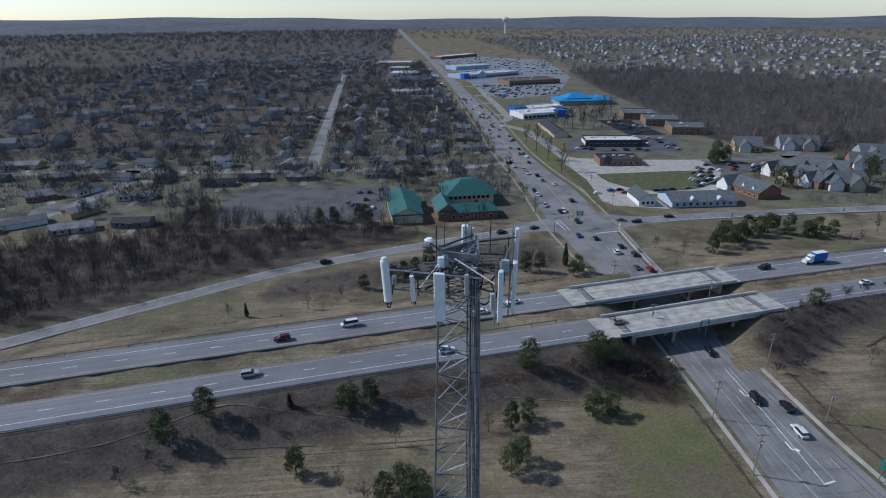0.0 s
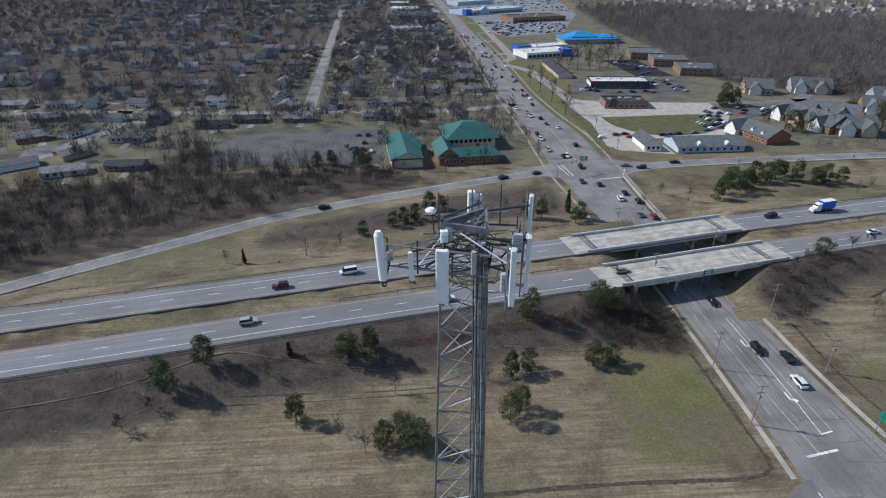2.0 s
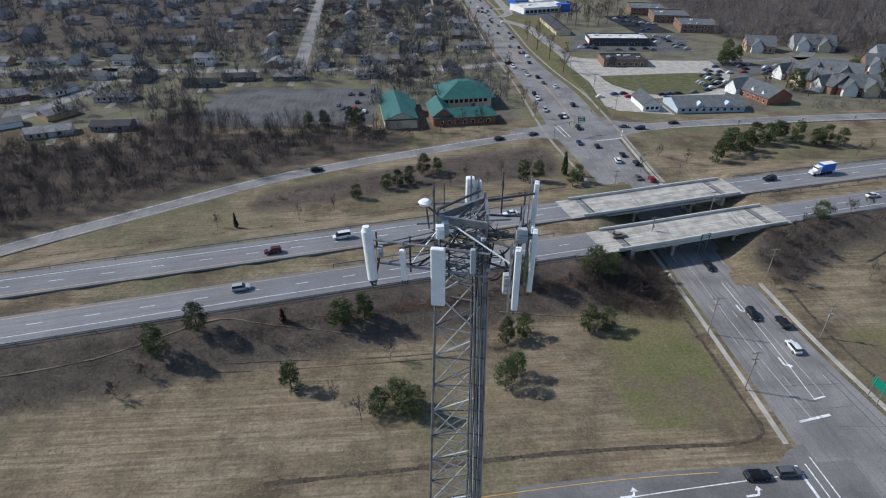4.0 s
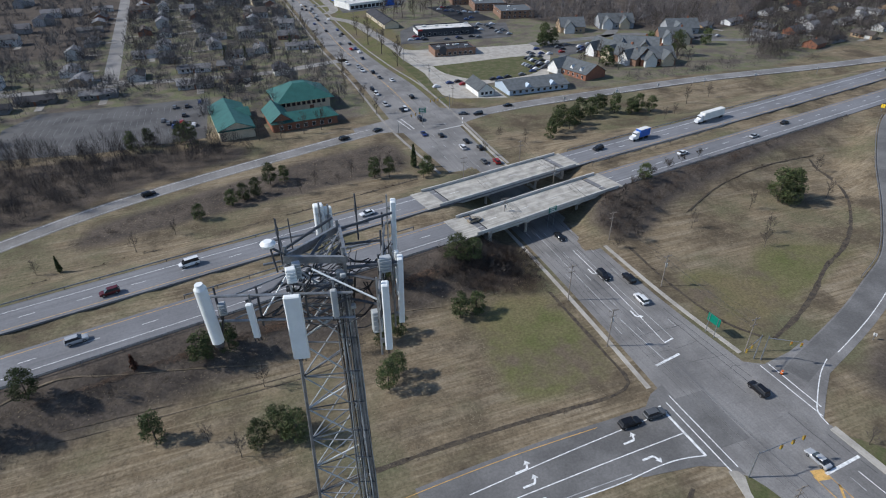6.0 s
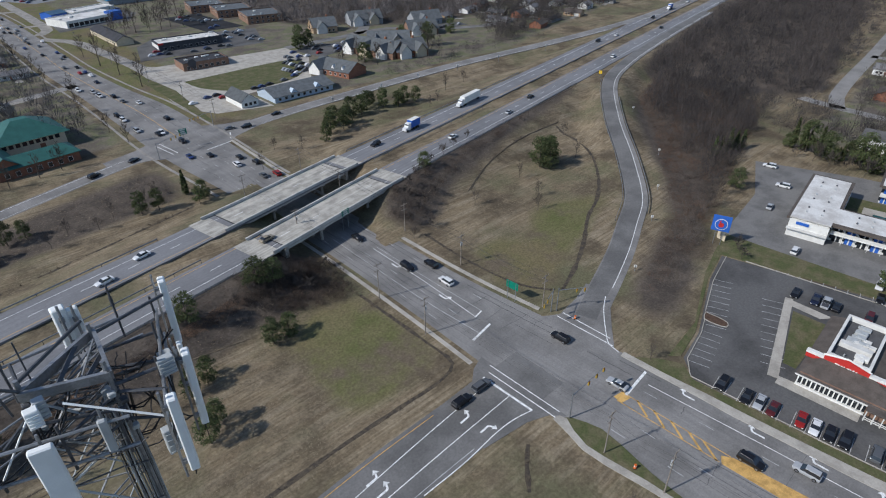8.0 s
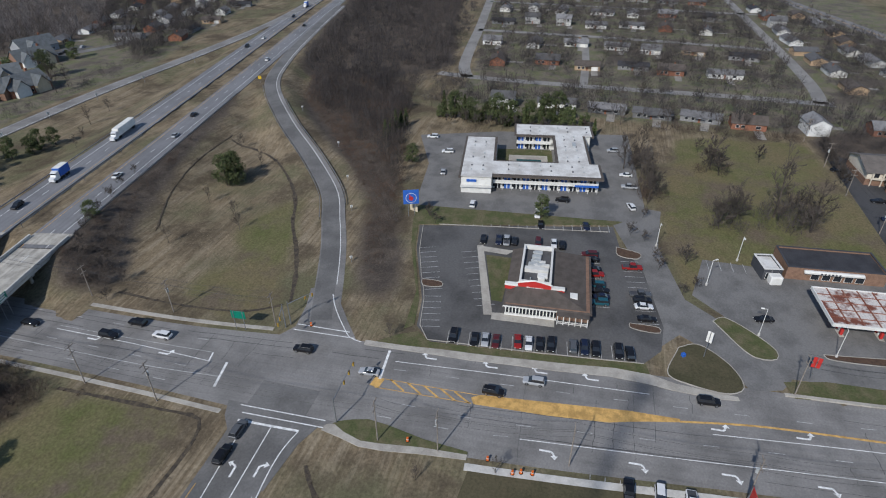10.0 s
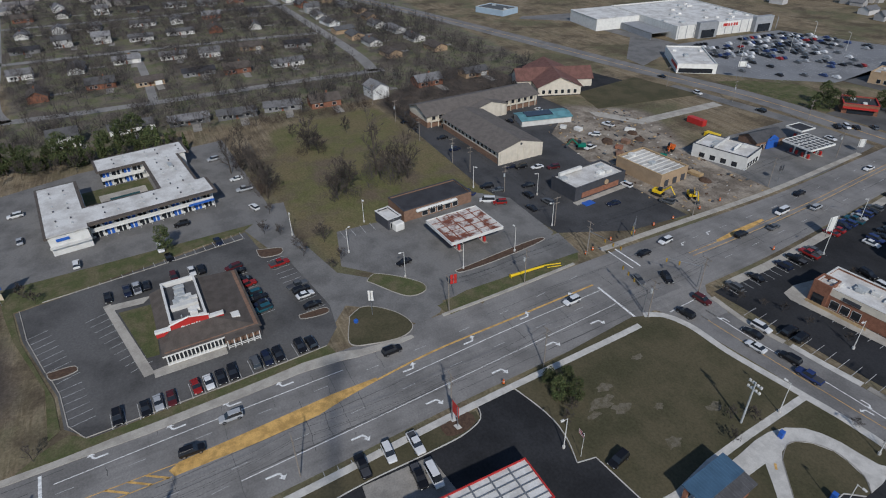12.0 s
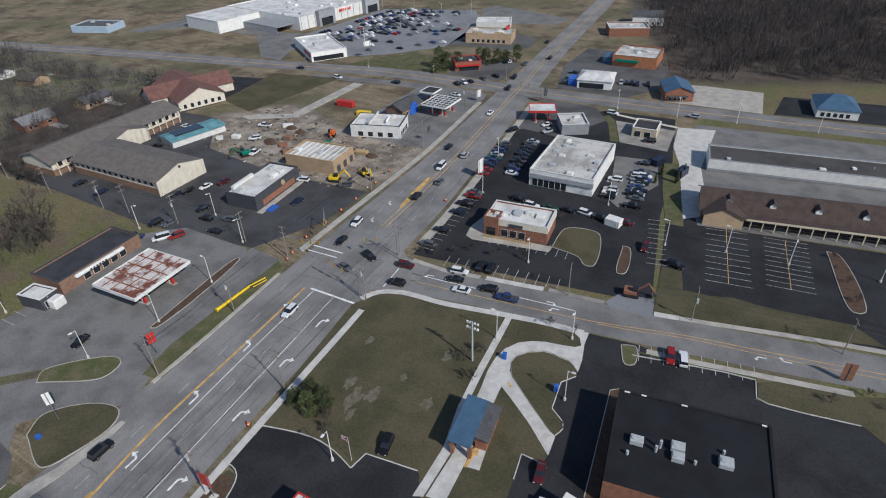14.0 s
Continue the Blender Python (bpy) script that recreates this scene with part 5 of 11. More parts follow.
# ---- parking lots, drives and pavements ----
def kerb(name, pts, mat="concrete_pale", w=0.18, h=0.15, z=0.05, step=1.5, close=False, straight=False):
    """A raised kerb along a line."""
    if close:
        pts = list(pts) + [pts[0]]
    if straight:
        line = np.vstack([spline([a, b], step)[:-1] for a, b in zip(pts[:-1], pts[1:])] + [np.array([pts[-1]], float)])
    else:
        line = spline(pts, step)
    line = np.column_stack([line, np.full(len(line), z)])
    return strip(name, line, w / 2, -w / 2, mat, h + 0.3, h, label="pale concrete kerb", category="kerb")


def island(name, pts, mat="lawn_patch", z=0.05, step=1.2, label="kerbed island of thin winter grass"):
    """A kerbed island."""
    o = slab(name, pts, mat, z + 0.1, 0.3, label, "island", step)
    kerb("kerb", pts, "concrete", z=z, step=step, close=True)
    return o


def stalls(name, a, b, depth, n, parent, mat="paint_faded", z=0.075, slant=0.0):
    """Painted stall lines from a to b, each reaching depth metres to the left of that way."""
    a, b = Vector(a), Vector(b)
    d = (b - a) / n
    nrm = Vector((-d.y, d.x)).normalized() * depth + d.normalized() * slant
    return painted(name, [(*(a + d * i), *(a + d * i + nrm), 0.12) for i in range(n + 1)], mat, z, parent)


lot_r = slab("pavement_restaurant_lot", [(153.5, 51.5), (167, -8), (155, -10), (146, -16), (120, -20.5), (111, -19.5), (105.8, -15.5), (104, 0), (101.2, 33.5), (106, 38.3), (116.5, 40), (140, 48.5)], "asphalt_lot", 0.06, label="worn grey asphalt car park with faded stalls", category="parking lot")
slab("pavement_motel_lot", [(166, 57), (200, 61.5), (228, 73), (240, 40), (248, -13), (182, -18), (171, -12.5)], "asphalt_old", 0.06, label="pale weathered asphalt motel car park", category="parking lot")
slab("pavement_drive", [(182, -17), (181, -23), (158, -21), (133, -26.5), (127, -33), (118, -46), (108, -46.5), (104.5, -44), (102.5, -37.5), (112.5, -31.5), (118, -24), (112, -19), (121, -19), (146, -15), (168, -8), (172, -12)], "asphalt_old", 0.055, label="cracked pale asphalt access drive", category="driveway")
slab("pavement_frontage", [(108.5, -46), (118, -45.5), (122, -92), (110.5, -91)], "asphalt_old", 0.052, label="pale asphalt frontage lane", category="driveway")
lot_g = slab("pavement_gas_lot", [(135.5, -28.5), (154, -33), (153.5, -50), (160, -80), (148, -91), (123, -91), (121, -88), (117.5, -56), (116, -46), (119, -44)], "asphalt_old", 0.058, label="grey asphalt filling station forecourt", category="parking lot")
slab("pavement_inn_lot", [(243, -88), (160, -86.5), (122, -92), (113, -112), (112, -134), (150, -131), (188, -136), (210, -160), (243, -158)], "asphalt_inn", 0.045, label="dark asphalt car park of the inn and the pub", category="parking lot")
lot_b = slab("pavement_bank_lot", [(79.5, -110), (82.5, -150), (89, -203), (64, -238), (36, -240), (28, -194), (24.5, -160), (17.5, -118.5), (28, -116.5), (50, -113.5)], "asphalt_dark", 0.05, label="dark asphalt car park of the bank and the shop", category="parking lot")
lot_c = slab("pavement_mall_lot", [(23, -186), (22.5, -158), (17.8, -128), (14, -125), (-16, -130), (-24, -124), (-40, -126), (-90, -134), (-90, -176), (14, -160)], "asphalt_dark", 0.046, label="dark asphalt shopping plaza car park", category="parking lot")
slab("pavement_mall_back", [(23, -186), (14, -160), (-90, -178), (-90, -252), (28, -238)], "asphalt_old", 0.04, label="pale asphalt service yard behind the plaza", category="parking lot")
lot_k = slab("pavement_black_lot", [(27.6, -101), (28.2, -84), (28.2, -52), (-30, -52), (-36, -90), (-25.5, -100), (-7.3, -97.5), (-7, -103.6), (6, -102), (17, -102.4)], "asphalt_dark", 0.05, label="dark asphalt car park round a flat-roofed hall", category="parking lot")
lot_s = slab("pavement_south_lot", [(75.3, -46.2), (66, -49.6), (62, -50), (52.4, -52), (43.2, -53.2), (39.5, -48), (40, 2), (65.2, 3), (67.2, -10), (68, -24), (69, -32), (71, -36.6), (75, -37.6)], "asphalt_dark", 0.05, label="fresh dark asphalt filling station drive", category="parking lot")
slab("pavement_south_pad", [(67.2, -23.8), (58.4, -25), (58.6, -9.8), (66.9, -10.3)], "concrete_worn", 0.066, label="worn concrete pad beside the pumps", category="parking lot")
slab("lawn_strip_south", [(69.9, 17), (70.9, 1), (72.9, -19), (73.6, -30), (72.8, -36.6), (70.8, -36.4), (68.8, -32), (68, -24), (67.3, -11), (65.6, 2), (62, 8), (60, 18)], "lawn_brown", 0.09, label="brownish grass strip beside the pavement", category="lawn")
SOUTH_EDGE = [(65.6, 2), (67.3, -11), (68, -24), (68.8, -32), (70.6, -36.4), (72.8, -37.4), (75.2, -37.2)]
lot_h = slab("pavement_hyper_lot", [(256, -260), (272, -290), (266, -372), (202, -392), (176, -346), (176, -298), (198, -272), (216, -260)], "asphalt_grey", 0.04, label="wide pale asphalt hypermarket car park", category="parking lot")
slab("pavement_hyper_lane", [(256, -260), (272, -290), (352, -282), (380, -300), (392, -252), (386, -246), (362, -272), (300, -276), (262, -240), (246, -238)], "asphalt_old", 0.036, label="service lane beside the hypermarket", category="driveway")
slab("pavement_service_drive", [(14.4, -165), (18.6, -161.5), (22.6, -181), (26.6, -199), (31.4, -213), (33.4, -232), (20, -235), (19.5, -199), (16, -184)], "concrete_pale", 0.062, label="pale concrete service drive beside the plaza", category="driveway")
slab("pavement_corner_shop_lot", [(57, -229), (33.6, -228), (32.4, -207.4), (49.8, -208.4)], "concrete_worn", 0.066, label="pale worn concrete yard of a small shop", category="parking lot")
slab("pavement_shop_patch", [(47.8, -196), (33.7, -198), (29.4, -180), (37, -160), (41, -163.6)], "asphalt_old", 0.058, label="pale worn asphalt beside the supermarket", category="parking lot")
slab("lawn_corner_shop", [(61, -233.5), (57.4, -229.2), (50.2, -208.6), (53.2, -207.8), (58.6, -224), (63, -231)], "lawn_patch", 0.09, label="green verge beside a small shop", category="lawn")
strip("pavement_walk_cross", np.array([(62, -236, 0.0), (48, -233.6, 0), (33.5, -231.6, 0)]), 0.8, -0.8, "wall_ivory", 0.3, 0.12, label="pale yellowish pavement along the cross street", category="pavement")
slab("pavement_wall_lane", [(202, -166), (198, -171), (184, -178), (184.5, -224), (179, -224), (178.5, -176), (196, -165)], "concrete", 0.05, label="pale concrete lane beside a retaining wall", category="driveway")
slab("pavement_pads", [(172, -352), (160, -366), (136, -372), (132, -392), (196, -412), (200, -394)], "asphalt_old", 0.036, label="asphalt forecourt far down the road", category="parking lot")
slab("pavement_tan_lot", [(176, -304), (180, -332), (150, -342), (134, -338), (130, -316), (140, -306)], "asphalt_lot", 0.04, label="asphalt car park of a tan restaurant", category="parking lot")
slab("pavement_red_lot", [(150, -254), (150, -276), (134, -290), (122, -284), (121, -256)], "asphalt_lot", 0.04, label="asphalt car park of a drive-in", category="parking lot")
slab("pavement_wash_lot", [(92, -256), (60, -258), (50, -274), (52, -306), (62, -328), (100, -328), (101, -290)], "asphalt_lot", 0.04, label="asphalt car park beside the cross street", category="parking lot")
slab("pavement_beige_lot", [(46, -259), (6, -261), (8, -288), (34, -287), (50, -282)], "concrete", 0.045, label="pale concrete yard", category="parking lot")
slab("pavement_blue_lot", [(2, -262), (-40, -267), (-40, -292), (0, -286)], "asphalt_dark", 0.04, label="dark asphalt car park of a blue-roofed hall", category="parking lot")
slab("pavement_station_lot", [(92, -206), (72, -203), (60, -228), (70, -241), (91, -240)], "asphalt_lot", 0.056, label="asphalt forecourt of a corner filling station", category="parking lot")
slab("pavement_white_lot", [(110, -172), (152, -170), (152, -236), (118, -237), (112, -200)], "asphalt_old", 0.042, label="pale asphalt lot of a white diner", category="parking lot")
CHURCH_LOT = [(-16, 258), (-14, 316), (-90, 318.5), (-101, 300), (-96, 262), (-60, 256)]
slab("pavement_church_lot", CHURCH_LOT, "asphalt_lot", 0.05, label="faded asphalt church car park", category="parking lot")
slab("pavement_ne_lot", [(95, 285), (103, 270), (128, 262), (128, 288), (168, 292), (190, 330), (192, 362), (150, 366), (113, 374), (108, 380), (104, 372), (100, 320), (95, 300)], "concrete", 0.05, label="pale concrete lots and lanes beside the main road", category="parking lot")
slab("pavement_ne_diner_lot", [(111, 393), (190, 386), (208, 433), (140, 452), (122, 432)], "asphalt_lot", 0.056, label="asphalt car park of a dark-walled restaurant", category="parking lot")
slab("pavement_showroom_lot", [(98, 520), (150, 530), (166, 560), (160, 600), (102, 600)], "asphalt_lot", 0.04, label="asphalt lot of a car showroom", category="parking lot")
slab("pavement_flats_lot", [(176, 448), (206, 446), (200, 520), (172, 520)], "asphalt_dark", 0.04, label="dark asphalt lot beside the flats", category="parking lot")
slab("pavement_north_west_lot", [(48, 690), (48, 1060), (20, 1060), (10, 780), (24, 690)], "asphalt_old", 0.03, label="pale asphalt forecourts beside the main road", category="parking lot")
slab("pavement_ne_houses_lot", [(196, 325), (212, 328), (224, 330), (262, 330), (330, 330), (330, 342), (286, 350), (262, 350), (192, 352)], "asphalt_lot", 0.045, label="asphalt car park beside gabled offices", category="parking lot")
slab("pavement_north_plaza", [(92, 832), (99, 702), (114, 670), (182, 702), (214, 796), (250, 900), (290, 1235), (170, 1370), (58, 1300), (78, 1046), (84, 900)], "asphalt_grey", 0.04, label="large pale asphalt plaza car park", category="parking lot")
for name, pts, w in (("pavement_ne_frontage", [(82, 1100, 0), (90, 1000, 0), (95, 844, 0), (94.6, 701, 0), (95, 585, 0), (92.6, 534, 0), (84, 520, 0)], 3.9), ("pavement_ne_frontage_low", [(82, 505, 0), (96, 480, 0), (101, 437, 0), (105, 369, 0), (99, 308, 0), (97, 290, 0)], 4.0), ("road_ne_lane", [(192, 361, 0), (225, 362, 0), (253, 365, 0), (286, 397, 0), (330, 420, 0)], 4.0), ("road_ne_lane_low", [(250, 364, 0), (279, 361, 0), (300, 338, 0), (340, 318, 0), (470, 345, 0), (640, 400, 0)], 3.6)):
    strip(name, spline(pts, 6), w, -w, "asphalt_old" if "road" in name else "concrete_worn", 0.3, 0.034, label="pale worn frontage lane", category="driveway")
for y in (560, 640, 705, 800):
    strip("pavement_link", np.array([(80.5, y, 0.0), (92, y - 1, 0)]), 3.4, -3.4, "concrete_worn", 0.3, 0.03, label="short pale link between road and lane", category="driveway")
slab("road_lane_behind", [(122, -238), (150, -237.5), (212, -228), (212, -222), (198, -224), (150, -230)], "asphalt_old", 0.036, label="verge lane beside the cross street", category="road")

# smaller streets of the housing areas
STREETS = []
for name, pts, w in (("road_maple", [(-64, 361, 0), (-67.6, 429, 0), (-77, 590, 0), (-88, 778, 0), (-100, 1000, 0)], 4.2), ("road_oak", [(-420, 372, 0), (-257, 366, 0), (-189, 366, 0), (-110, 358, 0), (-64, 360, 0), (18, 353, 0), (52, 362, 0), (68, 366, 0)], 3.8), ("road_bend", [(-215, 266, 0), (-194, 273, 0), (-184, 279, 0), (-178, 297, 0), (-169, 332, 0), (-178, 371, 0)], 4.6),
                     ("road_elm", [(317, 72, 0), (335, 78, 0), (455, 92, 0), (648, 115, 0), (1300, 190, 0)], 3.4), ("road_birch", [(322, 90, 0), (318, 70, 0), (315, 16, 0), (314, -79, 0), (312, -110, 0)], 3.4), ("road_cedar", [(312, -104, 0), (341, -107, 0), (548, -103, 0), (1300, -80, 0)], 3.4), ("road_ash", [(436, 90, 0), (432, 11, 0), (425, -65, 0), (420, -102, 0)], 3.2), ("road_dogwood", [(552, 103, 0), (546, 0, 0), (540, -100, 0), (536, -170, 0)], 3.2), ("road_link", [(318, 9, 0), (360, 10, 0), (432, 14, 0)], 2.2)):
    STREETS.append(spline(pts, 12))
    strip(name, spline(pts, 8), w, -w, "asphalt_street", 0.3, 0.02, label="narrow pale residential street", category="road")
slab("pavement_cul", [(-196, 292), (-180, 300), (-178, 290), (-190, 278)], "asphalt_old", 0.03, label="paved turning place", category="road", smooth=2)

# sidewalks along the main road
yw = np.arange(-84, 20, 3.0)
strip("pavement_walk_w", np.column_stack([art_w(yw) - 2.2, yw, np.zeros(len(yw))]), 0.8, -0.8, "concrete_pale", 0.3, 0.14, label="pale concrete pavement along the main road", category="pavement")
yw = np.arange(70, 186, 3.0)
strip("pavement_walk_nw", np.column_stack([art_w(yw) - 1.8, yw, np.zeros(len(yw))]), 0.55, -0.55, "concrete", 0.3, 0.1, label="pale concrete pavement along the main road", category="pavement")
yw = np.arange(72, 236, 3.0)
strip("pavement_walk_ne", np.column_stack([art_e(yw) + 1.9, yw, np.zeros(len(yw))]), 0.6, -0.6, "concrete", 0.3, 0.12, label="pale concrete pavement along the main road", category="pavement")
slab("pavement_walk_e", [(96.2, 48.4), (96.6, 39), (97, 30), (97.1, 23), (97.9, 14), (98.5, 3.7), (99.7, -8), (99.4, -16), (98.7, -21), (98.4, -30), (99, -34.6), (100, -34.4), (100.3, -30), (100.9, -22), (102.4, -17), (102.6, -9), (101.2, 2.7), (100.2, 13.5), (99.4, 23.3), (99.1, 30), (98.3, 38), (97.9, 48.6)], "concrete", 0.12, label="tan concrete pavement along the main road", category="pavement")
slab("lawn_verge_e", [(98.1, 46), (98.5, 38), (99.3, 30), (99.6, 23.3), (100.4, 13.5), (101.4, 2.7), (102.8, -9), (102.6, -16.6), (105.6, -15.8), (103.8, 0), (101.6, 25), (101, 33.5), (104, 37.4), (101.6, 42)], "lawn_patch", 0.1, label="narrow grass verge before the car park", category="lawn")
slab("lawn_corner_sw", [(72.2, 46.2), (73.2, 45.4), (74.4, 42.6), (75.3, 39.3), (74.8, 35), (73.2, 27), (72.4, 18), (71.5, 18), (71, 27), (69.9, 35), (69.6, 39), (70.9, 43)], "lawn_patch", 0.1, label="ragged grass corner beside the crossing", category="lawn")
slab("pavement_corner_sw", [(70.4, 47.6), (72, 47.2), (72.4, 45.6), (71, 43), (69.8, 39), (70.1, 35), (71.2, 27), (71.7, 18), (70.5, 18), (69.6, 27), (68.6, 34), (68.4, 39), (69.6, 43.6)], "concrete", 0.115, label="worn concrete footpath at the crossing", category="pavement")
yw = np.arange(188, 700, 6.0)
strip("pavement_walk_north_w", np.column_stack([art_w(yw) - 3.6, yw, np.zeros(len(yw))]), 0.55, -0.55, "concrete_worn", 0.3, 0.1, label="pale concrete pavement along the main road", category="pavement")
strip("pavement_walk_north_e", np.column_stack([art_e(yw) + 3.6, yw, np.zeros(len(yw))]), 0.55, -0.55, "concrete_worn", 0.3, 0.1, label="pale concrete pavement along the main road", category="pavement")
yw = np.arange(-232, -112, 4.0)
strip("pavement_walk_south_w", np.column_stack([art_w(yw) - 2.8, yw, np.zeros(len(yw))]), 1.3, -1.3, "concrete", 0.3, 0.1, label="tan worn pavement along the main road", category="pavement")
yw = np.arange(-225, -96, 4.0)
strip("pavement_walk_south_e", np.column_stack([art_e(yw) + 2.4, yw, np.zeros(len(yw))]), 1.0, -1.0, "concrete", 0.3, 0.1, label="tan worn pavement along the main road", category="pavement")
for pts, w, mat in (([(80.6, -87.5), (78.4, -91.6), (73, -94.2), (62.2, -95.2), (47.6, -98), (37.6, -99.8), (28.4, -100.6)], 0.85, "concrete_pale"), ([(57, -109.3), (49.5, -110.4), (42.2, -111.7)], 0.8, "concrete_pale"), ([(78, -107.6), (67.8, -107.4), (58.4, -108.9)], 0.75, "concrete"), ([(41, -111.9), (34, -112.6), (27.4, -113.4)], 0.7, "concrete_worn"), ([(16, -114.5), (10.6, -115.6)], 0.8, "concrete_pale"), ([(10.5, -115.6), (3.7, -117), (-6.5, -119.4), (-13, -120.9), (-30, -124.2)], 0.7, "concrete"), ([(14.6, -101.2), (5.6, -102.4), (-3.4, -104), (-10.6, -105.3), (-24, -107.8)], 0.75, "concrete")):
    strip("pavement_walk_side", np.column_stack([spline(pts, 2.0), np.zeros(len(spline(pts, 2.0)))]), w, -w, mat, 0.3, 0.14, label="pale concrete pavement along the side street", category="pavement")
slab("pavement_lot_mouth", [(25.4, -112), (27.4, -113.6), (25.2, -118.5), (16.8, -120), (16.2, -113)], "asphalt_grey", 0.062, label="worn grey asphalt mouth of a car park", category="driveway")

slab("pavement_field_walk", [(46.2, -97.6), (44.7, -98), (43.1, -79.8), (41.9, -69), (39.4, -58.8), (39.3, -48.6), (41, -47.8), (41.2, -58.8), (43.4, -68.6), (44.6, -79)], "concrete_pale", 0.1, label="straight concrete footpath across the lawn", category="pavement")

# lawns
slab("lawn_field", [(81.3, -84.5), (79, -90.5), (73.5, -94), (62, -94.4), (46.2, -97.4), (44.6, -79), (43.4, -68.6), (41.2, -58.8), (41, -50.5), (42.7, -52.4), (53, -51), (53.6, -47.2), (56, -47.8), (62.2, -49.2), (66.5, -48.8), (75.8, -46.4), (78.8, -66)], "lawn_brown", 0.1, label="bare brownish lawn on a corner plot", category="lawn")
kerb("kerb", [(75.8, -46.4), (66.5, -48.8), (62.2, -49.2), (58, -48.6), (53.6, -47.2)], "concrete_pale", z=0.06)
kerb("kerb", [(53.6, -47.2), (53, -51), (42.7, -52.4)], "concrete_pale", straight=True)
LOOP_EDGE = [(27.4, -100.4), (27.1, -97), (26, -92), (25.6, -87), (27.7, -84.1), (26.9, -76.8), (24, -74.7), (23.4, -73.1), (24.1, -71), (23.8, -65.2), (24.4, -64.2), (28, -64.3), (27.2, -58.8), (26.4, -52)]
slab("lawn_loop", LOOP_EDGE + [(35.4, -48.5), (39.3, -48.6), (39.4, -58.8), (41.9, -69), (43.1, -79.8), (44.7, -97.6), (37.6, -99)], "lawn_brown", 0.09, label="brownish lawn beside the drive-through", category="lawn")
for k in (3, 4, 5, 6, 10, 11):
    kerb("kerb", LOOP_EDGE[k:k + 2], "concrete_pale", straight=True)
kerb("kerb", LOOP_EDGE[6:9], "concrete_pale")
slab("lawn_strip_gas", [(107.1, -44.6), (109.4, -53.7), (110.6, -90.5), (106.9, -88), (104.4, -60), (102.6, -46)], "lawn_patch", 0.12, label="green grass verge before the filling station", category="lawn")
slab("lawn_by_restaurant", [(104, 41), (119.5, 42.5), (141, 50.5), (154, 54), (166.5, 56.5), (171, -11), (168, -7), (154, 52), (140, 49), (116, 40.6), (106, 39)], "lawn_patch", 0.1, label="green grass strip behind the restaurant car park", category="lawn")
slab("lawn_mall", [(18.6, -134.6), (17, -120.4), (16.4, -115.6), (10.5, -116.6), (4, -118), (-6.4, -120.4), (-22, -123.9), (-30, -126), (-24, -131), (-12.3, -129.4), (-5, -128.8), (0.4, -129.2), (5.8, -127.4), (11.8, -127), (13.6, -134.7)], "lawn_brown", 0.1, label="brown grass verge before the plaza", category="lawn")
slab("lawn_median_mall", [(31.4, -197), (26.6, -199), (22.8, -181), (17.4, -157.4), (22.4, -156.9), (27.4, -176.6)], "lawn_patch", 0.12, label="long green median between two car parks", category="lawn")
slab("lawn_black", [(-7.3, -102.6), (-7.6, -98.2), (-9.5, -97.6), (-15.3, -98), (-25.3, -99.6), (-36, -91), (-42, -100), (-30, -110), (-24, -107), (-10.6, -104.5)], "lawn_brown", 0.1, label="brown grass verge beside the side street", category="lawn")
kerb("kerb", [(17, -98.6), (7.7, -100.7), (-1.1, -102.4), (-6.8, -103), (-7.4, -98), (-9.5, -97.4), (-15.3, -98), (-25, -99.6)], "concrete_pale", straight=True)
slab("lawn_front_black", [(16.4, -100), (7.7, -100.9), (-1.1, -102.7), (-7, -103.2), (-7, -103.9), (-3.4, -103.2), (5.6, -101.7), (15.6, -100.4)], "lawn_patch", 0.1, label="narrow grass verge", category="lawn")
slab("lawn_ne", [(112.7, 332), (182, 330), (163, 298), (129, 295), (114, 315)], "lawn_patch", 0.12, label="mown green lawn between lots", category="lawn", smooth=6)
slab("lawn_ne_strip", [(95, 262), (97, 262), (103, 320), (99, 370), (95.5, 372)], "lawn_patch", 0.1, label="green verge beside the main road", category="lawn")
slab("lawn_hyper", [(206, -249), (150, -255), (158, -276), (182, -280), (200, -264)], "lawn_patch", 0.08, label="grass plot beside the cross street", category="lawn")
slab("lawn_field_two", [(203, -172), (195, -227), (232, -219), (226, -178)], "lawn_brown", 0.06, label="mown field beside the cross street", category="lawn")

# kerbed islands
island("island_gas", [(125.3, -32.4), (127.6, -35), (117.4, -45.3), (114.5, -44.8), (113.9, -40.2)])
island("island_entry", [(113.2, -23.4), (115.4, -27.8), (109.4, -34.4), (103, -36), (100.6, -33), (101.4, -24.8), (103.3, -20.6)], "lawn_brown", label="kerbed island of brownish winter grass")
island("island_restaurant_e", [(155, -9), (152.5, -16), (149.8, -15), (150.5, -9.5)], "mulch", label="kerbed bed with a shrub")
island("island_stall_e", [(119.6, -12.5), (118, -12.5), (117.5, -19.5), (119.3, -19.5)], "mulch", label="kerbed end island")
island("island_stall_w", [(125.4, 42.6), (122.6, 41.6), (123.4, 36.4), (125.2, 37)], "mulch", label="kerbed end island")
for pts in ([(154, 50.5), (140, 47.6), (125.6, 42.8)], [(122.4, 41.4), (117, 39.6), (106.4, 37.6), (101.6, 34.4)], [(101.6, 34.4), (103.4, 8), (105.6, -15.4)], [(155.6, 45.6), (163.4, -6.6)]):
    kerb("kerb", pts, "concrete", straight=True)
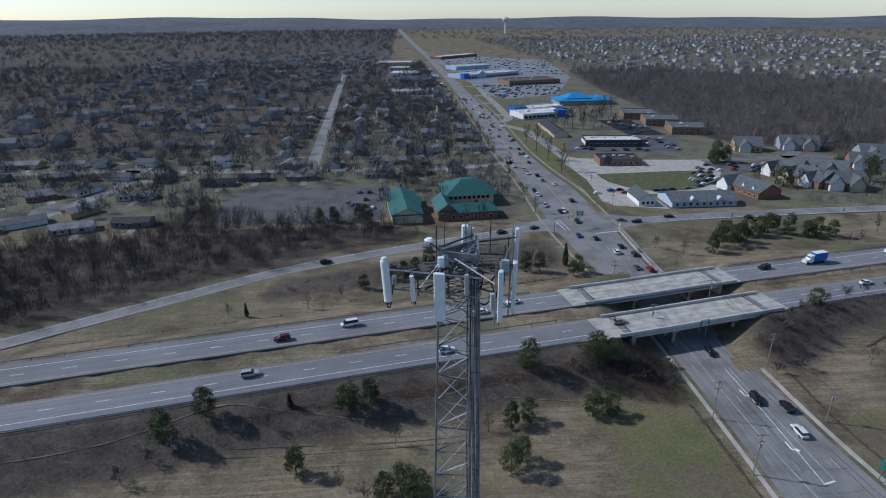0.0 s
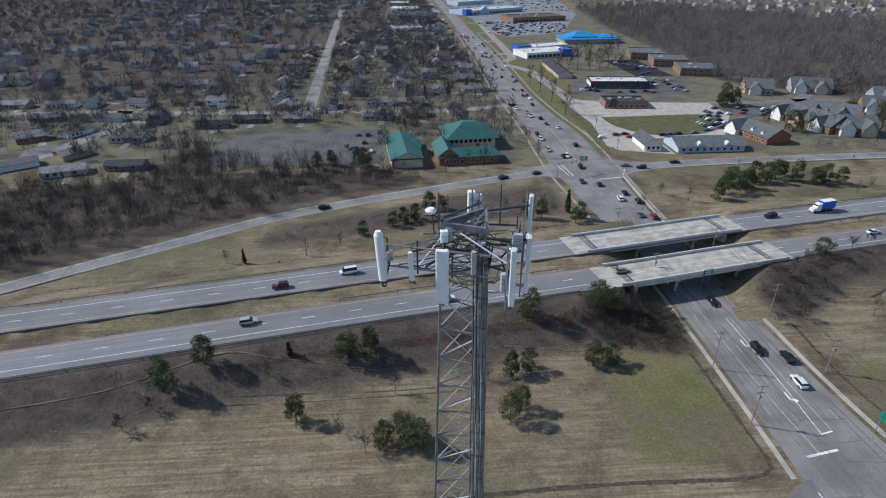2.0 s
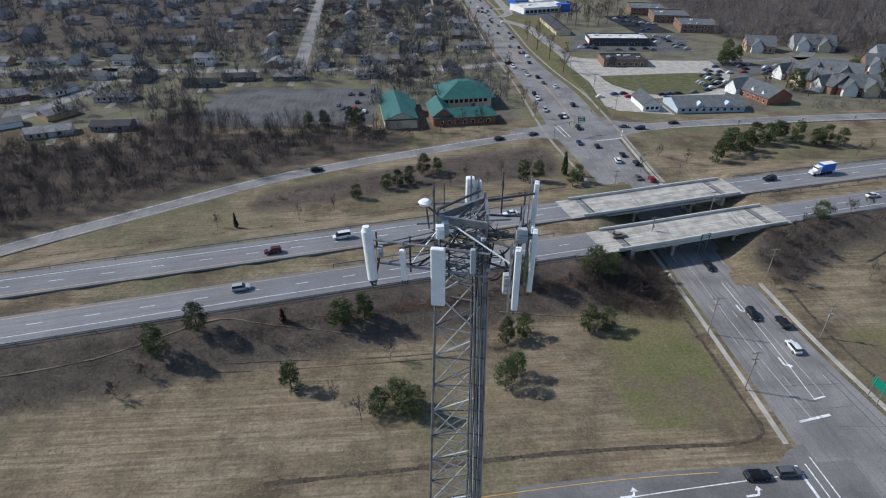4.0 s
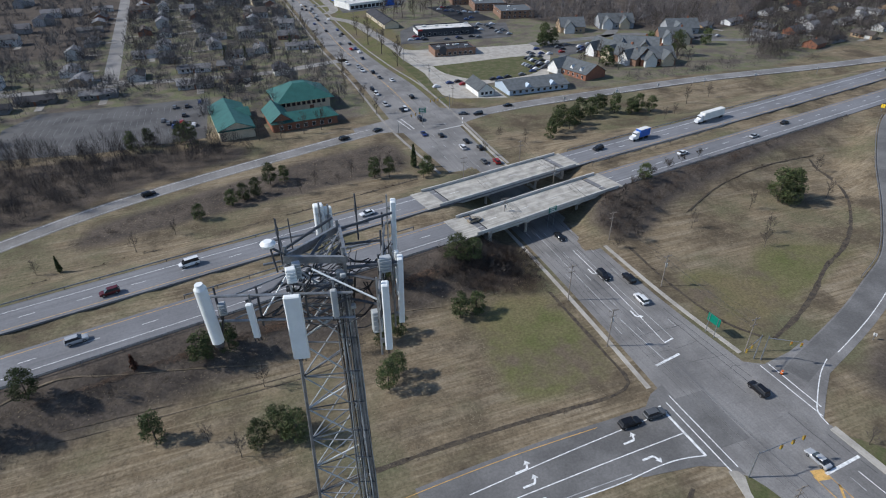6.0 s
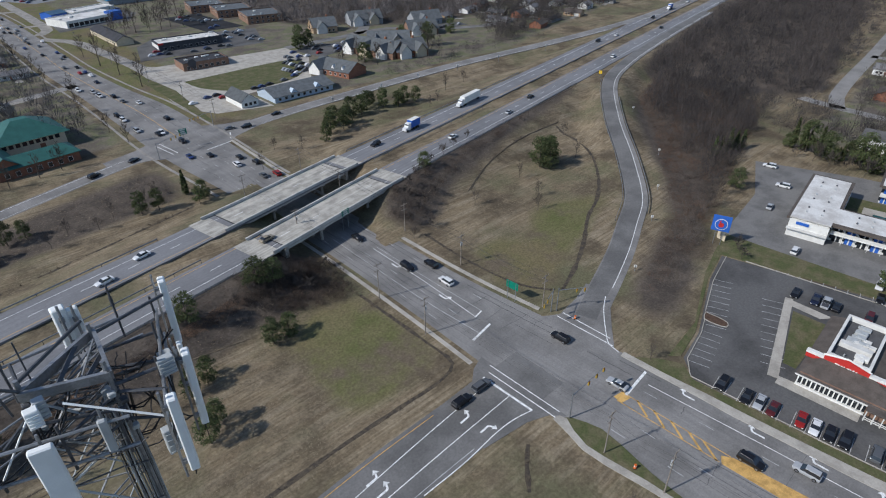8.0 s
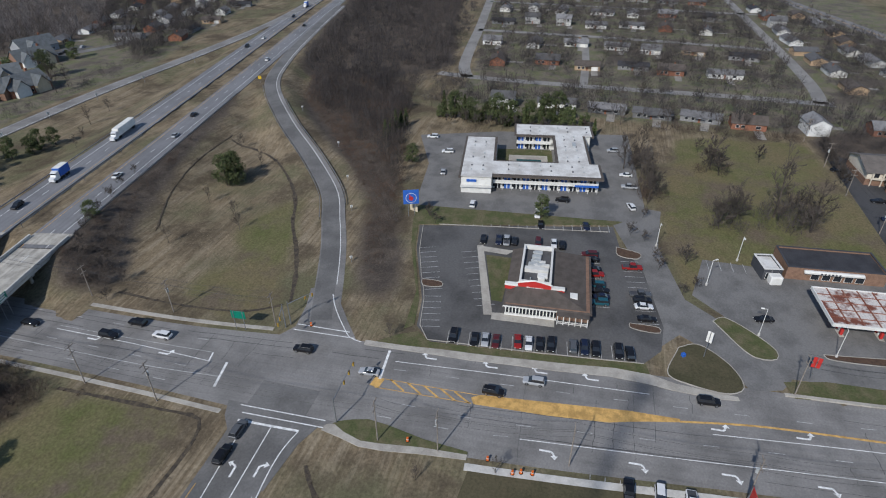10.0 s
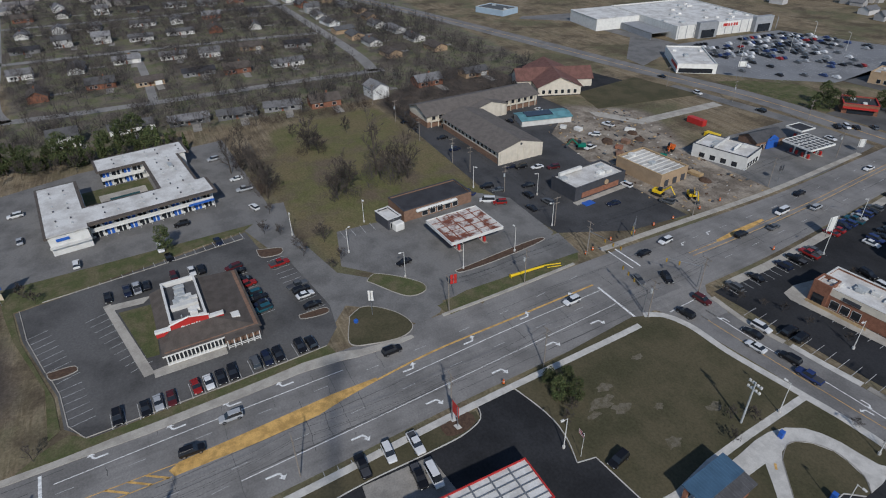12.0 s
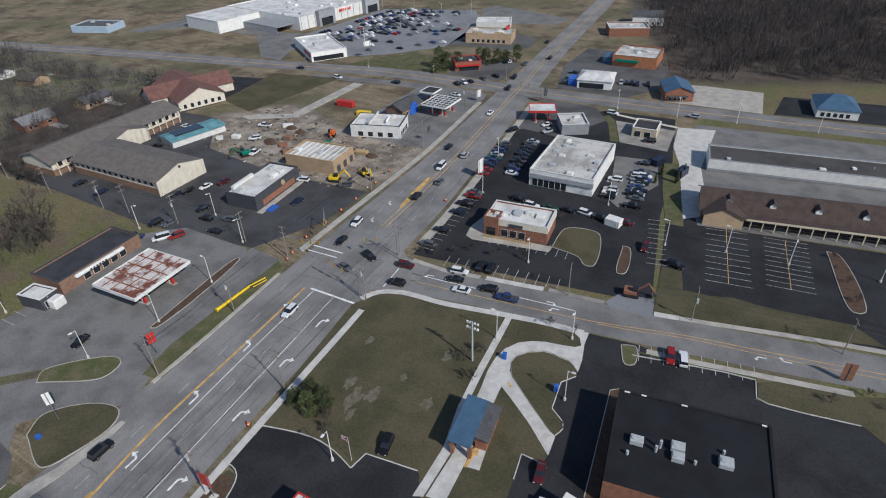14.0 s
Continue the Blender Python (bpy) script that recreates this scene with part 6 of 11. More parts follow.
island("island_bank", [(47.2, -130.4), (39.2, -129), (36.6, -126.2), (34.5, -126.6), (36, -139), (38.4, -143.2), (46.6, -141.6)], "lawn_brown", label="kerbed bed of brown winter grass")
island("island_lane", [(30, -139.6), (28.2, -139.4), (26.3, -127), (27.9, -126.5)], "mulch", label="kerbed lane divider of mulch")
island("island_mall", [(-18.3, -161), (-20.8, -161), (-26.5, -137), (-24.2, -136)], "mulch", label="long kerbed planting island")
island("island_black", [(19.9, -100.6), (17, -101.6), (15.9, -96), (17.6, -95.2)])
slab("island_hall_bed", [(18.3, -86.6), (16.6, -88), (16, -82.4), (13.2, -61.6), (15.4, -61.2)], "mulch", 0.14, label="dark mulch bed along the brick hall", category="island")
kerb("kerb", [(15.4, -61.2), (18.3, -86.6), (16.6, -88), (16.1, -83)], "concrete", straight=True)
slab("bed_south", [(73.8, -28.6), (73.6, -35), (70.6, -35.4), (69.2, -31.5), (70, -28.6)], "mulch", 0.11, label="bed of brown mulch round a price sign", category="bed", smooth=2)
kerb("kerb", SOUTH_EDGE, "concrete_pale")
island("island_gas_divider", [(118.7, -55.5), (121.9, -86), (121.1, -86.5), (117.5, -56)], "mulch", label="long narrow kerbed strip before the forecourt")

# concrete drive-through loop, with its own island of grass left inside
slab("pavement_drive_through", [(39, -48.8), (39, -58), (40.3, -66), (41.5, -75), (42.4, -80), (42.6, -84), (41.9, -87.7), (40.1, -90.9), (37.7, -92.7), (34.9, -93.9), (31.2, -94.6), (28.6, -95.3), (27.5, -96.4), (28.6, -98.6), (31, -100.2), (27.3, -101.2), (27, -97), (25.9, -92), (25.6, -88.4), (27, -90), (28.3, -90.5), (31.7, -91), (34.1, -90.8), (37.1, -88.9), (38.8, -86.6), (39, -84.4), (38.3, -82.2), (37.1, -80.9), (29.9, -75), (25.3, -71.4), (24, -70.8), (23.7, -66.2), (29.1, -71), (34.8, -75.2), (38, -77.4), (37.5, -72), (37, -66), (36.1, -58), (35.6, -49.6)], "concrete_pale", 0.13, label="pale concrete drive-through lane with an exit spur", category="driveway")
for pts in ([(25.6, -88.4), (28.3, -90.6), (31.7, -91.1), (34.1, -90.9), (37.1, -89), (38.8, -86.6), (39, -84.4), (37.1, -80.8)], [(37.1, -80.8), (29.9, -74.9), (25.2, -71.3)]):
    kerb("kerb", pts, "concrete_worn", w=0.14)
slab("pavement_office_pad", [(36, -61.6), (34, -62.2), (33.2, -57.6), (35.8, -57.2)], "concrete_pale", 0.12, label="pale concrete pad beside the office", category="pavement")
painted("lane_arrow_yellow", [(35.8, -57, 35.6, -61, 0.6), (35.0, -60, 35.6, -62.2, 0.4), (36.4, -60, 35.6, -62.2, 0.4), (37.2, -79, 36.2, -78, 0.45)], "paint_yellow", 0.145, lot_s)

# stall lines
stalls("stall_lines", (155.2, 46), (163, -7), 4.6, 19, lot_r)
stalls("stall_lines", (100.9, 29.5), (105.6, -13.8), 5.2, 17, lot_r)
stalls("stall_lines", (140.5, 48), (120.8, 40.6), 4.9, 8, lot_r)
stalls("stall_lines", (118, 39.9), (106, 37.2), 4.6, 5, lot_r)
stalls("stall_lines", (119, 21.2), (143, 30.6), 5.0, 9, lot_r)
stalls("stall_lines", (120.8, -19.5), (148.2, -15.2), 5.0, 11, lot_r)
stalls("stall_lines", (149, 1), (124, -2.9), 4.8, 10, lot_r)
stalls("stall_lines", (154, -34), (154.6, -47), -5.0, 4, lot_g)
stalls("stall_lines", (66, -124), (42, -126.5), 5.2, 9, lot_b)
stalls("stall_lines", (70, -113.8), (40, -117.6), -5.0, 11, lot_b)
stalls("stall_lines", (80.6, -114), (82.4, -150), -5.2, 13, lot_b)
stalls("stall_lines", (17.6, -135.5), (22.4, -158), 5.0, 9, lot_c)
for x0, y0, x1, y1 in ((6.8, -163, 2.4, -134.5), (-8.4, -162, -11.2, -139), (-38, -166, -41, -140), (-55, -168, -58, -143)):
    stalls("stall_lines", (x0, y0), (x1, y1), 5.4, 10, lot_c)
    stalls("stall_lines", (x0, y0), (x1, y1), -5.4, 10, lot_c)
    painted("stall_spine", [(x0, y0, x1, y1, 0.14)], "paint_yellow", 0.08, lot_c)
stalls("stall_lines", (15.4, -97.6), (-7, -102.2), 5.0, 9, lot_k)
stalls("stall_lines", (54, -51), (43.4, -53.2), 5.0, 4, lot_s)
stalls("stall_lines", (68.2, -26.5), (67.9, -5), -5.2, 8, lot_s)
for y in (272, 288, 304):
    stalls("stall_lines", (-26, y), (-92, y + 1.5), 5.0, 24, lot_c, "paint_worn", 0.06)
    stalls("stall_lines", (-26, y), (-92, y + 1.5), -5.0, 24, lot_c, "paint_worn", 0.06)
for k in range(7):
    stalls("stall_lines", (246 - 9.5 * k, -275), (236 - 9.5 * k, -392), 5.0, 40, lot_h)

# ---- markings on the main road ----
def shifted(y0, y1, u, step=4.0):
    """A line along the main road, u from its western kerb (0) to its eastern kerb (1)."""
    y = np.arange(y0, y1, step)
    return np.column_stack([art_w(y) * (1 - u) + art_e(y) * u, y, np.zeros(len(y))])


def x_line(pts, width, mat, z=0.036, name="lane_line"):
    ln = spline([(x, y, 0) for x, y in pts], 4)
    return strip(name, ln, width / 2, -width / 2, mat, 0.02, z, parent=road)


def x_dash(pts, mat="paint_faded", dash=3.0, gap=9.0, z=0.04):
    ln = spline([(x, y, 0) for x, y in pts], 4)
    return dashes("lane_dashes", ln, 0, dash, gap, 0.13, mat, z, road)


# south of the crossing
x_line([(92.7, 39.4), (94.6, 13.7), (96.4, -16.3)], 0.16, "paint_white")
x_dash([(90.2, 39), (91.6, 14), (93.6, -16), (97.5, -60), (101.5, -84)])
x_line([(77.9, 8.8), (80.7, -20.9), (82.8, -40.8), (84.4, -57), (87.2, -84.5)], 0.16, "paint_white")
x_dash([(80.8, 34), (80.8, 16.1), (82.8, -5.1), (86.3, -36.7), (90.6, -84)])
x_dash([(76.6, 38), (77.2, 16), (78.4, 9)])
x_line([(90.2, -22), (92.6, -36), (94.4, -60), (96.2, -84.5)], 0.5, "paint_yellow")
x_line([(88.4, -28), (91.4, -57), (93.4, -84.5)], 0.16, "paint_white")
# the yellow flush median: a solid tapering tongue and a hatched head
slab("paint_median", [(84.5, 19.5), (86.2, 20.4), (87.4, 18.5), (89.3, 0), (90.6, -12), (90.9, -22), (90.0, -22), (88.2, -14), (86.4, -8), (85.2, 4)], "paint_yellow", 0.04, 0.03, "solid yellow painted median", "marking")
painted("hatch_bars", [(84.2, 41.5, 86.8, 41.0, 2.2)] + [(84.5, y - 2.2, 87.0, y + 1.6, 0.45) for y in (37, 33.2, 29.4, 25.6, 22.6)] + [(84.0, 41.5, 84.6, 20, 0.2), (86.8, 41, 87.2, 19, 0.2)], "paint_yellow", 0.042, road)
painted("stop_bars", [(86.6, 41.0, 95.8, 41.8, 0.6), (80.4, -85.2, 94.6, -85.0, 0.6), (75.6, 75.2, 83.0, 76.6, 0.6), (82.2, 80.9, 85.2, 81.6, 0.4), (69.0, 51.8, 68.6, 65.2, 0.55), (97.2, -101.5, 107, -101, 0.5), (97.2, -99, 107, -98.5, 0.35), (80.5, 231, 91.5, 233, 0.5), (93, 236, 96, 243, 0.4)], "paint_white", 0.066, road)
painted("crosswalk_lines", [(72.4, 66.8, 72.8, 47.7, 0.25), (70.6, 65.4, 71.0, 47.2, 0.25), (97.3, 67.2, 97.8, 51.4, 0.25), (99.4, 67.0, 99.6, 53.4, 0.25), (78.5, -94.0, 79.8, -107.0, 0.25), (68.5, 236, 66.5, 250, 0.3), (70.5, 236, 68.5, 251, 0.3)], "paint_white", 0.068, road)
x_line([(69.3, 63.4), (45, 61.6), (24.2, 59.6)], 0.2, "paint_white", 0.072)
x_line([(69.1, 57.7), (50, 57), (31.3, 56.1)], 0.2, "paint_white", 0.072)
# north of the crossing, under the bridges and beyond
x_line([(83.4, 124), (83.2, 100), (82.4, 81)], 0.16, "paint_white")
x_line([(77.8, 136.5), (77.6, 95), (78.6, 76)], 0.14, "paint_faded")
x_line([(84.6, 124), (84.8, 100), (85.2, 82)], 0.12, "paint_faded")
x_dash([(80.4, 160), (80.2, 120), (79.6, 78)])
x_dash([(88.6, 160), (88.6, 120), (88.8, 74)])
x_dash([(75.2, 150), (75.2, 120), (74.6, 78)])
for f in (0.22, 0.42, 0.6, 0.8):
    ln = shifted(176, 720, f)
    dashes("lane_dashes", ln, 0, 3.0, 9.0, 0.14, "paint_faded", 0.04, road)
ln = shifted(255, 720, 0.5)
strip("lane_line_yellow", ln, 0.12, -0.12, "paint_yellow", 0.02, 0.036, parent=road)
for f in (0.25, 0.75):
    dashes("lane_dashes", shifted(-450, -115, f), 0, 3.0, 9.0, 0.13, "paint_faded", 0.04, road)
strip("lane_line_yellow", shifted(-450, -116, 0.5), 0.9, 0.7, "paint_yellow", 0.02, 0.036, parent=road)
strip("lane_line_yellow", shifted(-450, -116, 0.5), -0.7, -0.9, "paint_yellow", 0.02, 0.036, parent=road)
slab("paint_median_south", [(96.2, -130), (97.2, -130), (98.8, -140), (99.6, -152), (98.6, -152), (96.6, -140)], "paint_yellow", 0.038, 0.03, "solid yellow painted median", "marking")
for pts, u in (([(74, -99.6), (59, -101.2), (43.3, -103.2), (26.7, -105.7), (8.9, -110.1), (-12, -113.6), (-60, -122.4), (-120, -134)], 0.16), ([(26.7, -105.1), (17, -107), (8.9, -109.2), (-12, -112.2), (-60, -120.8), (-120, -132)], 0.14)):
    q = spline(pts, 3.0)
    strip("lane_line_yellow", np.column_stack([q, np.zeros(len(q))]), u / 2, -u / 2, "paint_yellow", 0.02, 0.05, parent=side)
q = spline([(75, -102.3), (59, -104), (44.7, -106), (32.8, -107.2)], 3.0)
strip("lane_line", np.column_stack([q, np.zeros(len(q))]), 0.1, -0.1, "paint_white", 0.02, 0.05, parent=side)
strip("lane_line_yellow", CROSS, 0.2, -0.2, "paint_yellow", 0.02, 0.05, parent=cross)


def crack_seals():
    """Dark wavering lines of sealant along and across the old asphalt."""
    r = np.random.default_rng(61)
    verts, faces = [], []

    def lay(line, w):
        line = np.asarray(line, float)
        d = np.gradient(line, axis=0)
        d /= np.linalg.norm(d, axis=1)[:, None] + 1e-9
        n = np.stack([-d[:, 1], d[:, 0]], 1) * w / 2
        b = len(verts)
        for p, q in zip(line, n):
            verts.append((*(p + q), 0.034))
            verts.append((*(p - q), 0.034))
        for k in range(len(line) - 1):
            faces.append((b + 2 * k, b + 2 * k + 1, b + 2 * k + 3, b + 2 * k + 2))
    for k in range(46):
        y0 = r.uniform(-240, 330)
        y = np.arange(y0, y0 + r.uniform(15, 60), 1.5)
        u = r.choice([0.1, 0.22, 0.34, 0.45, 0.56, 0.68, 0.8, 0.9]) + r.normal(0, 0.012)
        x = art_w(y) * (1 - u) + art_e(y) * u + np.cumsum(r.normal(0, 0.05, len(y)))
        lay(np.column_stack([x, y]), r.uniform(0.08, 0.16))
    for k in range(60):
        y0 = r.uniform(-230, 330)
        u = np.linspace(*sorted(r.uniform(0.04, 0.96, 2)), 12)
        y = y0 + np.cumsum(r.normal(0, 0.12, 12))
        lay(np.column_stack([art_w(y) * (1 - u) + art_e(y) * u, y]), r.uniform(0.06, 0.12))
    tagged(new("crack_seals", mesh_np("crack_seals", verts, faces, "seal")), "dark sealed cracks in the worn asphalt", "cracks", "", "stuff")


crack_seals()


def arrow_mesh(turn):
    """A painted lane arrow that points along +x, with a turning head; turn: 1 left, -1 right."""
    bm = bmesh.new()

    def poly(pts):
        bm.faces.new([bm.verts.new((x, y * turn, 0)) for x, y in (pts if turn > 0 else pts[::-1])])
    poly([(-1.6, -0.18), (0.3, -0.18), (0.6, 0.1), (0.35, 0.32), (0.15, 0.16), (-1.6, 0.16)])
    poly([(0.6, 0.1), (0.9, 0.75), (0.55, 0.8), (0.35, 0.32)])
    poly([(0.15, 0.75), (1.3, 0.65), (0.8, 1.45)])
    me = bpy.data.meshes.new("lane_arrow")
    bm.to_mesh(me)
    bm.free()
    me.materials.append(MATS["paint_white"])
    return me


ARROW = {1: arrow_mesh(1), -1: arrow_mesh(-1)}
for x, y, head, turn in ((95.5, 32.4, 93, -1), (96.1, 18.4, 93, -1), (97.1, 7.4, 93, -1), (97.7, -3.7, 93, -1), (89.8, -29.8, -88, 1), (91.6, -45.7, -86, 1), (93.2, -62, -86, 1), (94.6, -76, -86, 1), (76.3, 2.8, -88, -1), (77.5, -13.8, -88, -1), (79.2, -30.4, -86, -1), (80.6, -46.8, -86, -1), (82.6, -62, -86, -1), (84, -76, -86, -1), (82.0, 92, -92, 1), (82.2, 112, -92, 1), (58.1, 59.6, 3, 1), (35.7, 60.9, 3, 1), (35.7, 57.7, 3, 1), (59.2, 55.2, 3, -1), (36, 54.4, 3, -1), (37.4, -105.6, 10, 1), (38.4, -107.6, -170, -1), (70.6, -103.6, 8, 1), (-6.8, -110.4, 10, 1), (-11.6, -111.4, 10, -1), (100.5, -120, 95, 1), (101.5, -131, 95, 1)):
    a = new("lane_arrow", ARROW[turn])
    a.parent = road
    a.matrix_basis = Matrix.Translation((x, y, 0.074)) @ Matrix.Rotation(radians(head), 4, "Z") @ Matrix.Scale(0.85 if y < -100 else 1.25, 4)

# stall lines of the far hypermarket car park
for k in range(7):
    x = 254 - k * 11.0
    stalls("stall_lines", (x, -300 - 1.0 * k), (x - 3, -366 + 2.0 * k), 5.0, 22, lot_h, "paint_faded", 0.05)
    stalls("stall_lines", (x, -300 - 1.0 * k), (x - 3, -366 + 2.0 * k), -5.0, 22, lot_h, "paint_faded", 0.05)
# worn pale places on the corner lawn
wr = np.random.default_rng(12)
for x, y, q in ((63, -60, 2.6), (66, -63.5, 1.6), (60, -63, 1.8), (61, -57, 1.2), (52, -80, 1.5), (70, -76, 1.3), (57, -70, 1.1), (49, -66, 1.6)):
    ring_ = [(x + q * wr.uniform(0.4, 1.0) * math.cos(a), y + q * 1.6 * wr.uniform(0.4, 1.0) * math.sin(a)) for a in np.linspace(0, 6.28, 14)[:-1]]
    slab("ground_worn_patch", ring_, "dry_soil", 0.106, 0.1, "pale worn patch in a brown lawn", "lawn")


# ---- the buildings ----
def row_windows(side, x0, x1, n, z0, w, h):
    """Evenly spaced windows along one side."""
    return [(side, x0 + (x1 - x0) * (i + 0.5) / n - w / 2, z0, w, h) for i in range(n)]


def restaurant():
    p0, p1, dp = (115.4, 18.6), (116.6, -3.2), 26.5
    ln = span(p0, p1)
    b = root("restaurant", site(p0, p1), "low brown-roofed restaurant with red gabled sign wall and white trim", "restaurant")
    part("wall", box(0.6, 0.6, -0.2, ln - 0.6, dp - 0.6, 3.3), "brick_brown", b)
    # a broad low-pitched shingle roof that leaves an open well of machines in the middle
    bm = bmesh.new()
    x0, x1, y0, y1 = 3.3, 11.3, 6.8, 24.4
    lo = [bm.verts.new(c) for c in ((0, 0, 3.0), (ln, 0, 3.0), (ln, dp, 3.0), (0, dp, 3.0))]
    hi = [bm.verts.new(c) for c in ((x0, y0, 5.2), (x1, y0, 5.2), (x1, y1, 5.2), (x0, y1, 5.2))]
    lo2 = [bm.verts.new((v.co.x, v.co.y, 2.7)) for v in lo]
    for i in range(4):
        j = (i + 1) % 4
        bm.faces.new((lo[i], lo[j], hi[j], hi[i]))
        bm.faces.new((lo2[i], lo2[j], lo[j], lo[i]))
    bm.faces.new(list(reversed(lo2)))
    part("roof", bm, "roof_brown", b, "brown shingle roof")
    part("well_parapet", ring(x0 - 0.1, y0 - 0.1, x1 + 0.1, y1 + 0.1, 0.55, 4.9, 6.4), "wall_white", b)
    part("well_floor", box(x0 + 0.4, y0 + 0.4, 4.7, x1 - 0.4, y1 - 0.4, 5.1), "roof_grey", b)
    vents(b, x0 + 1.6, y0 + 1.6, x1 - 1.6, y1 - 1.6, 5.1, 22, 4, 0.8)
    part("well_bulkhead", box(x0 + 0.9, 12.6, 5.1, x1 - 0.9, 14.0, 6.2), "wall_white", b)
    # red sign wall with a small gable and white coping
    bm = bmesh.new()
    bm_prism(bm, [(x0 - 0.2, 6.0), (x1 + 0.2, 6.0), (x1 + 0.2, 6.5), (x0 - 0.2, 6.5)], 3.4, 5.9)
    f = [bm.verts.new((x, y, z)) for y in (6.0, 6.5) for x, z in ((x0 - 0.2, 5.9), (x1 + 0.2, 5.9), ((x0 + x1) / 2, 6.9))]
    bm.faces.new((f[0], f[1], f[2]))
    bm.faces.new((f[5], f[4], f[3]))
    bm.faces.new((f[1], f[4], f[5], f[2]))
    bm.faces.new((f[3], f[0], f[2], f[5]))
    sg = part("sign_wall", bm, "sign_red", b, "red sign wall with a low gable")
    for s in (-1, 1):
        mid = (x0 + x1) / 2
        part("coping", bar((mid, 6.25, 7.0), (mid + s * (x1 - x0) / 2 + s * 0.4, 6.25, 5.98), 0.24, 4), "wall_white", sg)
    part("side_coping", box(x0 - 3.6, 5.9, 5.0, x0 - 0.2, 6.9, 5.6), "wall_white", b)
    part("side_sign", box(x0 - 3.5, 6.0, 3.9, x0 - 0.2, 6.8, 5.0), "sign_red", b)
    part("side_coping", box(x1 + 0.2, 5.9, 5.0, x1 + 3.6, 6.9, 5.6), "wall_white", b)
    part("side_sign", box(x1 + 0.2, 6.0, 3.9, x1 + 3.5, 6.8, 5.0), "sign_red", b)
    for i, w in enumerate((0.5, 0.35, 0.35, 0.18, 0.5, 0.32, 0.32, 0.32)):
        part("sign_bar", box(x0 + 2.0 + i * 0.55, 5.92, 4.5, x0 + 2.0 + i * 0.55 + w, 6.0, 5.1 + 0.1 * (i % 3 == 0)), "wall_white", sg)
    part("skylight", box(15.2, 4.6, 3.6, 18.2, 6.9, 4.15, 0.05), "wall_white", b)
    # glazed front with white posts, and the porch
    for i in range(15):
        part("window_post", box(0.6 + i * 0.85, -0.05, 0.6, 0.85 + i * 0.85, 0.25, 2.75), "wall_white", b)
    part("window_band", box(0.6, 0.35, 0.7, 13.2, 0.55, 2.6), "glass_dark", b)
    part("sill", box(0.5, -0.1, 0.2, 13.3, 0.5, 0.62), "wall_white", b)
    part("fascia", box(-0.05, -0.12, 2.72, 13.4, 0.0, 3.05), "wall_white", b)
    for i in range(6):
        part("porch_post", bar((13.6 + i * 1.45, -1.3, 0), (13.6 + i * 1.45, -1.3, 2.8), 0.12, 6), "wall_white", b)
    for z in (0.9, 0.45, 2.7):
        part("porch_rail", box(13.5, -1.36, z, 21.0, -1.24, z + 0.14), "wall_white", b)
    part("porch_roof", box(13.3, -1.6, 2.8, 21.2, 0.4, 3.02), "roof_brown", b)
    for i in range(4):
        window(b, "left", ln - 1.2, dp, 4 + i * 5, 0.9, 2.0, 1.4)
    m = site(p0, p1)
    slab("pavement_restaurant_walk", [tuple((m @ Vector(c)).xy) for c in ((-2.6, -2.4, 0), (13, -2.6, 0), (13, 0.4, 0), (-0.6, 0.4, 0), (-2.6, 0.2, 0))], "concrete", 0.14, label="concrete walk before the restaurant", category="pavement")
    slab("pavement_restaurant_path", [(114.2, 23.2), (114.6, 21.0), (146.6, 29.6), (146.1, 31.4)], "concrete", 0.136, label="straight concrete walk between stalls", category="pavement")
    slab("lawn_by_restaurant_wall", [(120.5, 22.3), (120.5, 19.6), (141.6, 19.8), (141.6, 27.8)], "lawn_patch", 0.12, label="small lawn between the walk and the restaurant", category="lawn")
    slab("pavement_restaurant_apron", [(146, 31), (143.5, 30.5), (143, 22), (145.6, 20)], "concrete", 0.13, label="concrete walk behind the restaurant", category="pavement")


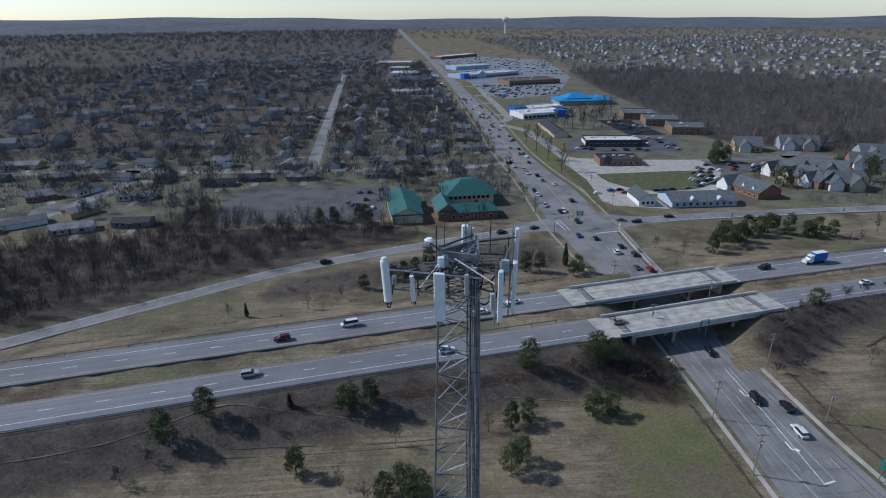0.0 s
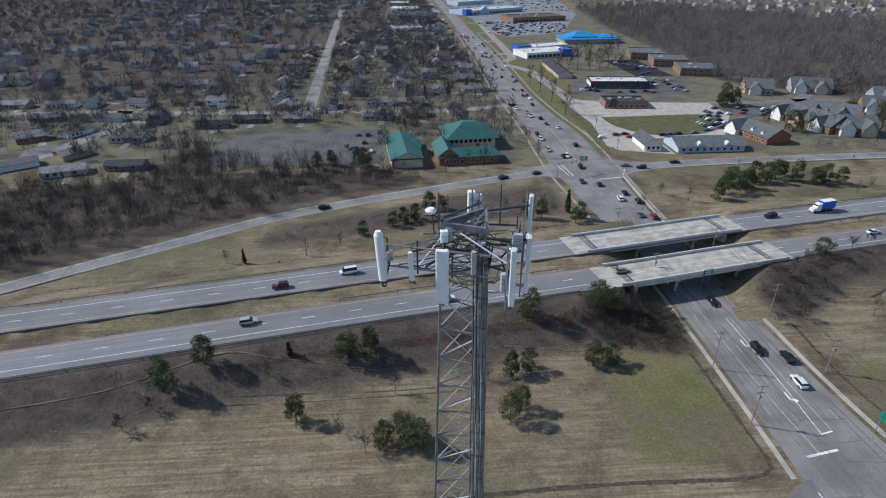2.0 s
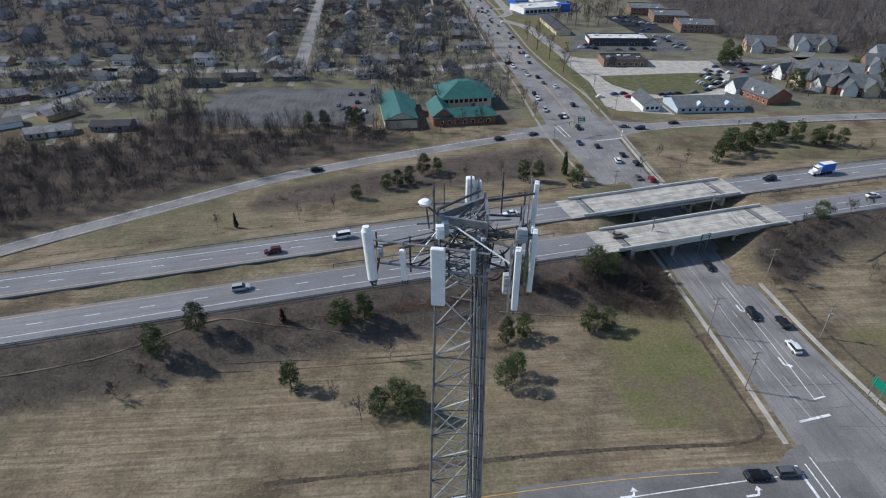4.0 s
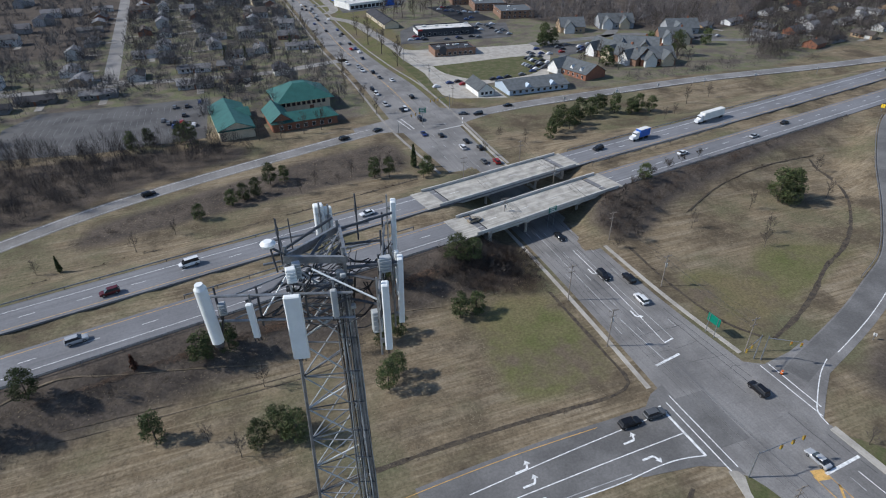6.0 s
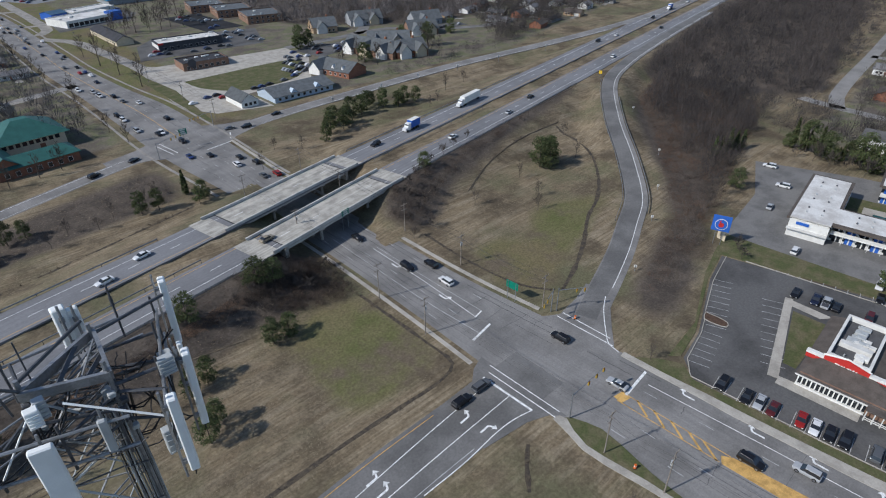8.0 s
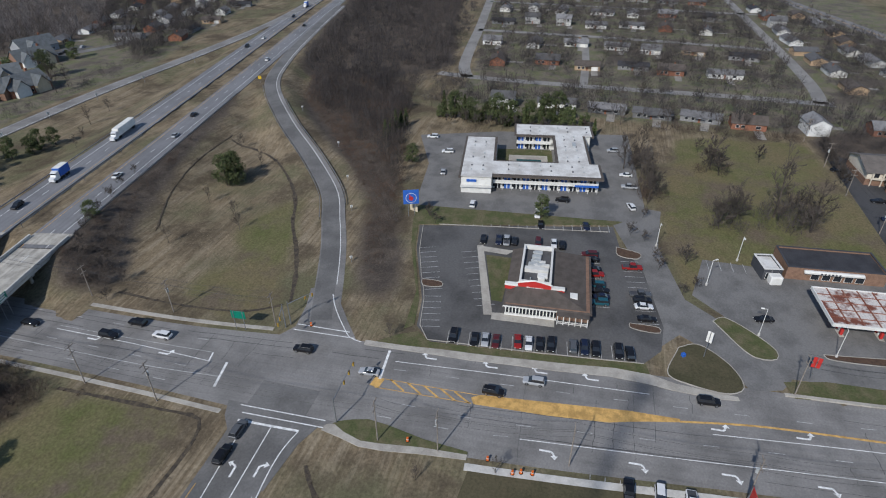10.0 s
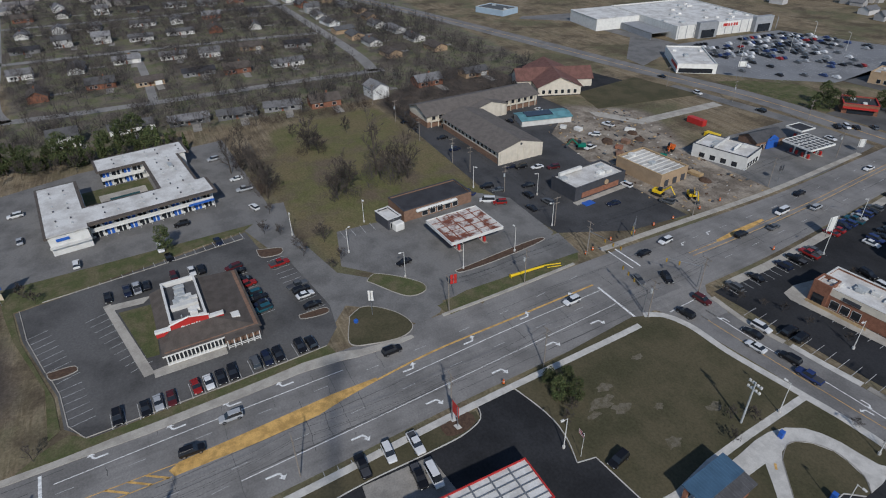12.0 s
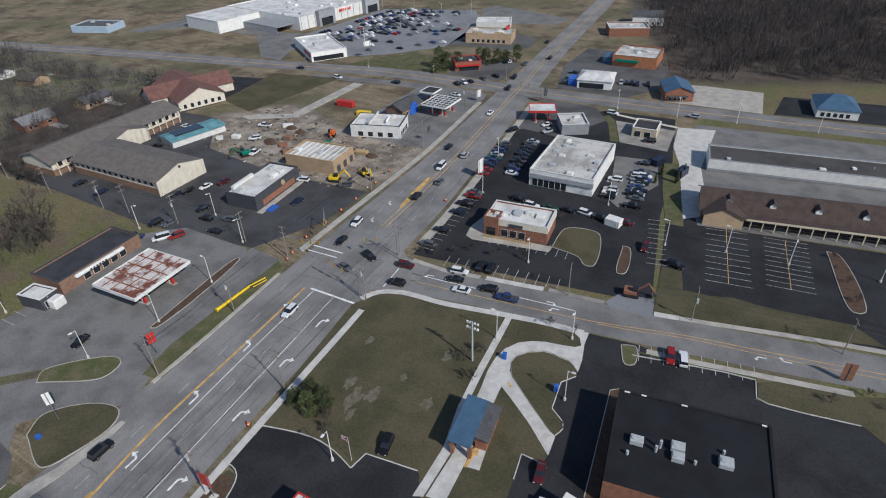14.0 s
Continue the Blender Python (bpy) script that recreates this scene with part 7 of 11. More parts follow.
def motel():
    m = Matrix.Translation((184.6, -5, 0)) @ Matrix.Rotation(radians(8.2), 4, "Z")
    b = root("motel", m, "two-storey white motel with flat white roofs round a courtyard pool", "motel")
    h = 6.3
    wings = ((4.5, 1.5, 15.2, 38.7), (15.2, 4.5, 42.5, 15.2), (42.5, 0.7, 53.5, 30.4), (1.5, 38.7, 38, 49.4))
    for k, (x0, y0, x1, y1) in enumerate(wings):
        part("wall", box(x0 + (1.5 if k == 0 else 0.5), y0 + 0.5, -0.2, x1 - 0.5, y1 - (0.5 if k else 0), h - 0.5), "wall_white", b)
        part("roof", box(x0, y0, h - 0.15, x1, y1 - 0.002, h + 0.12 + 0.004 * k), "roof_white", b)
        long_x = x1 - x0 > y1 - y0
        n = int(max(x1 - x0, y1 - y0) / 3.4)
        for q in range(n):
            u = (q + 0.5) / n
            for v in (0.32, 0.7):
                cx, cy = (x0 + (x1 - x0) * u, y0 + (y1 - y0) * v) if long_x else (x0 + (x1 - x0) * v, y0 + (y1 - y0) * u)
                if (q + k) % 3:
                    part("roof_vent", box(cx - 0.28, cy - 0.22, h + 0.1, cx + 0.28, cy + 0.22, h + 0.5, 0.04), "antenna_grey" if q % 2 else "steel_dark", b)
    # brown mansard edge
    for x0, y0, x1, y1 in ((3.2, 0.6, 4.5, 38.7), (4.5, 0.6, 15.2, 1.5), (15.2, 3.6, 42.5, 4.5), (42.5, -0.2, 53.5, 0.7), (53.5, -0.2, 54.4, 30.4), (41.5, 16.2, 42.5, 30.4), (16.2, 15.2, 42.5, 16.2), (15.2, 15.2, 16.2, 37.7), (15.2, 37.7, 38, 38.7), (38, 37.7, 38.9, 50.2), (1.5, 49.4, 38, 50.2), (42.5, 30.4, 54.4, 31.2)):
        part("eave_band", box(x0, y0, h - 0.75, x1, y1, h + 0.05), "roof_brown", b)
    # galleries: walkway, railing, doors and windows
    def gallery(ax, at, lo, hi, sign, n):
        def bx(u0, v0, z0, u1, v1, z1):
            return box(min(u0, u1), min(v0, v1), z0, max(u0, u1), max(v0, v1), z1) if ax == "y" else box(min(v0, v1), min(u0, u1), z0, max(v0, v1), max(u0, u1), z1)
        part("gallery_floor", bx(at, lo, 2.85, at + sign * 1.5, hi, 3.05), "concrete_pale", b)
        part("gallery_rail", bx(at + sign * 1.42, lo, 3.1, at + sign * 1.5, hi, 4.0), "wall_white", b)
        part("gallery_rail_base", bx(at + sign * 1.45, lo, 2.7, at + sign * 1.56, hi, 3.08), "wall_white", b)
        for i in range(n):
            c = lo + (hi - lo) * (i + 0.5) / n
            wd = (hi - lo) / n
            for z in (0.1, 3.05):
                for s in (-1, 1):
                    part("door", bx(at - 0.02, c + s * 0.6 - 0.42, z, at + sign * 0.06, c + s * 0.6 + 0.42, z + 2.05), "sign_blue" if i % 2 else "glass_dark", b)
                part("window", bx(at - 0.02, c + wd * 0.34 - 0.5, z + 0.7, at + sign * 0.05, c + wd * 0.34 + 0.6, z + 2.0), "glass_dark", b)
            part("gallery_post", bar((at + sign * 1.45, lo + wd * i, 0) if ax == "y" else (lo + wd * i, at + sign * 1.45, 0), (at + sign * 1.45, lo + wd * i, h - 0.5) if ax == "y" else (lo + wd * i, at + sign * 1.45, h - 0.5), 0.07, 6), "wall_white", b)
    gallery("y", 6.0, 2.1, 38.3, -1, 11)
    gallery("y", 43.0, 16.4, 30.2, -1, 4)
    gallery("x", 39.2, 16.4, 37.6, -1, 6)
    gallery("x", 5.0, 15.8, 41.9, -1, 7)
    part("blue_awning", box(3.9, 2.0, 2.7, 4.4, 10.0, 3.3), "sign_blue", b)
    part("blue_panel", box(1.3, 44.0, 4.4, 1.58, 47.4, 5.2), "sign_blue", b)
    part("end_wall", box(1.6, 38.8, -0.2, 2.1, 49.3, 5.6), "wall_white", b)
    part("end_band", box(0.6, 38.7, 2.6, 1.6, 49.5, 3.1), "wall_white", b)
    part("chimney_stack", box(30, 8, h, 34, 9.2, h + 0.8), "antenna_grey", b)
    def world(pts):
        return [tuple((m @ Vector((x, y, 0))).xy) for x, y in pts]
    slab("lawn_courtyard", world([(16, 16), (42, 16), (42, 38), (16, 38)]), "lawn_patch", 0.09, label="green courtyard lawn", category="lawn")
    slab("pavement_pool_deck", world([(19, 18), (36, 18), (36, 33), (19, 33)]), "concrete", 0.12, label="concrete pool surround", category="pavement")
    tagged(part("swimming_pool", prism(world([(23, 20.5), (32, 20.5), (32, 30), (23, 30)]), 0.0, 0.15), "water"), "small rectangular swimming pool in the courtyard", "pool")


def gas_station():
    canopy("gas_canopy", (124.0, -57.2), (125.2, -74.6), 15, 5.5, "white filling-station canopy with rust-streaked open roof beams", roof="canopy_rust", beams=4)
    b = flat_house("gas_shop", (149.6, -53.6), (151.6, -78.4), 11, 3.9, "brick_brown", "roof_dark", "low brick filling-station shop with a dark flat roof", "shop", cap="wall_dark", wins=row_windows("front", 6, 20, 5, 0.5, 1.9, 1.9))
    bm = box(4, -1.2, 2.6, 19, -0.05, 3.6, 0.3)
    part("rounded_fascia", bm, "wall_white", b, "white rounded shopfront fascia")
    for i in range(6):
        part("fascia_bar", box(8 + i * 0.9, -1.26, 2.9, 8.5 + i * 0.9, -1.2, 3.3), "wall_dark", b)
    c = flat_house("kiosk", (147.4, -47.4), (148.3, -52.2), 7.6, 3.5, "wall_dark", "roof_white", "small dark box kiosk with a white roof", "kiosk", wins=[("front", 0.8, 0.5, 3.2, 1.8)])
    part("kiosk_bay", box(1.2, -2.6, -0.1, 4.4, -0.05, 2.6, 0.3), "wall_white", c)
    window(c, "front", 4.8, 8.3, 2.0, 3.0, 0.01, 0.01)
    canopy("south_canopy", (46.5, -14), (46.9, -37), 8.7, 5.5, "white filling-station canopy with a grid of roof beams and red rim", fascia="sign_red", beams=5, beam_mat="steel", cols=((0.25, 0.5), (0.75, 0.5)))
    canopy("corner_canopy", (87.5, -211.5), (77.5, -216), 9, 5.2, "red-edged white filling-station canopy at the corner", fascia="sign_red")
    canopy("frame_canopy", (119.8, -200.5), (119.6, -213.8), 12, 5.0, "bare white canopy frame under repair", roof="wall_dark", beams=5, beam_mat="wall_white", thick=0.7)
    canopy("small_canopy", (133.6, -214), (133.6, -222), 7, 5.0, "small white canopy frame", roof="roof_dark", cols=((0.5, 0.5),), thick=0.6)


def inn():
    for p0, p1, dp, ax in (((219, -93.8), (221.6, -151), 17, True), ((172.6, -101.2), (173.4, -120), 42.5, False)):
        ln = span(p0, p1)
        b = pitched_house("inn", p0, p1, dp, 5.2, 2.6, "wall_ivory", "roof_taupe", "two-storey cream and brick inn with a brown shingle roof", "inn", along_x=ax, eave=0.9)
        part("brick_base", ring(-0.08, -0.08, ln + 0.08, dp + 0.08, 0.4, -0.2, 2.4), "brick_brown", b)
        if ax:
            for i in range(17):
                x = 1.5 + i * (ln - 3) / 16
                part("column", box(x - 0.16, -1.0, -0.1, x + 0.16, -0.7, 5.0), "wall_ivory", b)
            for i in range(16):
                x = 1.5 + (i + 0.25) * (ln - 3) / 16
                for z in (0.4, 3.0):
                    window(b, "front", ln, dp, x, z, 1.6, 1.6, "wall_ivory")
            part("balcony", box(1, -1.05, 2.55, ln - 1, -0.05, 2.85), "wall_ivory", b)
            part("porch_roof", roof_mesh(17, 4.2, 5.2, 2.3, 0.4, False, 0.0, 0.18, 21, -4.0), "roof_taupe", b)
            part("porch_gable", gable_walls(17, 0.4, 5.2, 2.2, False, 21, -3.9), "wall_ivory", b)
            for i in range(7):
                part("column", box(21.2 + i * 2.7, -3.9, -0.1, 21.6 + i * 2.7, -3.5, 5.2), "wall_ivory", b)
        else:
            part("front_gable", gable_walls(ln + 1.2, 0.35, 5.2, 2.5, False, -0.6, -0.95), "wall_ivory", b)
            for i in range(8):
                x = 0.2 + i * (ln - 0.8) / 7
                part("column", box(x, -1.1, -0.1, x + 0.42, -0.6, 5.2), "wall_ivory", b)
            for i in range(7):
                x = 0.8 + i * (ln - 0.8) / 7
                part("brick_panel", box(x, -0.35, -0.1, x + 1.9, -0.1, 4.2), "brick_brown", b)
                window(b, "front", ln, dp, x + 0.4, 0.6, 1.1, 1.4, "wall_ivory")
            part("emblem", bar((ln / 2, -1.0, 6.6), (ln / 2, -0.9, 6.6), 0.5, 14), "wall_dark", b)
            for i in range(15):
                y = 2 + i * 2.9
                for z in (0.8, 3.1):
                    window(b, "left", ln, dp, y, z, 1.3, 1.3, "wall_ivory")
            part("upper_band", box(-0.12, 0.5, 4.3, -0.02, dp - 0.5, 5.1), "wall_white", b)
    sh = pitched_house("pool_house", (200.5, -129.5), (195.5, -151.5), 10, 2.6, 0.8, "wall_white", "pool_cover", "low pavilion with a translucent green-blue roof", "pavilion")
    part("skylight", box(3, 2.5, 2.9, 15, 8, 3.6), "glass_dark", sh)
    pub = flat_house("pub", (135.6, -108.2), (138.4, -131.2), 11.5, 4.8, "wall_dark", "roof_white", "dark-walled pub with a white flat roof and a red front", "pub", cap="wall_dark", units=5, seed=9)
    part("red_front", box(3, -0.25, 0.6, 20, -0.02, 2.4), "brick_red", pub)
    part("sign_disc", bar((14, -0.3, 3.4), (14, -0.05, 3.4), 0.9, 14), "wall_tan", pub)
    part("rear_parapet", box(2, 9.6, 4.8, 12, 10.6, 5.9), "wall_white", pub)
    part("blue_tarp", box(1.0, -4.6, 0.0, 5.0, -2.0, 0.2), "sign_blue", pub)
    part("walkway", box(-1, -2.4, -0.1, 23, -0.3, 0.16), "concrete", pub)


def south_blocks():
    b = flat_house("bank", (66.6, -128.4), (48.8, -130.6), 10.4, 5.6, "brick_red", "roof_white", "red brick and cream restaurant with a white flat roof", "restaurant", cap="wall_white", units=7, seed=3, wins=row_windows("front", 4.5, 12, 3, 0.4, 1.9, 2.2) + row_windows("left", 1, 9, 3, 0.5, 1.6, 2.2))
    part("cream_band", ring(-0.1, -0.1, 18.05, 10.5, 0.3, 3.7, 5.5), "wall_ivory", b)
    part("corner_tower", ring(-0.3, -0.4, 4.0, 4.0, 0.35, -0.1, 6.1), "brick_red", b)
    part("entrance_glass", box(0.6, -0.5, 0.2, 3.2, -0.38, 2.8), "glass_dark", b)
    part("sign_panel", box(7, -0.3, 3.9, 11, -0.1, 4.8), "wall_dark", b)
    part("fence", box(-0.2, -1.6, -0.1, 14, -1.5, 0.9), "wood_new", b)
    slab("pavement_bank_walk", [(68.5, -124), (47, -127.6), (47, -130.4), (67, -128.2), (68.6, -138), (71, -138), (72, -130), (71, -125)], "concrete", 0.14, label="concrete walk round the brick restaurant", category="pavement")
    s = flat_house("grocery", (67, -162), (46.2, -163), 30, 5.8, "wall_white", "roof_dirty", "white supermarket with a stained flat roof", "shop", units=16, seed=21, big=0.8)
    part("front_glass", box(1, -0.12, 0.3, 12.5, -0.02, 2.7), "glass_dark", s)
    for i in range(7):
        part("mullion", box(1 + i * 1.9, -0.2, 0.2, 1.15 + i * 1.9, -0.1, 2.8), "wall_white", s)
    part("grey_fascia", box(0, -0.5, 3.1, 21, -0.02, 4.5), "wall_grey", s)
    part("side_glass", box(-0.12, 1, 0.3, -0.02, 20, 2.6), "glass_dark", s)
    # plazas with brown roofs and a covered walk
    m = pitched_house("plaza", (14, -164), (-90, -184), 14.5, 3.6, 3.4, "brick_brown", "roof_plaza", "long brick shopping plaza with a brown shingle roof and dormers", "shopping plaza", eave=1.0)
    ln = span((14, -164), (-90, -184))
    part("porch_roof", roof_mesh(10.5, 7, 3.6, 2.4, 0.5, False, 0.0, 0.18, 0.4, -3.2), "roof_plaza", m)
    part("porch_gable", gable_walls(10.5, 0.3, 3.6, 2.3, False, 0.4, -3.15), "wall_tan", m)
    for i in range(34):
        part("walk_post", box(0.3 + i * 3.1, -3.0, -0.1, 0.55 + i * 3.1, -2.75, 3.4), "wall_cream", m)
    part("walk_fascia", box(11, -3.1, 3.0, ln, -2.9, 3.6), "wall_cream", m)
    part("walk_roof", box(11, -3.0, 3.45, ln, 0.2, 3.62), "roof_plaza", m)
    part("shop_glass", box(1, -0.12, 0.4, ln - 2, -0.02, 2.6), "glass_dark", m)
    for i in range(6):
        x = 6 + i * 11.5
        d = part("dormer", gable_walls(1.6, 2.2, 6.0, 0.8, False, x, 2.4), "wall_white", m)
        part("dormer_roof", roof_mesh(1.6, 2.4, 6.0, 0.8, 0.25, False, 0.0, 0.1, x, 2.3), "roof_plaza", d)
    n = flat_house("plaza", (17.6, -198), (-90, -216), 13, 4.2, "wall_white", "roof_felt", "long low white plaza with a dark grey flat roof", "shopping plaza", units=12, seed=31, big=0.7, cap="wall_grey")
    part("rear_band", box(0, -0.2, 0.2, 100, -0.05, 1.0), "wall_grey", n)
    flat_house("garage", (71.5, -205.5), (62.5, -210.5), 12, 4.2, "wall_grey", "roof_dirty", "small grey garage with a worn flat roof", "garage", units=2, seed=5)
    k = flat_house("toilet_block", (47.5, -216), (38.6, -216.4), 10, 3.6, "wall_cream", "roof_dark", "small beige shop with a dark roof", "shop", wins=[("front", 1.0, 0.2, 2.2, 2.2), ("front", 4.6, 0.2, 2.2, 2.2)])
    k.name = "corner_shop"
    w = pitched_house("car_wash", (84.3, -261.5), (69, -264), 15, 3.8, 1.6, "wall_white", "roof_white", "white car wash with angled roofs", "car wash", hip=3.0)
    part("blue_bay", box(-4.5, 2, -0.1, -0.1, 9, 3.2), "sign_blue", w)
    part("front_glass", box(1, -0.1, 0.2, 12, -0.02, 2.6), "glass_dark", w)
    o = flat_house("orange_store", (79.5, -301.5), (58, -302.5), 21, 5.4, "brick_orange", "roof_dirty", "orange-walled store with a brown-grey flat roof", "shop", units=9, seed=6, cap="brick_red")
    part("green_awning", box(2, -1.2, 2.6, 13, -0.02, 3.6), "sign_green", o)
    part("blue_bay", box(-5, 2, -0.1, -0.1, 12, 3.4), "roof_blue", o)
    h = pitched_house("grey_house", (44.4, -259.4), (33.6, -263.6), 15, 4.2, 2.2, "brick_red", "roof_blue", "brick office with a blue-grey roof", "office", along_x=False, wins=row_windows("front", 1, 9, 4, 0.6, 1.2, 1.4))
    part("porch", box(1, -2, 2.4, 9, 0, 2.7), "roof_grey", h)
    pitched_house("blue_hall", (-12.6, -266), (-27, -268), 17, 3.6, 3.6, "wall_white", "roof_blue", "white hall with a steep blue hip roof", "hall", hip=6.0, wins=row_windows("front", 1, 12, 5, 0.6, 1.4, 1.6))
    # big flat black roof on brick
    bl = flat_house("hall", (13.0, -61.5), (-12.4, -65.2), 20.6, 6.2, "brick_red", "roof_black", "brick hall with a black flat roof and cooling units", "hall", cap="roof_black", parapet=0.15)
    for x, y, w2, d2 in ((4.2, 9.5, 1.1, 0.8), (10.8, 10.4, 1.1, 0.9), (10.9, 8.3, 1.0, 0.8), (18.3, 9.8, 1.1, 1.0)):
        bm = box(x - w2, y - d2, 5.6, x + w2, y + d2, 7.05, 0.06)
        bm_bar(bm, (x - 0.4, y, 7.05), (x - 0.4, y, 7.17), 0.5, 12)
        part("rooftop_unit", bm, "antenna_grey", bl)
    for x, y, z in ((8.0, 9.6, 7.9), (7.4, 8.6, 7.5), (13.6, 8.2, 6.9), (3.0, 6.5, 6.9), (18.0, 12.0, 6.8)):
        part("flue", bar((x, y, 5.6), (x, y, z), 0.25, 8), "antenna_grey", bl)
    for x, y, w2 in ((1.0, 20.4, 0.5), (4.0, 20.5, 0.45), (11, 20.5, 0.5), (24.2, 20.4, 0.4)):
        part("parapet_sheet", box(x, y - 0.35, 6.3, x + w2 * 2, y, 6.36), "wall_white", bl)
    # drive-through office with a blue metal roof
    sh = root("drive_office", site((39.6, -58.0), (33.4, -58.85)), "small brick drive-through office with a blue metal roof", "office")
    part("wall", box(4.0, 3.0, -0.1, 6.2, 10.6, 3.2), "brick_red", sh)
    for x, y in ((0.1, 0.4), (0.1, 10.2), (3.4, 0.4), (3.4, 10.2)):
        part("pier", box(x, y, -0.1, x + 0.7, y + 0.7, 3.6), "brick_red", sh)
    for x0, x1, z0, z1, mat in ((-0.2, 4.1, 4.3, 3.9, "roof_blue"), (4.1, 6.7, 3.8, 3.3, "roof_grey")):
        bm = bmesh.new()
        y0 = -0.1 if mat == "roof_blue" else 2.5
        v = [bm.verts.new(c) for c in ((x0, y0, z0), (x1, y0, z1), (x1, 11.2, z1), (x0, 11.2, z0))]
        u = [bm.verts.new((p.co.x, p.co.y, p.co.z - 0.35)) for p in v]
        bm.faces.new(v)
        bm.faces.new(list(reversed(u)))
        for i in range(4):
            j = (i + 1) % 4
            bm.faces.new((u[i], u[j], v[j], v[i]))
        rf = part("roof", bm, mat, sh)
        for i in range(int((11 - y0) / 0.62)):
            y = y0 + 0.3 + i * 0.62
            part("seam", bar((x0, y, z0 + 0.02), (x1, y, z1 + 0.02), 0.03, 4), mat, rf)


def east_blocks():
    c = flat_house("new_building", (129.5, -139), (131, -152.5), 20, 5.0, "wall_tan", "roof_dirty", "half-built tan sheathed building with an open roof", "building site", cap="wood_new", units=3, seed=8)
    for i in range(9):
        part("roof_joist", box(0.5, 1 + i * 2.2, 4.5, 13.2, 1.25 + i * 2.2, 4.75), "wall_white", c)
    for i in range(3):
        part("opening", box(2 + i * 4.2, -0.1, 0.2, 4 + i * 4.2, 0.02, 2.6), "wall_dark", c)
    w = flat_house("diner", (126, -175.5), (130, -187.6), 20, 5.0, "wall_white", "roof_white", "white diner with black trim and rounded parapets", "restaurant", cap="wall_dark", units=4, seed=10, wins=row_windows("front", 1, 11, 4, 0.4, 1.8, 2.0) + row_windows("left", 2, 18, 4, 0.5, 2.0, 1.8))
    part("raised_parapet", box(3, 6, 5.0, 9, 6.5, 6.2, 0.2), "wall_white", w)
    part("raised_parapet", box(-0.1, 12, 5.0, 12.8, 12.4, 6.0), "wall_white", w)
    d = pitched_house("shop", (136.2, -193), (135.6, -207.6), 8.5, 3.6, 2.0, "brick_brown", "roof_grey", "brick shop with a grey roof and a blue gable", "shop", along_x=True, wins=row_windows("front", 2, 12, 4, 0.4, 1.6, 1.8))
    part("blue_gable", gable_walls(6, 0.3, 3.6, 1.8, False, 5, -0.5), "sign_blue", d)
    h = flat_house("hypermarket", (281, -296), (272, -363), 76, 8.0, "wall_white", "roof_white", "huge white hypermarket with a flat white roof", "hypermarket", units=30, seed=40, big=1.2)
    for x in (14, 58):
        e = part("entrance", box(x, -3.5, -0.1, x + 14, 0.05, 9.6), "wall_grey", h)
        part("entrance_glass", box(x + 2, -3.6, 0.2, x + 12, -3.5, 5.0), "glass_dark", e)
    part("red_sign", box(34, -0.3, 4.6, 48, -0.02, 7.6), "wall_white", h)
    for i, wd in enumerate((2.2, 1.4, 1.0, 1.0, 1.4, 1.2)):
        part("sign_bar", box(35 + i * 2.0, -0.5, 5.1, 35 + i * 2.0 + wd, -0.3, 6.9), "sign_red", h)
    for i in range(14):
        part("wall_pier", box(1 + i * 6, -0.12, -0.1, 1.5 + i * 6, -0.02, 8.0), "wall_grey", h)
    part("garden_fence", box(-14.2, 6, -0.1, -14.0, 44, 3.4), "wall_grey", h)
    part("garden_roof", box(-14, 6, 3.6, -0.4, 40, 4.0), "wall_grey", h)
    part("annex_wall", box(-33, 40.5, -0.1, 0.4, 76, 7.4), "wall_white", h)
    part("annex_roof", box(-33.2, 40.3, 7.4, 0.6, 76.2, 7.7), "roof_white", h)
    s = flat_house("strip_shops", (227, -243), (215.5, -259.4), 38, 5.0, "wall_white", "roof_white", "white strip of shops with a red corner", "shop", units=6, seed=41)
    part("red_band", box(-0.2, 0, 2.2, -0.05, 16, 3.8), "sign_red", s)
    part("front_glass", box(1, -0.1, 0.3, 18, -0.02, 2.6), "glass_dark", s)
    t = flat_house("grill", (168.5, -311.5), (142.5, -318), 15, 5.5, "wall_tan", "roof_dirty", "tan flat-roofed restaurant with stepped parapets", "restaurant", cap="wall_tan", units=5, seed=42, wins=row_windows("front", 3, 24, 7, 0.6, 1.6, 1.8))
    part("step_parapet", box(4, -0.1, 5.5, 10, 0.3, 6.6), "wall_tan", t)
    part("step_parapet", box(17, -0.1, 5.5, 22, 0.3, 6.6), "wall_tan", t)
    r = flat_house("drive_in", (147.5, -260), (137, -268.5), 12, 4.4, "brick_red", "roof_dark", "red and white drive-in restaurant", "restaurant", cap="sign_red", units=3, seed=43)
    part("red_awning", box(0, -1.3, 2.5, 13, -0.02, 3.1), "sign_red", r)
    part("white_panel", box(2, -0.15, 0.2, 12, -0.02, 2.4), "glass_dark", r)
    ch = pitched_house("chapel", (231.5, -158.5), (223.8, -178), 36, 4.2, 4.6, "wall_ivory", "roof_red", "cream chapel with steep maroon shingle roofs", "church", along_x=False, eave=0.8)
    part("cross_roof", roof_mesh(38, 13, 4.2, 4.2, 0.6, True, 0.0, 0.18, -8.0, 12.0), "roof_red", ch)
    part("cross_wall", gable_walls(38, 13, 4.2, 4.1, True, -8.0, 12.0), "wall_ivory", ch)
    for i in range(6):
        window(ch, "front", 21, 38, 2 + i * 3.1, 0.8, 1.4, 1.8)
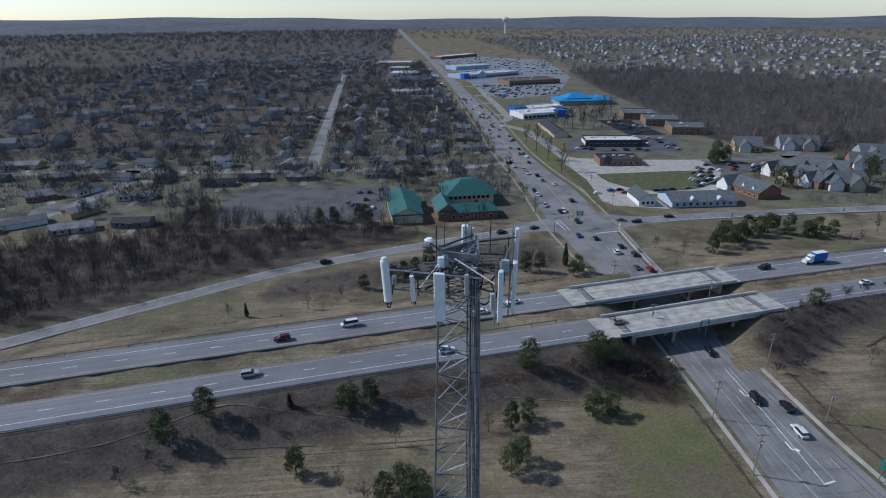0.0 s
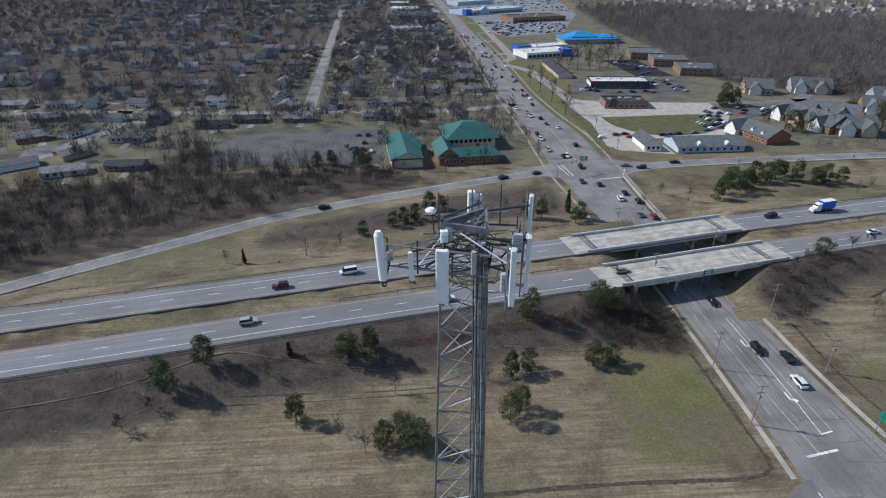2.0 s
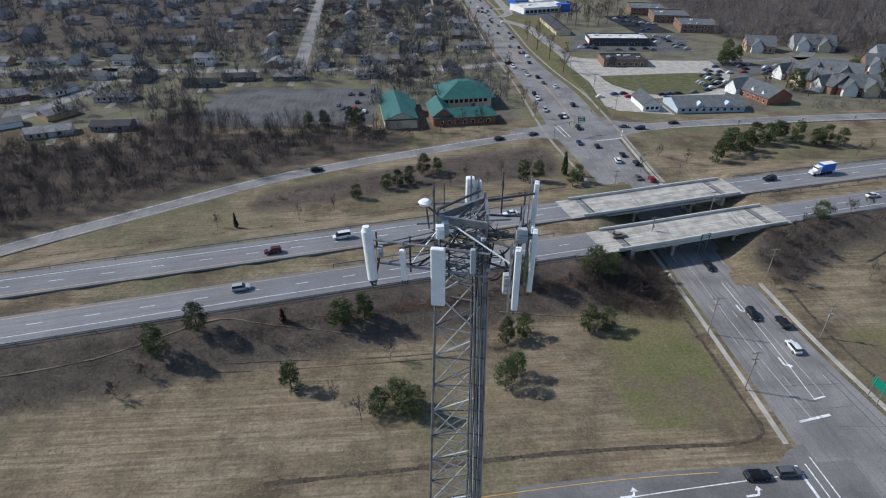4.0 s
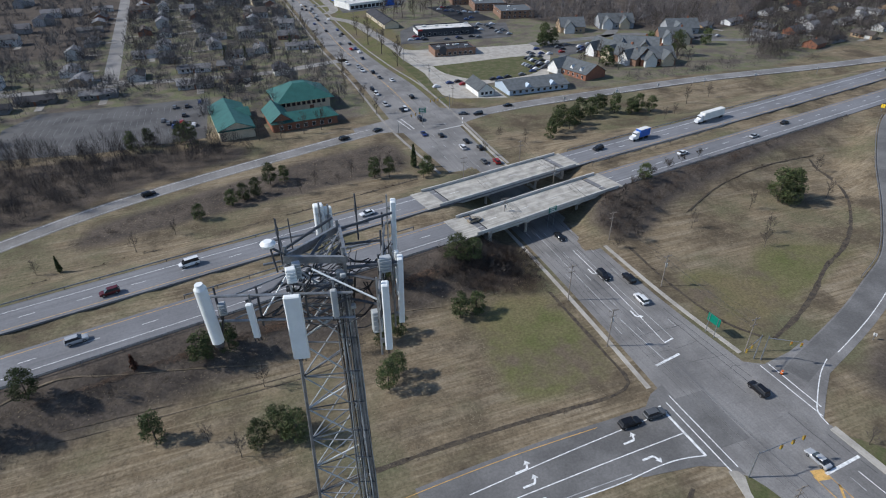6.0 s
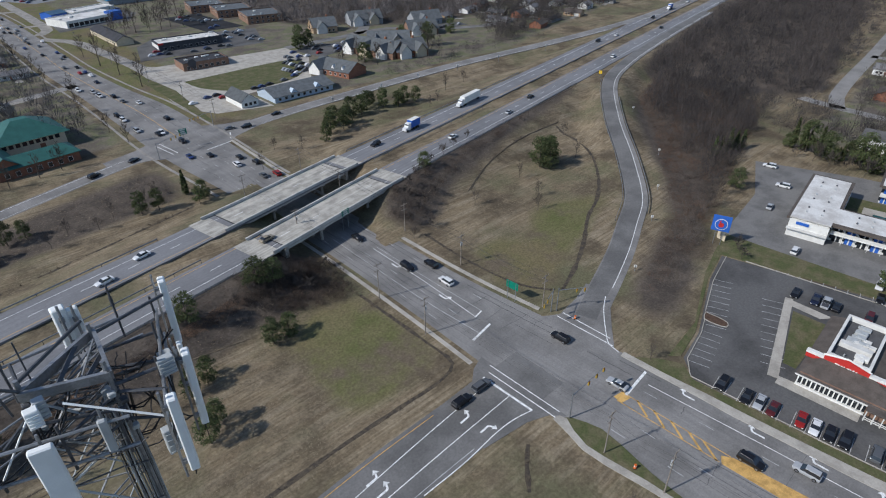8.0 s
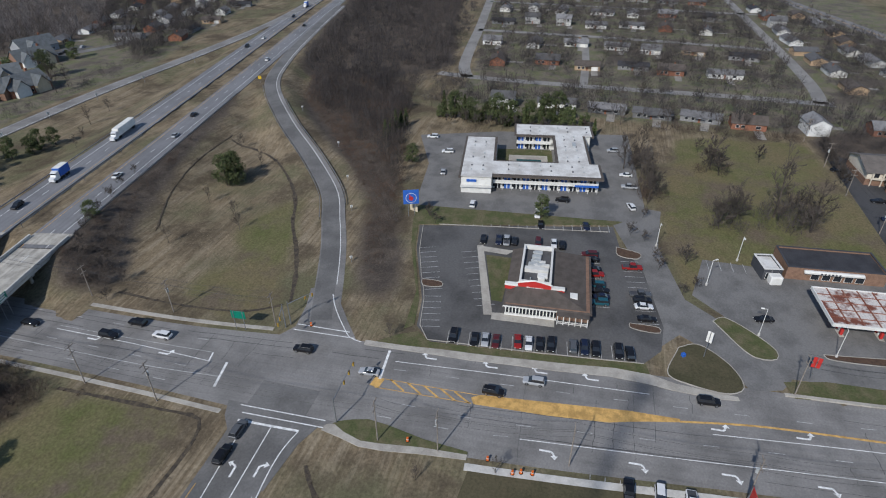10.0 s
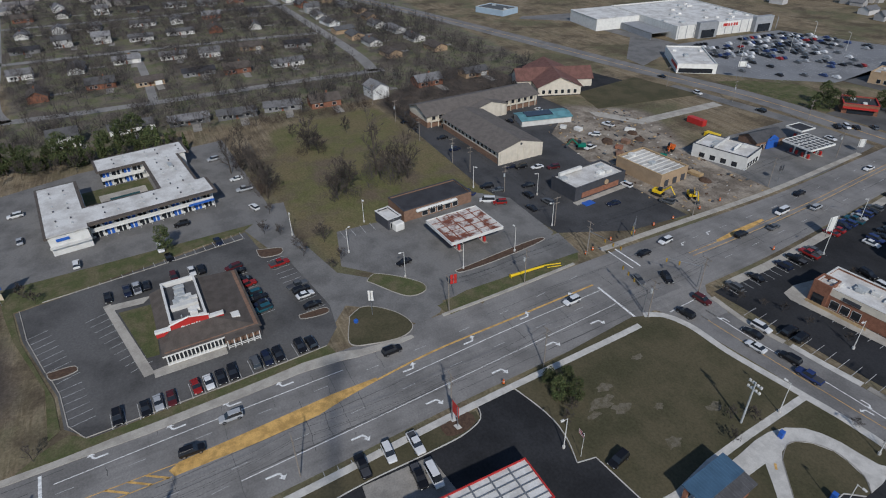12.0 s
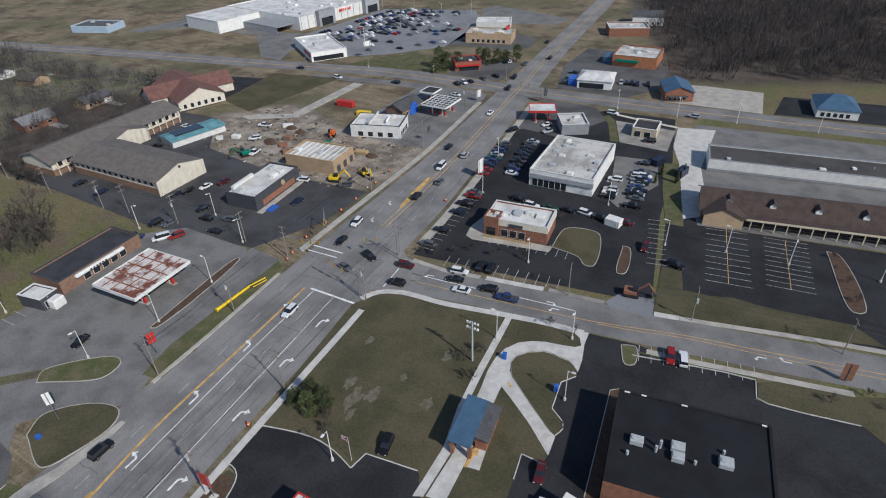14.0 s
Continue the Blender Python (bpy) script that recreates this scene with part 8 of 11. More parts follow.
    slab("pavement_chapel_lot", [(280, -178), (284, -196), (229, -211), (222, -182), (230, -158), (268, -164)], "asphalt_dark", 0.05, label="dark asphalt chapel car park", category="parking lot")
    # far shops north of the hypermarket and along the road south
    flat_house("office", (425, -231), (399, -240), 18, 4.2, "wall_blue_grey", "roof_slate", "grey-blue office far behind the fields", "office", units=3, seed=51)
    flat_house("far_shop", (97, -357), (76, -366), 16, 4.6, "brick_red", "roof_dirty", "low brick shop with a pale roof", "shop", units=3, seed=52)
    pitched_house("far_house", (92, -390), (74, -394), 12, 5.4, 2.4, "wall_white", "roof_grey", "white two-storey house beside the road", "house", wins=row_windows("front", 1, 17, 5, 0.8, 1.2, 1.4))
    flat_house("fuel_shop", (176, -340), (156, -348), 14, 5, "wall_white", "roof_white", "white filling-station shop far down the road", "shop", units=3, seed=53)


def north_blocks():
    # the church with teal roofs: hall, wing and tall hip-roofed sanctuary
    c = root("church", site((-10.3, 251), (4.2, 252.4)), "church with teal standing-seam metal roofs and cream walls", "church")
    part("wall", gable_walls(14.5, 36, 4.4, 3.0, False), "wall_cream", c)
    part("roof", roof_mesh(14.5, 36, 4.4, 3.0, 0.6, False), "roof_green", c)
    part("porch_roof", box(-0.4, -0.6, 4.0, 14.9, 5.5, 4.5), "roof_green", c)
    part("cross_gable", gable_walls(8, 10, 4.4, 2.2, True, 6.5, 16), "wall_cream", c)
    part("cross_roof", roof_mesh(9, 10, 4.4, 2.4, 0.5, True, 0.0, 0.18, 6.5, 16), "roof_green", c)
    part("link_wall", box(22.3, 0.5, -0.1, 51, 12.5, 3.9), "brick_red", c)
    part("link_roof", roof_mesh(28.7, 12, 3.9, 2.4, 0.7, True, 4.0, 0.18, 22.3, 0.5), "roof_green", c)
    part("gable_roof", roof_mesh(9, 20, 4.4, 3.4, 0.7, False, 0.0, 0.18, 22, 1.5), "roof_green", c)
    part("gable_wall", gable_walls(9, 20, 4.4, 3.3, False, 22, 1.5), "brick_red", c)
    for i in range(7):
        window(c, "front", 51, 0.5, 25 + i * 3.6, 0.9, 1.4, 1.6)
    part("sanctuary_wall", box(30, 22, -0.1, 54, 44, 6.0), "wall_cream", c)
    bm = bmesh.new()
    lo = [bm.verts.new(p) for p in ((28.5, 20.5, 5.8), (56, 20.5, 5.8), (56, 45.5, 5.8), (28.5, 45.5, 5.8))]
    hi = [bm.verts.new(p) for p in ((39, 31, 11.6), (45, 31, 11.6), (45, 35, 11.6), (39, 35, 11.6))]
    for i in range(4):
        j = (i + 1) % 4
        bm.faces.new((lo[i], lo[j], hi[j], hi[i]))
    bm.faces.new(hi)
    bm.faces.new(list(reversed(lo)))
    part("sanctuary_roof", bm, "roof_green", c)
    for i in range(9):
        part("clerestory", box(31 + i * 2.4, 21.9, 3.6, 32.6 + i * 2.4, 21.98, 5.2), "glass_dark", c)
    part("door", box(44, 21.85, 0, 46, 21.98, 3), "brick_red", c)
    # restaurants, offices and gabled houses on the other side of the main road
    a = flat_house("steakhouse", (128.6, 409), (169.5, 405), 17, 5.0, "wall_dark", "roof_white", "dark-walled restaurant with a pale flat roof", "restaurant", units=9, seed=61, cap="wall_dark", wins=row_windows("front", 2, 38, 9, 0.8, 1.8, 1.6))
    part("white_band", box(-0.2, 1, 1.2, -0.02, 16, 3.6), "wall_white", a)
    part("red_band", box(-0.3, -0.3, 4.0, 3.0, 0.0, 5.2), "sign_red", a)
    a2 = flat_house("cafe", (121, 352), (147.5, 350), 16, 4.4, "brick_brown", "roof_dark", "brown café with a dark roof and rooftop units", "restaurant", units=9, seed=62, cap="wall_dark", big=0.8, wins=row_windows("front", 1, 25, 7, 0.8, 1.8, 1.6))
    part("arch_sign", bar((5, -0.4, 4.0), (5, 0.4, 4.0), 2.4, 16), "wall_dark", a2)
    k1 = pitched_house("clinic", (130, 264), (163.6, 264), 18, 3.0, 2.8, "house_blue", "roof_slate", "long pale blue clinic with a slate-grey shingle roof", "clinic", eave=0.8, wins=row_windows("front", 1, 32, 9, 0.9, 1.4, 1.3))
    for x in (9, 23):
        part("dormer", gable_walls(4, 3, 3.0, 2.2, False, x, 0.2), "house_blue", k1)
    pitched_house("clinic", (114.5, 268), (123, 268), 17, 3.2, 3.2, "wall_white", "roof_slate", "white gabled clinic with a slate-grey roof", "clinic", along_x=False, wins=row_windows("front", 1, 8, 3, 0.9, 1.4, 1.4))
    br = pitched_house("brick_office", (173.5, 299), (180, 273), 15, 3.4, 4.2, "brick_red", "roof_slate", "brick office with white gables and a slate-grey roof", "office", wins=row_windows("front", 1, 26, 7, 0.8, 1.2, 1.4))
    part("gable_wall", gable_walls(8, 9, 3.6, 4.0, False, 0, -3), "wall_white", br)
    part("gable_roof", roof_mesh(8, 12, 3.6, 4.1, 0.5, False, 0.0, 0.18, 0, -3.2), "roof_slate", br)
    for x in (13, 20):
        part("dormer", gable_walls(3, 4, 3.4, 2.6, False, x, 1.0), "wall_white", br)

    # a rambling office of steep gabled wings
    def gabled_wing(p0, p1, dp, wall="brick_brown", gables=2):
        g = pitched_house("gabled_house", p0, p1, dp, 4.2, 5.2, wall, "roof_slate", "brick office wing with steep slate-grey gables and white gable ends", "office", wins=row_windows("front", 1.5, span(p0, p1) - 1.5, 5, 0.9, 1.2, 1.4))
        ln = span(p0, p1)
        for i in range(gables):
            x = ln * (i + 0.15) / gables
            part("gable_wall", gable_walls(7, 6, 4.2, 4.0, False, x, -2.5), "wall_white" if i % 2 == 0 else "wall_cream", g)
            part("gable_roof", roof_mesh(7, 11, 4.2, 4.1, 0.5, False, 0.0, 0.18, x, -2.7), "roof_slate", g)
        part("chimney", box(ln * 0.7, dp * 0.5, 5, ln * 0.7 + 1, dp * 0.5 + 1.2, 10.8), "brick_red", g)
        return g
    gabled_wing((213, 326), (223, 288), 16, gables=3)
    gabled_wing((226, 287), (247, 283), 15, "brick_red")
    gabled_wing((230, 322), (252, 306), 14)
    gabled_wing((228, 384), (245, 379), 15, "wall_tan", 1)
    gabled_wing((262, 386), (286, 378), 16, "wall_grey", 2)
    gabled_wing((272, 330), (292, 322), 14, "brick_brown", 2)
    gabled_wing((296, 352), (318, 346), 14, "wall_grey", 1)
    for k2, (x, y) in enumerate(((210, 447), (204, 486), (197, 521))):
        f = flat_house("apartment_block", (x, y), (x + 27, y - 6), 30, 6.0, "brick_brown", "roof_slate", "brown brick apartment block with a grey flat roof", "apartments", cap="roof_grey", units=4, seed=70 + k2, wins=row_windows("front", 1, 26, 6, 0.8, 1.6, 1.4) + row_windows("front", 1, 26, 6, 3.6, 1.6, 1.4) + row_windows("left", 1, 29, 6, 3.6, 1.4, 1.3))
    bh = root("leisure_hall", site((160, 612), (218, 614)), "hall with bright blue hipped metal roofs", "hall")
    part("wall", box(1, 1, -0.1, 58, 34, 4.5), "wall_grey", bh)
    for x, y, w, d, h0, r in ((0, 0, 60, 36, 4.4, 3.0), (10, 6, 26, 24, 6.4, 4.2), (40, 4, 16, 22, 5.6, 2.6)):
        part("roof", roof_mesh(w, d, h0, r, 0.8, True, d * 0.4, 0.3, x, y), "roof_bright_blue", bh)
    sh = flat_house("car_showroom", (106, 530), (149, 543), 28, 5.0, "wall_white", "roof_white", "white car showroom with a blue corner and pale roof", "showroom", cap="wall_white", units=6, seed=71, wins=row_windows("front", 1, 34, 8, 0.6, 3.4, 2.6))
    part("blue_entrance", box(36, -0.6, -0.1, 45.4, 8, 6.4), "sign_blue", sh)
    pitched_house("blue_shed", (106, 572), (118, 576), 16, 4.5, 1.6, "sign_blue", "roof_blue", "blue workshop behind the showroom", "workshop")
    flat_house("showroom_annex", (122, 570), (156, 582), 18, 4.6, "wall_white", "roof_white", "long white workshop with a pale flat roof", "workshop", units=3, seed=79)
    pitched_house("cottage_office", (113.5, 500), (113.6, 444), 11, 3.2, 2.8, "wall_cream", "roof_dark", "long cream office with a dark shingle roof", "office", wins=row_windows("front", 2, 54, 12, 0.9, 1.4, 1.3))
    p = flat_house("plaza_shops", (86, 888), (180, 944), 42, 6, "wall_blue_grey", "roof_dirty", "pale blue and white plaza shops with flat roofs", "shops", units=10, seed=72, cap="sign_blue", wins=row_windows("front", 2, 106, 18, 0.5, 4.0, 2.6))
    part("blue_gable", gable_walls(16, 5, 6, 5, False, 26, -1), "wall_blue_grey", p)
    part("blue_corner", box(-0.5, -1.5, -0.1, 9, 8, 8.0), "sign_blue", p)
    flat_house("plaza_shops", (139, 798), (213, 817), 42, 6, "brick_brown", "roof_brown", "brown brick plaza shops with a dark flat roof", "shops", units=8, seed=73, cap="brick_red", wins=row_windows("front", 2, 74, 14, 0.5, 3.6, 2.4))
    flat_house("plaza_shops", (88, 1040), (150, 1075), 34, 6, "wall_blue_grey", "roof_dirty", "pale blue-grey shops behind the plaza", "shops", units=6, seed=74)
    flat_house("plaza_shops", (76, 1290), (165, 1380), 30, 6, "brick_red", "roof_white", "far red and white shops along the plaza's edge", "shops", units=6, seed=80)
    for k2, (p0, p1, dp, h, wl, rf, lb) in enumerate((((-14, 716), (20, 722), 26, 5, "wall_white", "roof_dirty", "white shop with a pale flat roof"), ((-12, 850), (34, 846), 44, 6, "wall_blue_grey", "roof_grey", "blue-grey warehouse with a flat roof"), ((-24, 940), (20, 936), 40, 6, "wall_white", "roof_white", "white warehouse with a pale flat roof"), ((-26, 1035), (4, 1032), 36, 6, "wall_grey", "roof_dirty", "grey shops with a flat roof"), ((-50, 1140), (10, 1135), 50, 7, "wall_tan", "roof_dirty", "tan hall with a pale flat roof"), ((24, 795), (48, 792), 18, 4.6, "brick_brown", "roof_dirty", "small brick shop beside the main road"), ((20, 905), (48, 902), 16, 4.6, "wall_white", "roof_white", "small white shop beside the main road"), ((18, 1010), (44, 1006), 18, 4.8, "wall_grey", "roof_dirty", "small grey shop beside the main road"))):
        flat_house("north_shops", p0, p1, dp, h, wl, rf, lb, "shops", units=4, seed=81 + k2, wins=row_windows("front", 1, span(p0, p1) - 1, 5, 0.6, 2.4, 1.8))
    for k2, (x, y, w, d) in enumerate(((-2, 596, 24, 16), (26, 522, 11, 14), (30, 640, 14, 11), (30, 690, 16, 12), (8, 655, 18, 12), (30, 585, 13, 10), (34, 752, 15, 11))):
        pitched_house("roadside_house", (x, y), (x + w, y + 1.5), d, 4.4 if k2 % 2 else 3.2, 3.2, ("wall_white", "house_white", "wall_cream")[k2 % 3], ("roof_slate", "roof_brown", "roof_dark")[k2 % 3], "pale gabled house beside the main road", "house", along_x=bool(k2 % 2), wins=row_windows("front", 1, w - 1, 4, 0.9, 1.2, 1.3))
    t = root("water_tower", pose(480, 2900, 0), "white water tower on the horizon", "water tower")
    part("shaft", bar((0, 0, 0), (0, 0, 52), 5, 12, 3.5), "wall_white", t)
    bm = bmesh.new()
    bmesh.ops.create_uvsphere(bm, u_segments=16, v_segments=10, radius=16, matrix=Matrix.Translation((0, 0, 62)) @ Matrix.Diagonal((1, 1, 0.75, 1)))
    part("tank", bm, "wall_white", t)


restaurant()
motel()
gas_station()
inn()
south_blocks()
east_blocks()
north_blocks()


# ---- woods ----
def wood(name, poly, count, tall, wide, blades, width, seed, mat="woods_twig", label="bare winter woods with grey-brown crowns", keep=None, extra=0.0, low=0.12):
    q = scatter(poly, count, seed, extra)
    if keep is not None:
        q = q[keep(q[:, 0], q[:, 1])]
    r = np.random.default_rng(seed + 1)
    t = tall * r.uniform(0.65, 1.2, len(q))
    return stand(name, q[:, 0], q[:, 1], t, wide * r.uniform(0.7, 1.25, len(q)), blades, width, mat, label, low)


def open_ground(x, y):
    """Where no street, drive or car park lies."""
    ok = ~inside(CHURCH_LOT, x, y)
    for line in STREETS:
        d, _ = dist_to(line, x, y)
        ok &= d > 7.0
    return ok


wood("woods_by_slip_road", LITTER[0], 1500, 11.5, 3.0, 170, 0.052, 1, "woods_twig_dark", low=0.25)
wood("underbrush", LITTER[0], 2800, 2.4, 2.0, 54, 0.11, 2, "brush_twig_dark", "low brown brush and brambles under the trees")
wood("underbrush_tan", [(-200, 205), (-120, 214), (-110, 236), (-176, 236), (-210, 226)], 260, 1.4, 1.8, 26, 0.3, 33, "brush_twig", "low tan brush at the edge of the woods")
wood("woods_edge", [(-112, 250), (-60, 246), (-22, 244), (-26, 262), (-60, 262), (-100, 272)], 46, 11, 3.0, 90, 0.09, 35, "woods_twig_dark", "thin bare trees at the edge of the church car park")
wood("brush_by_slip_road", [(-60, 176), (0, 190), (54, 199), (56, 222), (22, 214), (-10, 202), (-50, 186)], 420, 1.5, 1.5, 24, 0.3, 36, "brush_twig_dark", "low dark brush and dead weeds between the roads")
wood("hedge_inn", [(240, -88), (262, -88), (296, -150), (272, -162), (240, -156)], 240, 6.5, 3.0, 70, 0.1, 37, "woods_twig_dark", "ragged bare trees and brush behind the inn")
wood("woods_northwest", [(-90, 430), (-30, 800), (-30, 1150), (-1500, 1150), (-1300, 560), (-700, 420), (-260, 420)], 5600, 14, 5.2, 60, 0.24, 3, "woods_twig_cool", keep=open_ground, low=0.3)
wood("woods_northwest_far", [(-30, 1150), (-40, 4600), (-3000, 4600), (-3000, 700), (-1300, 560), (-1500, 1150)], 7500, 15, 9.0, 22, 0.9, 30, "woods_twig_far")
wood("woods_west", [(-330, 150), (-330, 270), (-420, 420), (-1300, 560), (-1500, 60), (-700, 20), (-420, 60)], 2400, 13, 4.8, 50, 0.2, 31, "woods_twig_dark")
wood("woods_northeast", LITTER[2], 2300, 14, 4.4, 70, 0.19, 4)
wood("woods_east", LITTER[3], 2000, 11, 4.0, 56, 0.2, 5, "woods_twig_dark")
RAMP_STRIP = [(122, 57), (152, 58), (226, 78), (262, 88), (300, 100), (300, 158), (262, 144), (222, 112), (190, 90), (168, 75), (140, 66)]
wood("brush_east", RAMP_STRIP, 3000, 2.2, 1.8, 46, 0.17, 6, "brush_rust", "low rust-brown brush beside the slip road")
wood("woods_by_ramp", [(196, 78), (226, 78), (262, 88), (310, 96), (310, 158), (262, 140), (226, 108)], 430, 9.5, 3.2, 80, 0.11, 15, "woods_twig_dark", "thin bare grey-brown trees beside the slip road")
wood("woods_by_ramp_low", [(118, 50), (156, 58), (200, 74), (200, 90), (168, 74), (140, 64)], 60, 6.5, 2.8, 70, 0.09, 16, "woods_twig_warm", "thin bare grey-brown trees beside the slip road")
wood("trees_east_gardens", [(266, -185), (264, 84), (330, 90), (640, 150), (640, -140), (430, -180)], 2300, 10, 4.3, 84, 0.13, 17, "woods_twig_dark", "bare street and garden trees among the houses", keep=open_ground, low=0.32)
wood("trees_northeast_gardens", [(300, 268), (460, 300), (640, 340), (640, 470), (480, 440), (360, 360)], 1100, 12, 4.2, 66, 0.17, 18, "woods_twig_dark", label="bare street and garden trees among the houses", keep=open_ground)
BANK_S = [(-170, 88), (-100, 102), (0, 123), (66, 137), (68, 112), (50, 116), (0, 108), (-60, 95), (-170, 70)]
wood("bank_brush_west", BANK_S, 1300, 1.5, 1.5, 36, 0.26, 19, "brush_twig_dark", "dark tangled brush along the highway bank", extra=-4.0)
wood("bank_brush_bridge", [(44, 130), (67, 134), (70, 122), (66, 108), (52, 112), (42, 118)], 360, 2.8, 1.9, 60, 0.2, 20, "brush_twig_dark", "dark tangled brush beside the bridge", extra=-4.5)
wood("bank_brush_east", [(96, 128), (104, 124), (126, 138), (190, 156), (240, 166), (240, 172), (190, 163), (120, 150), (97, 137)], 620, 2.2, 1.7, 50, 0.22, 21, "brush_twig_dark", "dark tangled brush along the highway bank", extra=-4.0)
wood("trees_by_offices", [(196, 259), (330, 256), (340, 272), (300, 284), (262, 276), (200, 268)], 70, 6.5, 2.8, 80, 0.09, 38, "woods_twig_dark", "bare trees and brush between the offices and the slip road")
wood("trees_behind_offices", [(240, 398), (340, 352), (400, 420), (300, 440)], 150, 10, 3.6, 80, 0.12, 39, "woods_twig_dark", "bare trees behind the offices")
wood("bank_trees_east", [(98, 126), (108, 128), (126, 140), (180, 155), (176, 160), (120, 148), (100, 138)], 70, 3.6, 1.9, 90, 0.06, 40, "woods_twig_dark", "thin bare shrubs on the highway bank", extra=-5.0)
wood("woods_south", [(46, -288), (118, -480), (90, -800), (-700, -800), (-700, -340), (-38, -322), (13, -298)], 2600, 13, 4.8, 46, 0.28, 7, "woods_twig_dark")
wood("woods_south_near", [(44, -306), (66, -366), (96, -470), (-120, -520), (-120, -330), (-38, -318)], 1500, 12, 4.0, 80, 0.13, 34, "woods_twig_dark")
wood("woods_south_far", [(90, -800), (60, -1500), (-1500, -1500), (-1500, -360), (-700, -340), (-700, -800)], 2000, 14, 7.0, 16, 1.0, 32, "woods_twig_dark")
NW_SUB, NE_SUB, E_SUB = [(-420, 270), (52, 275), (52, 420), (30, 1200), (-30, 800), (-90, 430), (-420, 420)], [(470, 330), (1500, 520), (1500, 2300), (250, 2300), (280, 1000), (640, 760)], [(266, -185), (262, 85), (330, 90), (1500, 300), (1500, -260), (900, -160), (430, -180)]
wood("trees_northwest", NW_SUB, 2300, 13, 4.8, 84, 0.16, 8, "woods_twig_cool", label="bare street and garden trees among the houses", keep=open_ground, low=0.32)
wood("trees_northeast", NE_SUB, 6000, 12.5, 5.2, 34, 0.34, 9, label="bare street and garden trees among the houses")
wood("trees_east", E_SUB, 3200, 11.0, 4.6, 46, 0.26, 10, "woods_twig_dark", label="bare street and garden trees among the houses", keep=open_ground, low=0.3)
FAR = [(-3900, -500), (-3900, 4000), (3900, 4000), (3900, -3900), (100, -3900), (330, -900), (900, -500), (1500, -260), (1500, 2300), (-3000, 2300), (-1500, 0)]
# distant woods, their twig colour blued to stand in for haze
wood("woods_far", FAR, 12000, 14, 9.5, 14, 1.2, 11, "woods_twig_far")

wood("thicket", [(173, -71), (190, -70), (191, -52), (174, -52)], 16, 9.5, 3.4, 90, 0.1, 50, "woods_twig_dark", "dense dark thicket of bare trees in the field")
wood("thicket_low", [(171, -48), (186, -48), (186, -36), (171, -36)], 18, 5.5, 2.6, 80, 0.14, 51, "woods_twig_dark", "dense dark thicket of bare shrubs in the field")
wood("thicket_far", [(212, -47), (224, -47), (224, -37), (212, -37)], 12, 4.5, 2.6, 80, 0.16, 52, "brush_twig_dark", "dense dark thicket of bare shrubs in the field")
wood("hedge_thicket", [(252, -84), (262, -84), (262, -20), (254, -20)], 60, 5.5, 2.6, 46, 0.2, 53, "brush_twig_dark", "ragged hedge of bare shrubs behind the field")
wood("hedge_motel", [(186, -17), (226, -12), (226, -20), (188, -24)], 26, 7.0, 2.8, 60, 0.15, 54, "brush_twig_dark", "ragged row of bare shrubs beside the motel car park")


# ---- houses of the housing areas ----
def house_proto(k):
    """One single-family house with its parts; the front is at y = 0."""
    ln, dp, h, rise = ((15, 8.5, 2.7, 1.6), (17, 8, 2.6, 1.4), (12, 8.5, 3.2, 2.2) if k < 6 else (11, 8.5, 5.0, 2.2), (14, 9, 3.0, 2.4), (14, 9, 2.8, 1.7), (18, 8.5, 2.6, 1.5))[k % 6]
    wall = ("wall_white", "house_grey", "house_white", "brick_red", "wall_tan", "house_white")[k % 6]
    roof = ("roof_house", "roof_dark", "roof_house", "roof_house", "roof_brown", "roof_house")[(k + k // 6) % 6]
    look_ = ("white", "grey", "white", "red brick", "tan", "white")[k % 6]
    tone = {"roof_house": "grey", "roof_dark": "dark", "roof_brown": "brown", "roof_red": "reddish"}[roof]
    b = root("house", pose(0, 0, -50), f"{look_} family house with a {tone} shingle gable roof", "house", "family houses")
    part("wall", gable_walls(ln, dp, h, rise), wall, b)
    part("roof", roof_mesh(ln, dp, h, rise, 0.5), roof, b)
    part("door", box(ln * 0.45, -0.06, 0, ln * 0.45 + 0.95, 0.02, 2.05), "brick_red", b)
    for x in (ln * 0.12, ln * 0.28):
        window(b, "front", ln, dp, x, 0.9, 1.3, 1.2)
    if k % 2 == 0:
        part("garage_door", box(ln * 0.66, -0.06, 0, ln * 0.66 + 3.6, 0.02, 2.2), "wall_white", b)
    else:
        window(b, "front", ln, dp, ln * 0.7, 0.9, 1.8, 1.2)
    if h > 4:
        for x in (0.1, 0.75):
            window(b, "front", ln, dp, ln * x, 3.5, 1.1, 1.2)
    if k % 3 == 0:
        part("chimney", box(ln * 0.6, dp * 0.55, h, ln * 0.6 + 0.7, dp * 0.55 + 0.6, h + rise + 0.9), "brick_red", b)
    if k % 3 == 1:
        part("porch_roof", box(ln * 0.38, -1.8, 2.35, ln * 0.62, 0, 2.5), roof, b)
    return b


PROTO = [house_proto(k) for k in range(12)]
USED = []
hr = np.random.default_rng(3)


DRIVES = []


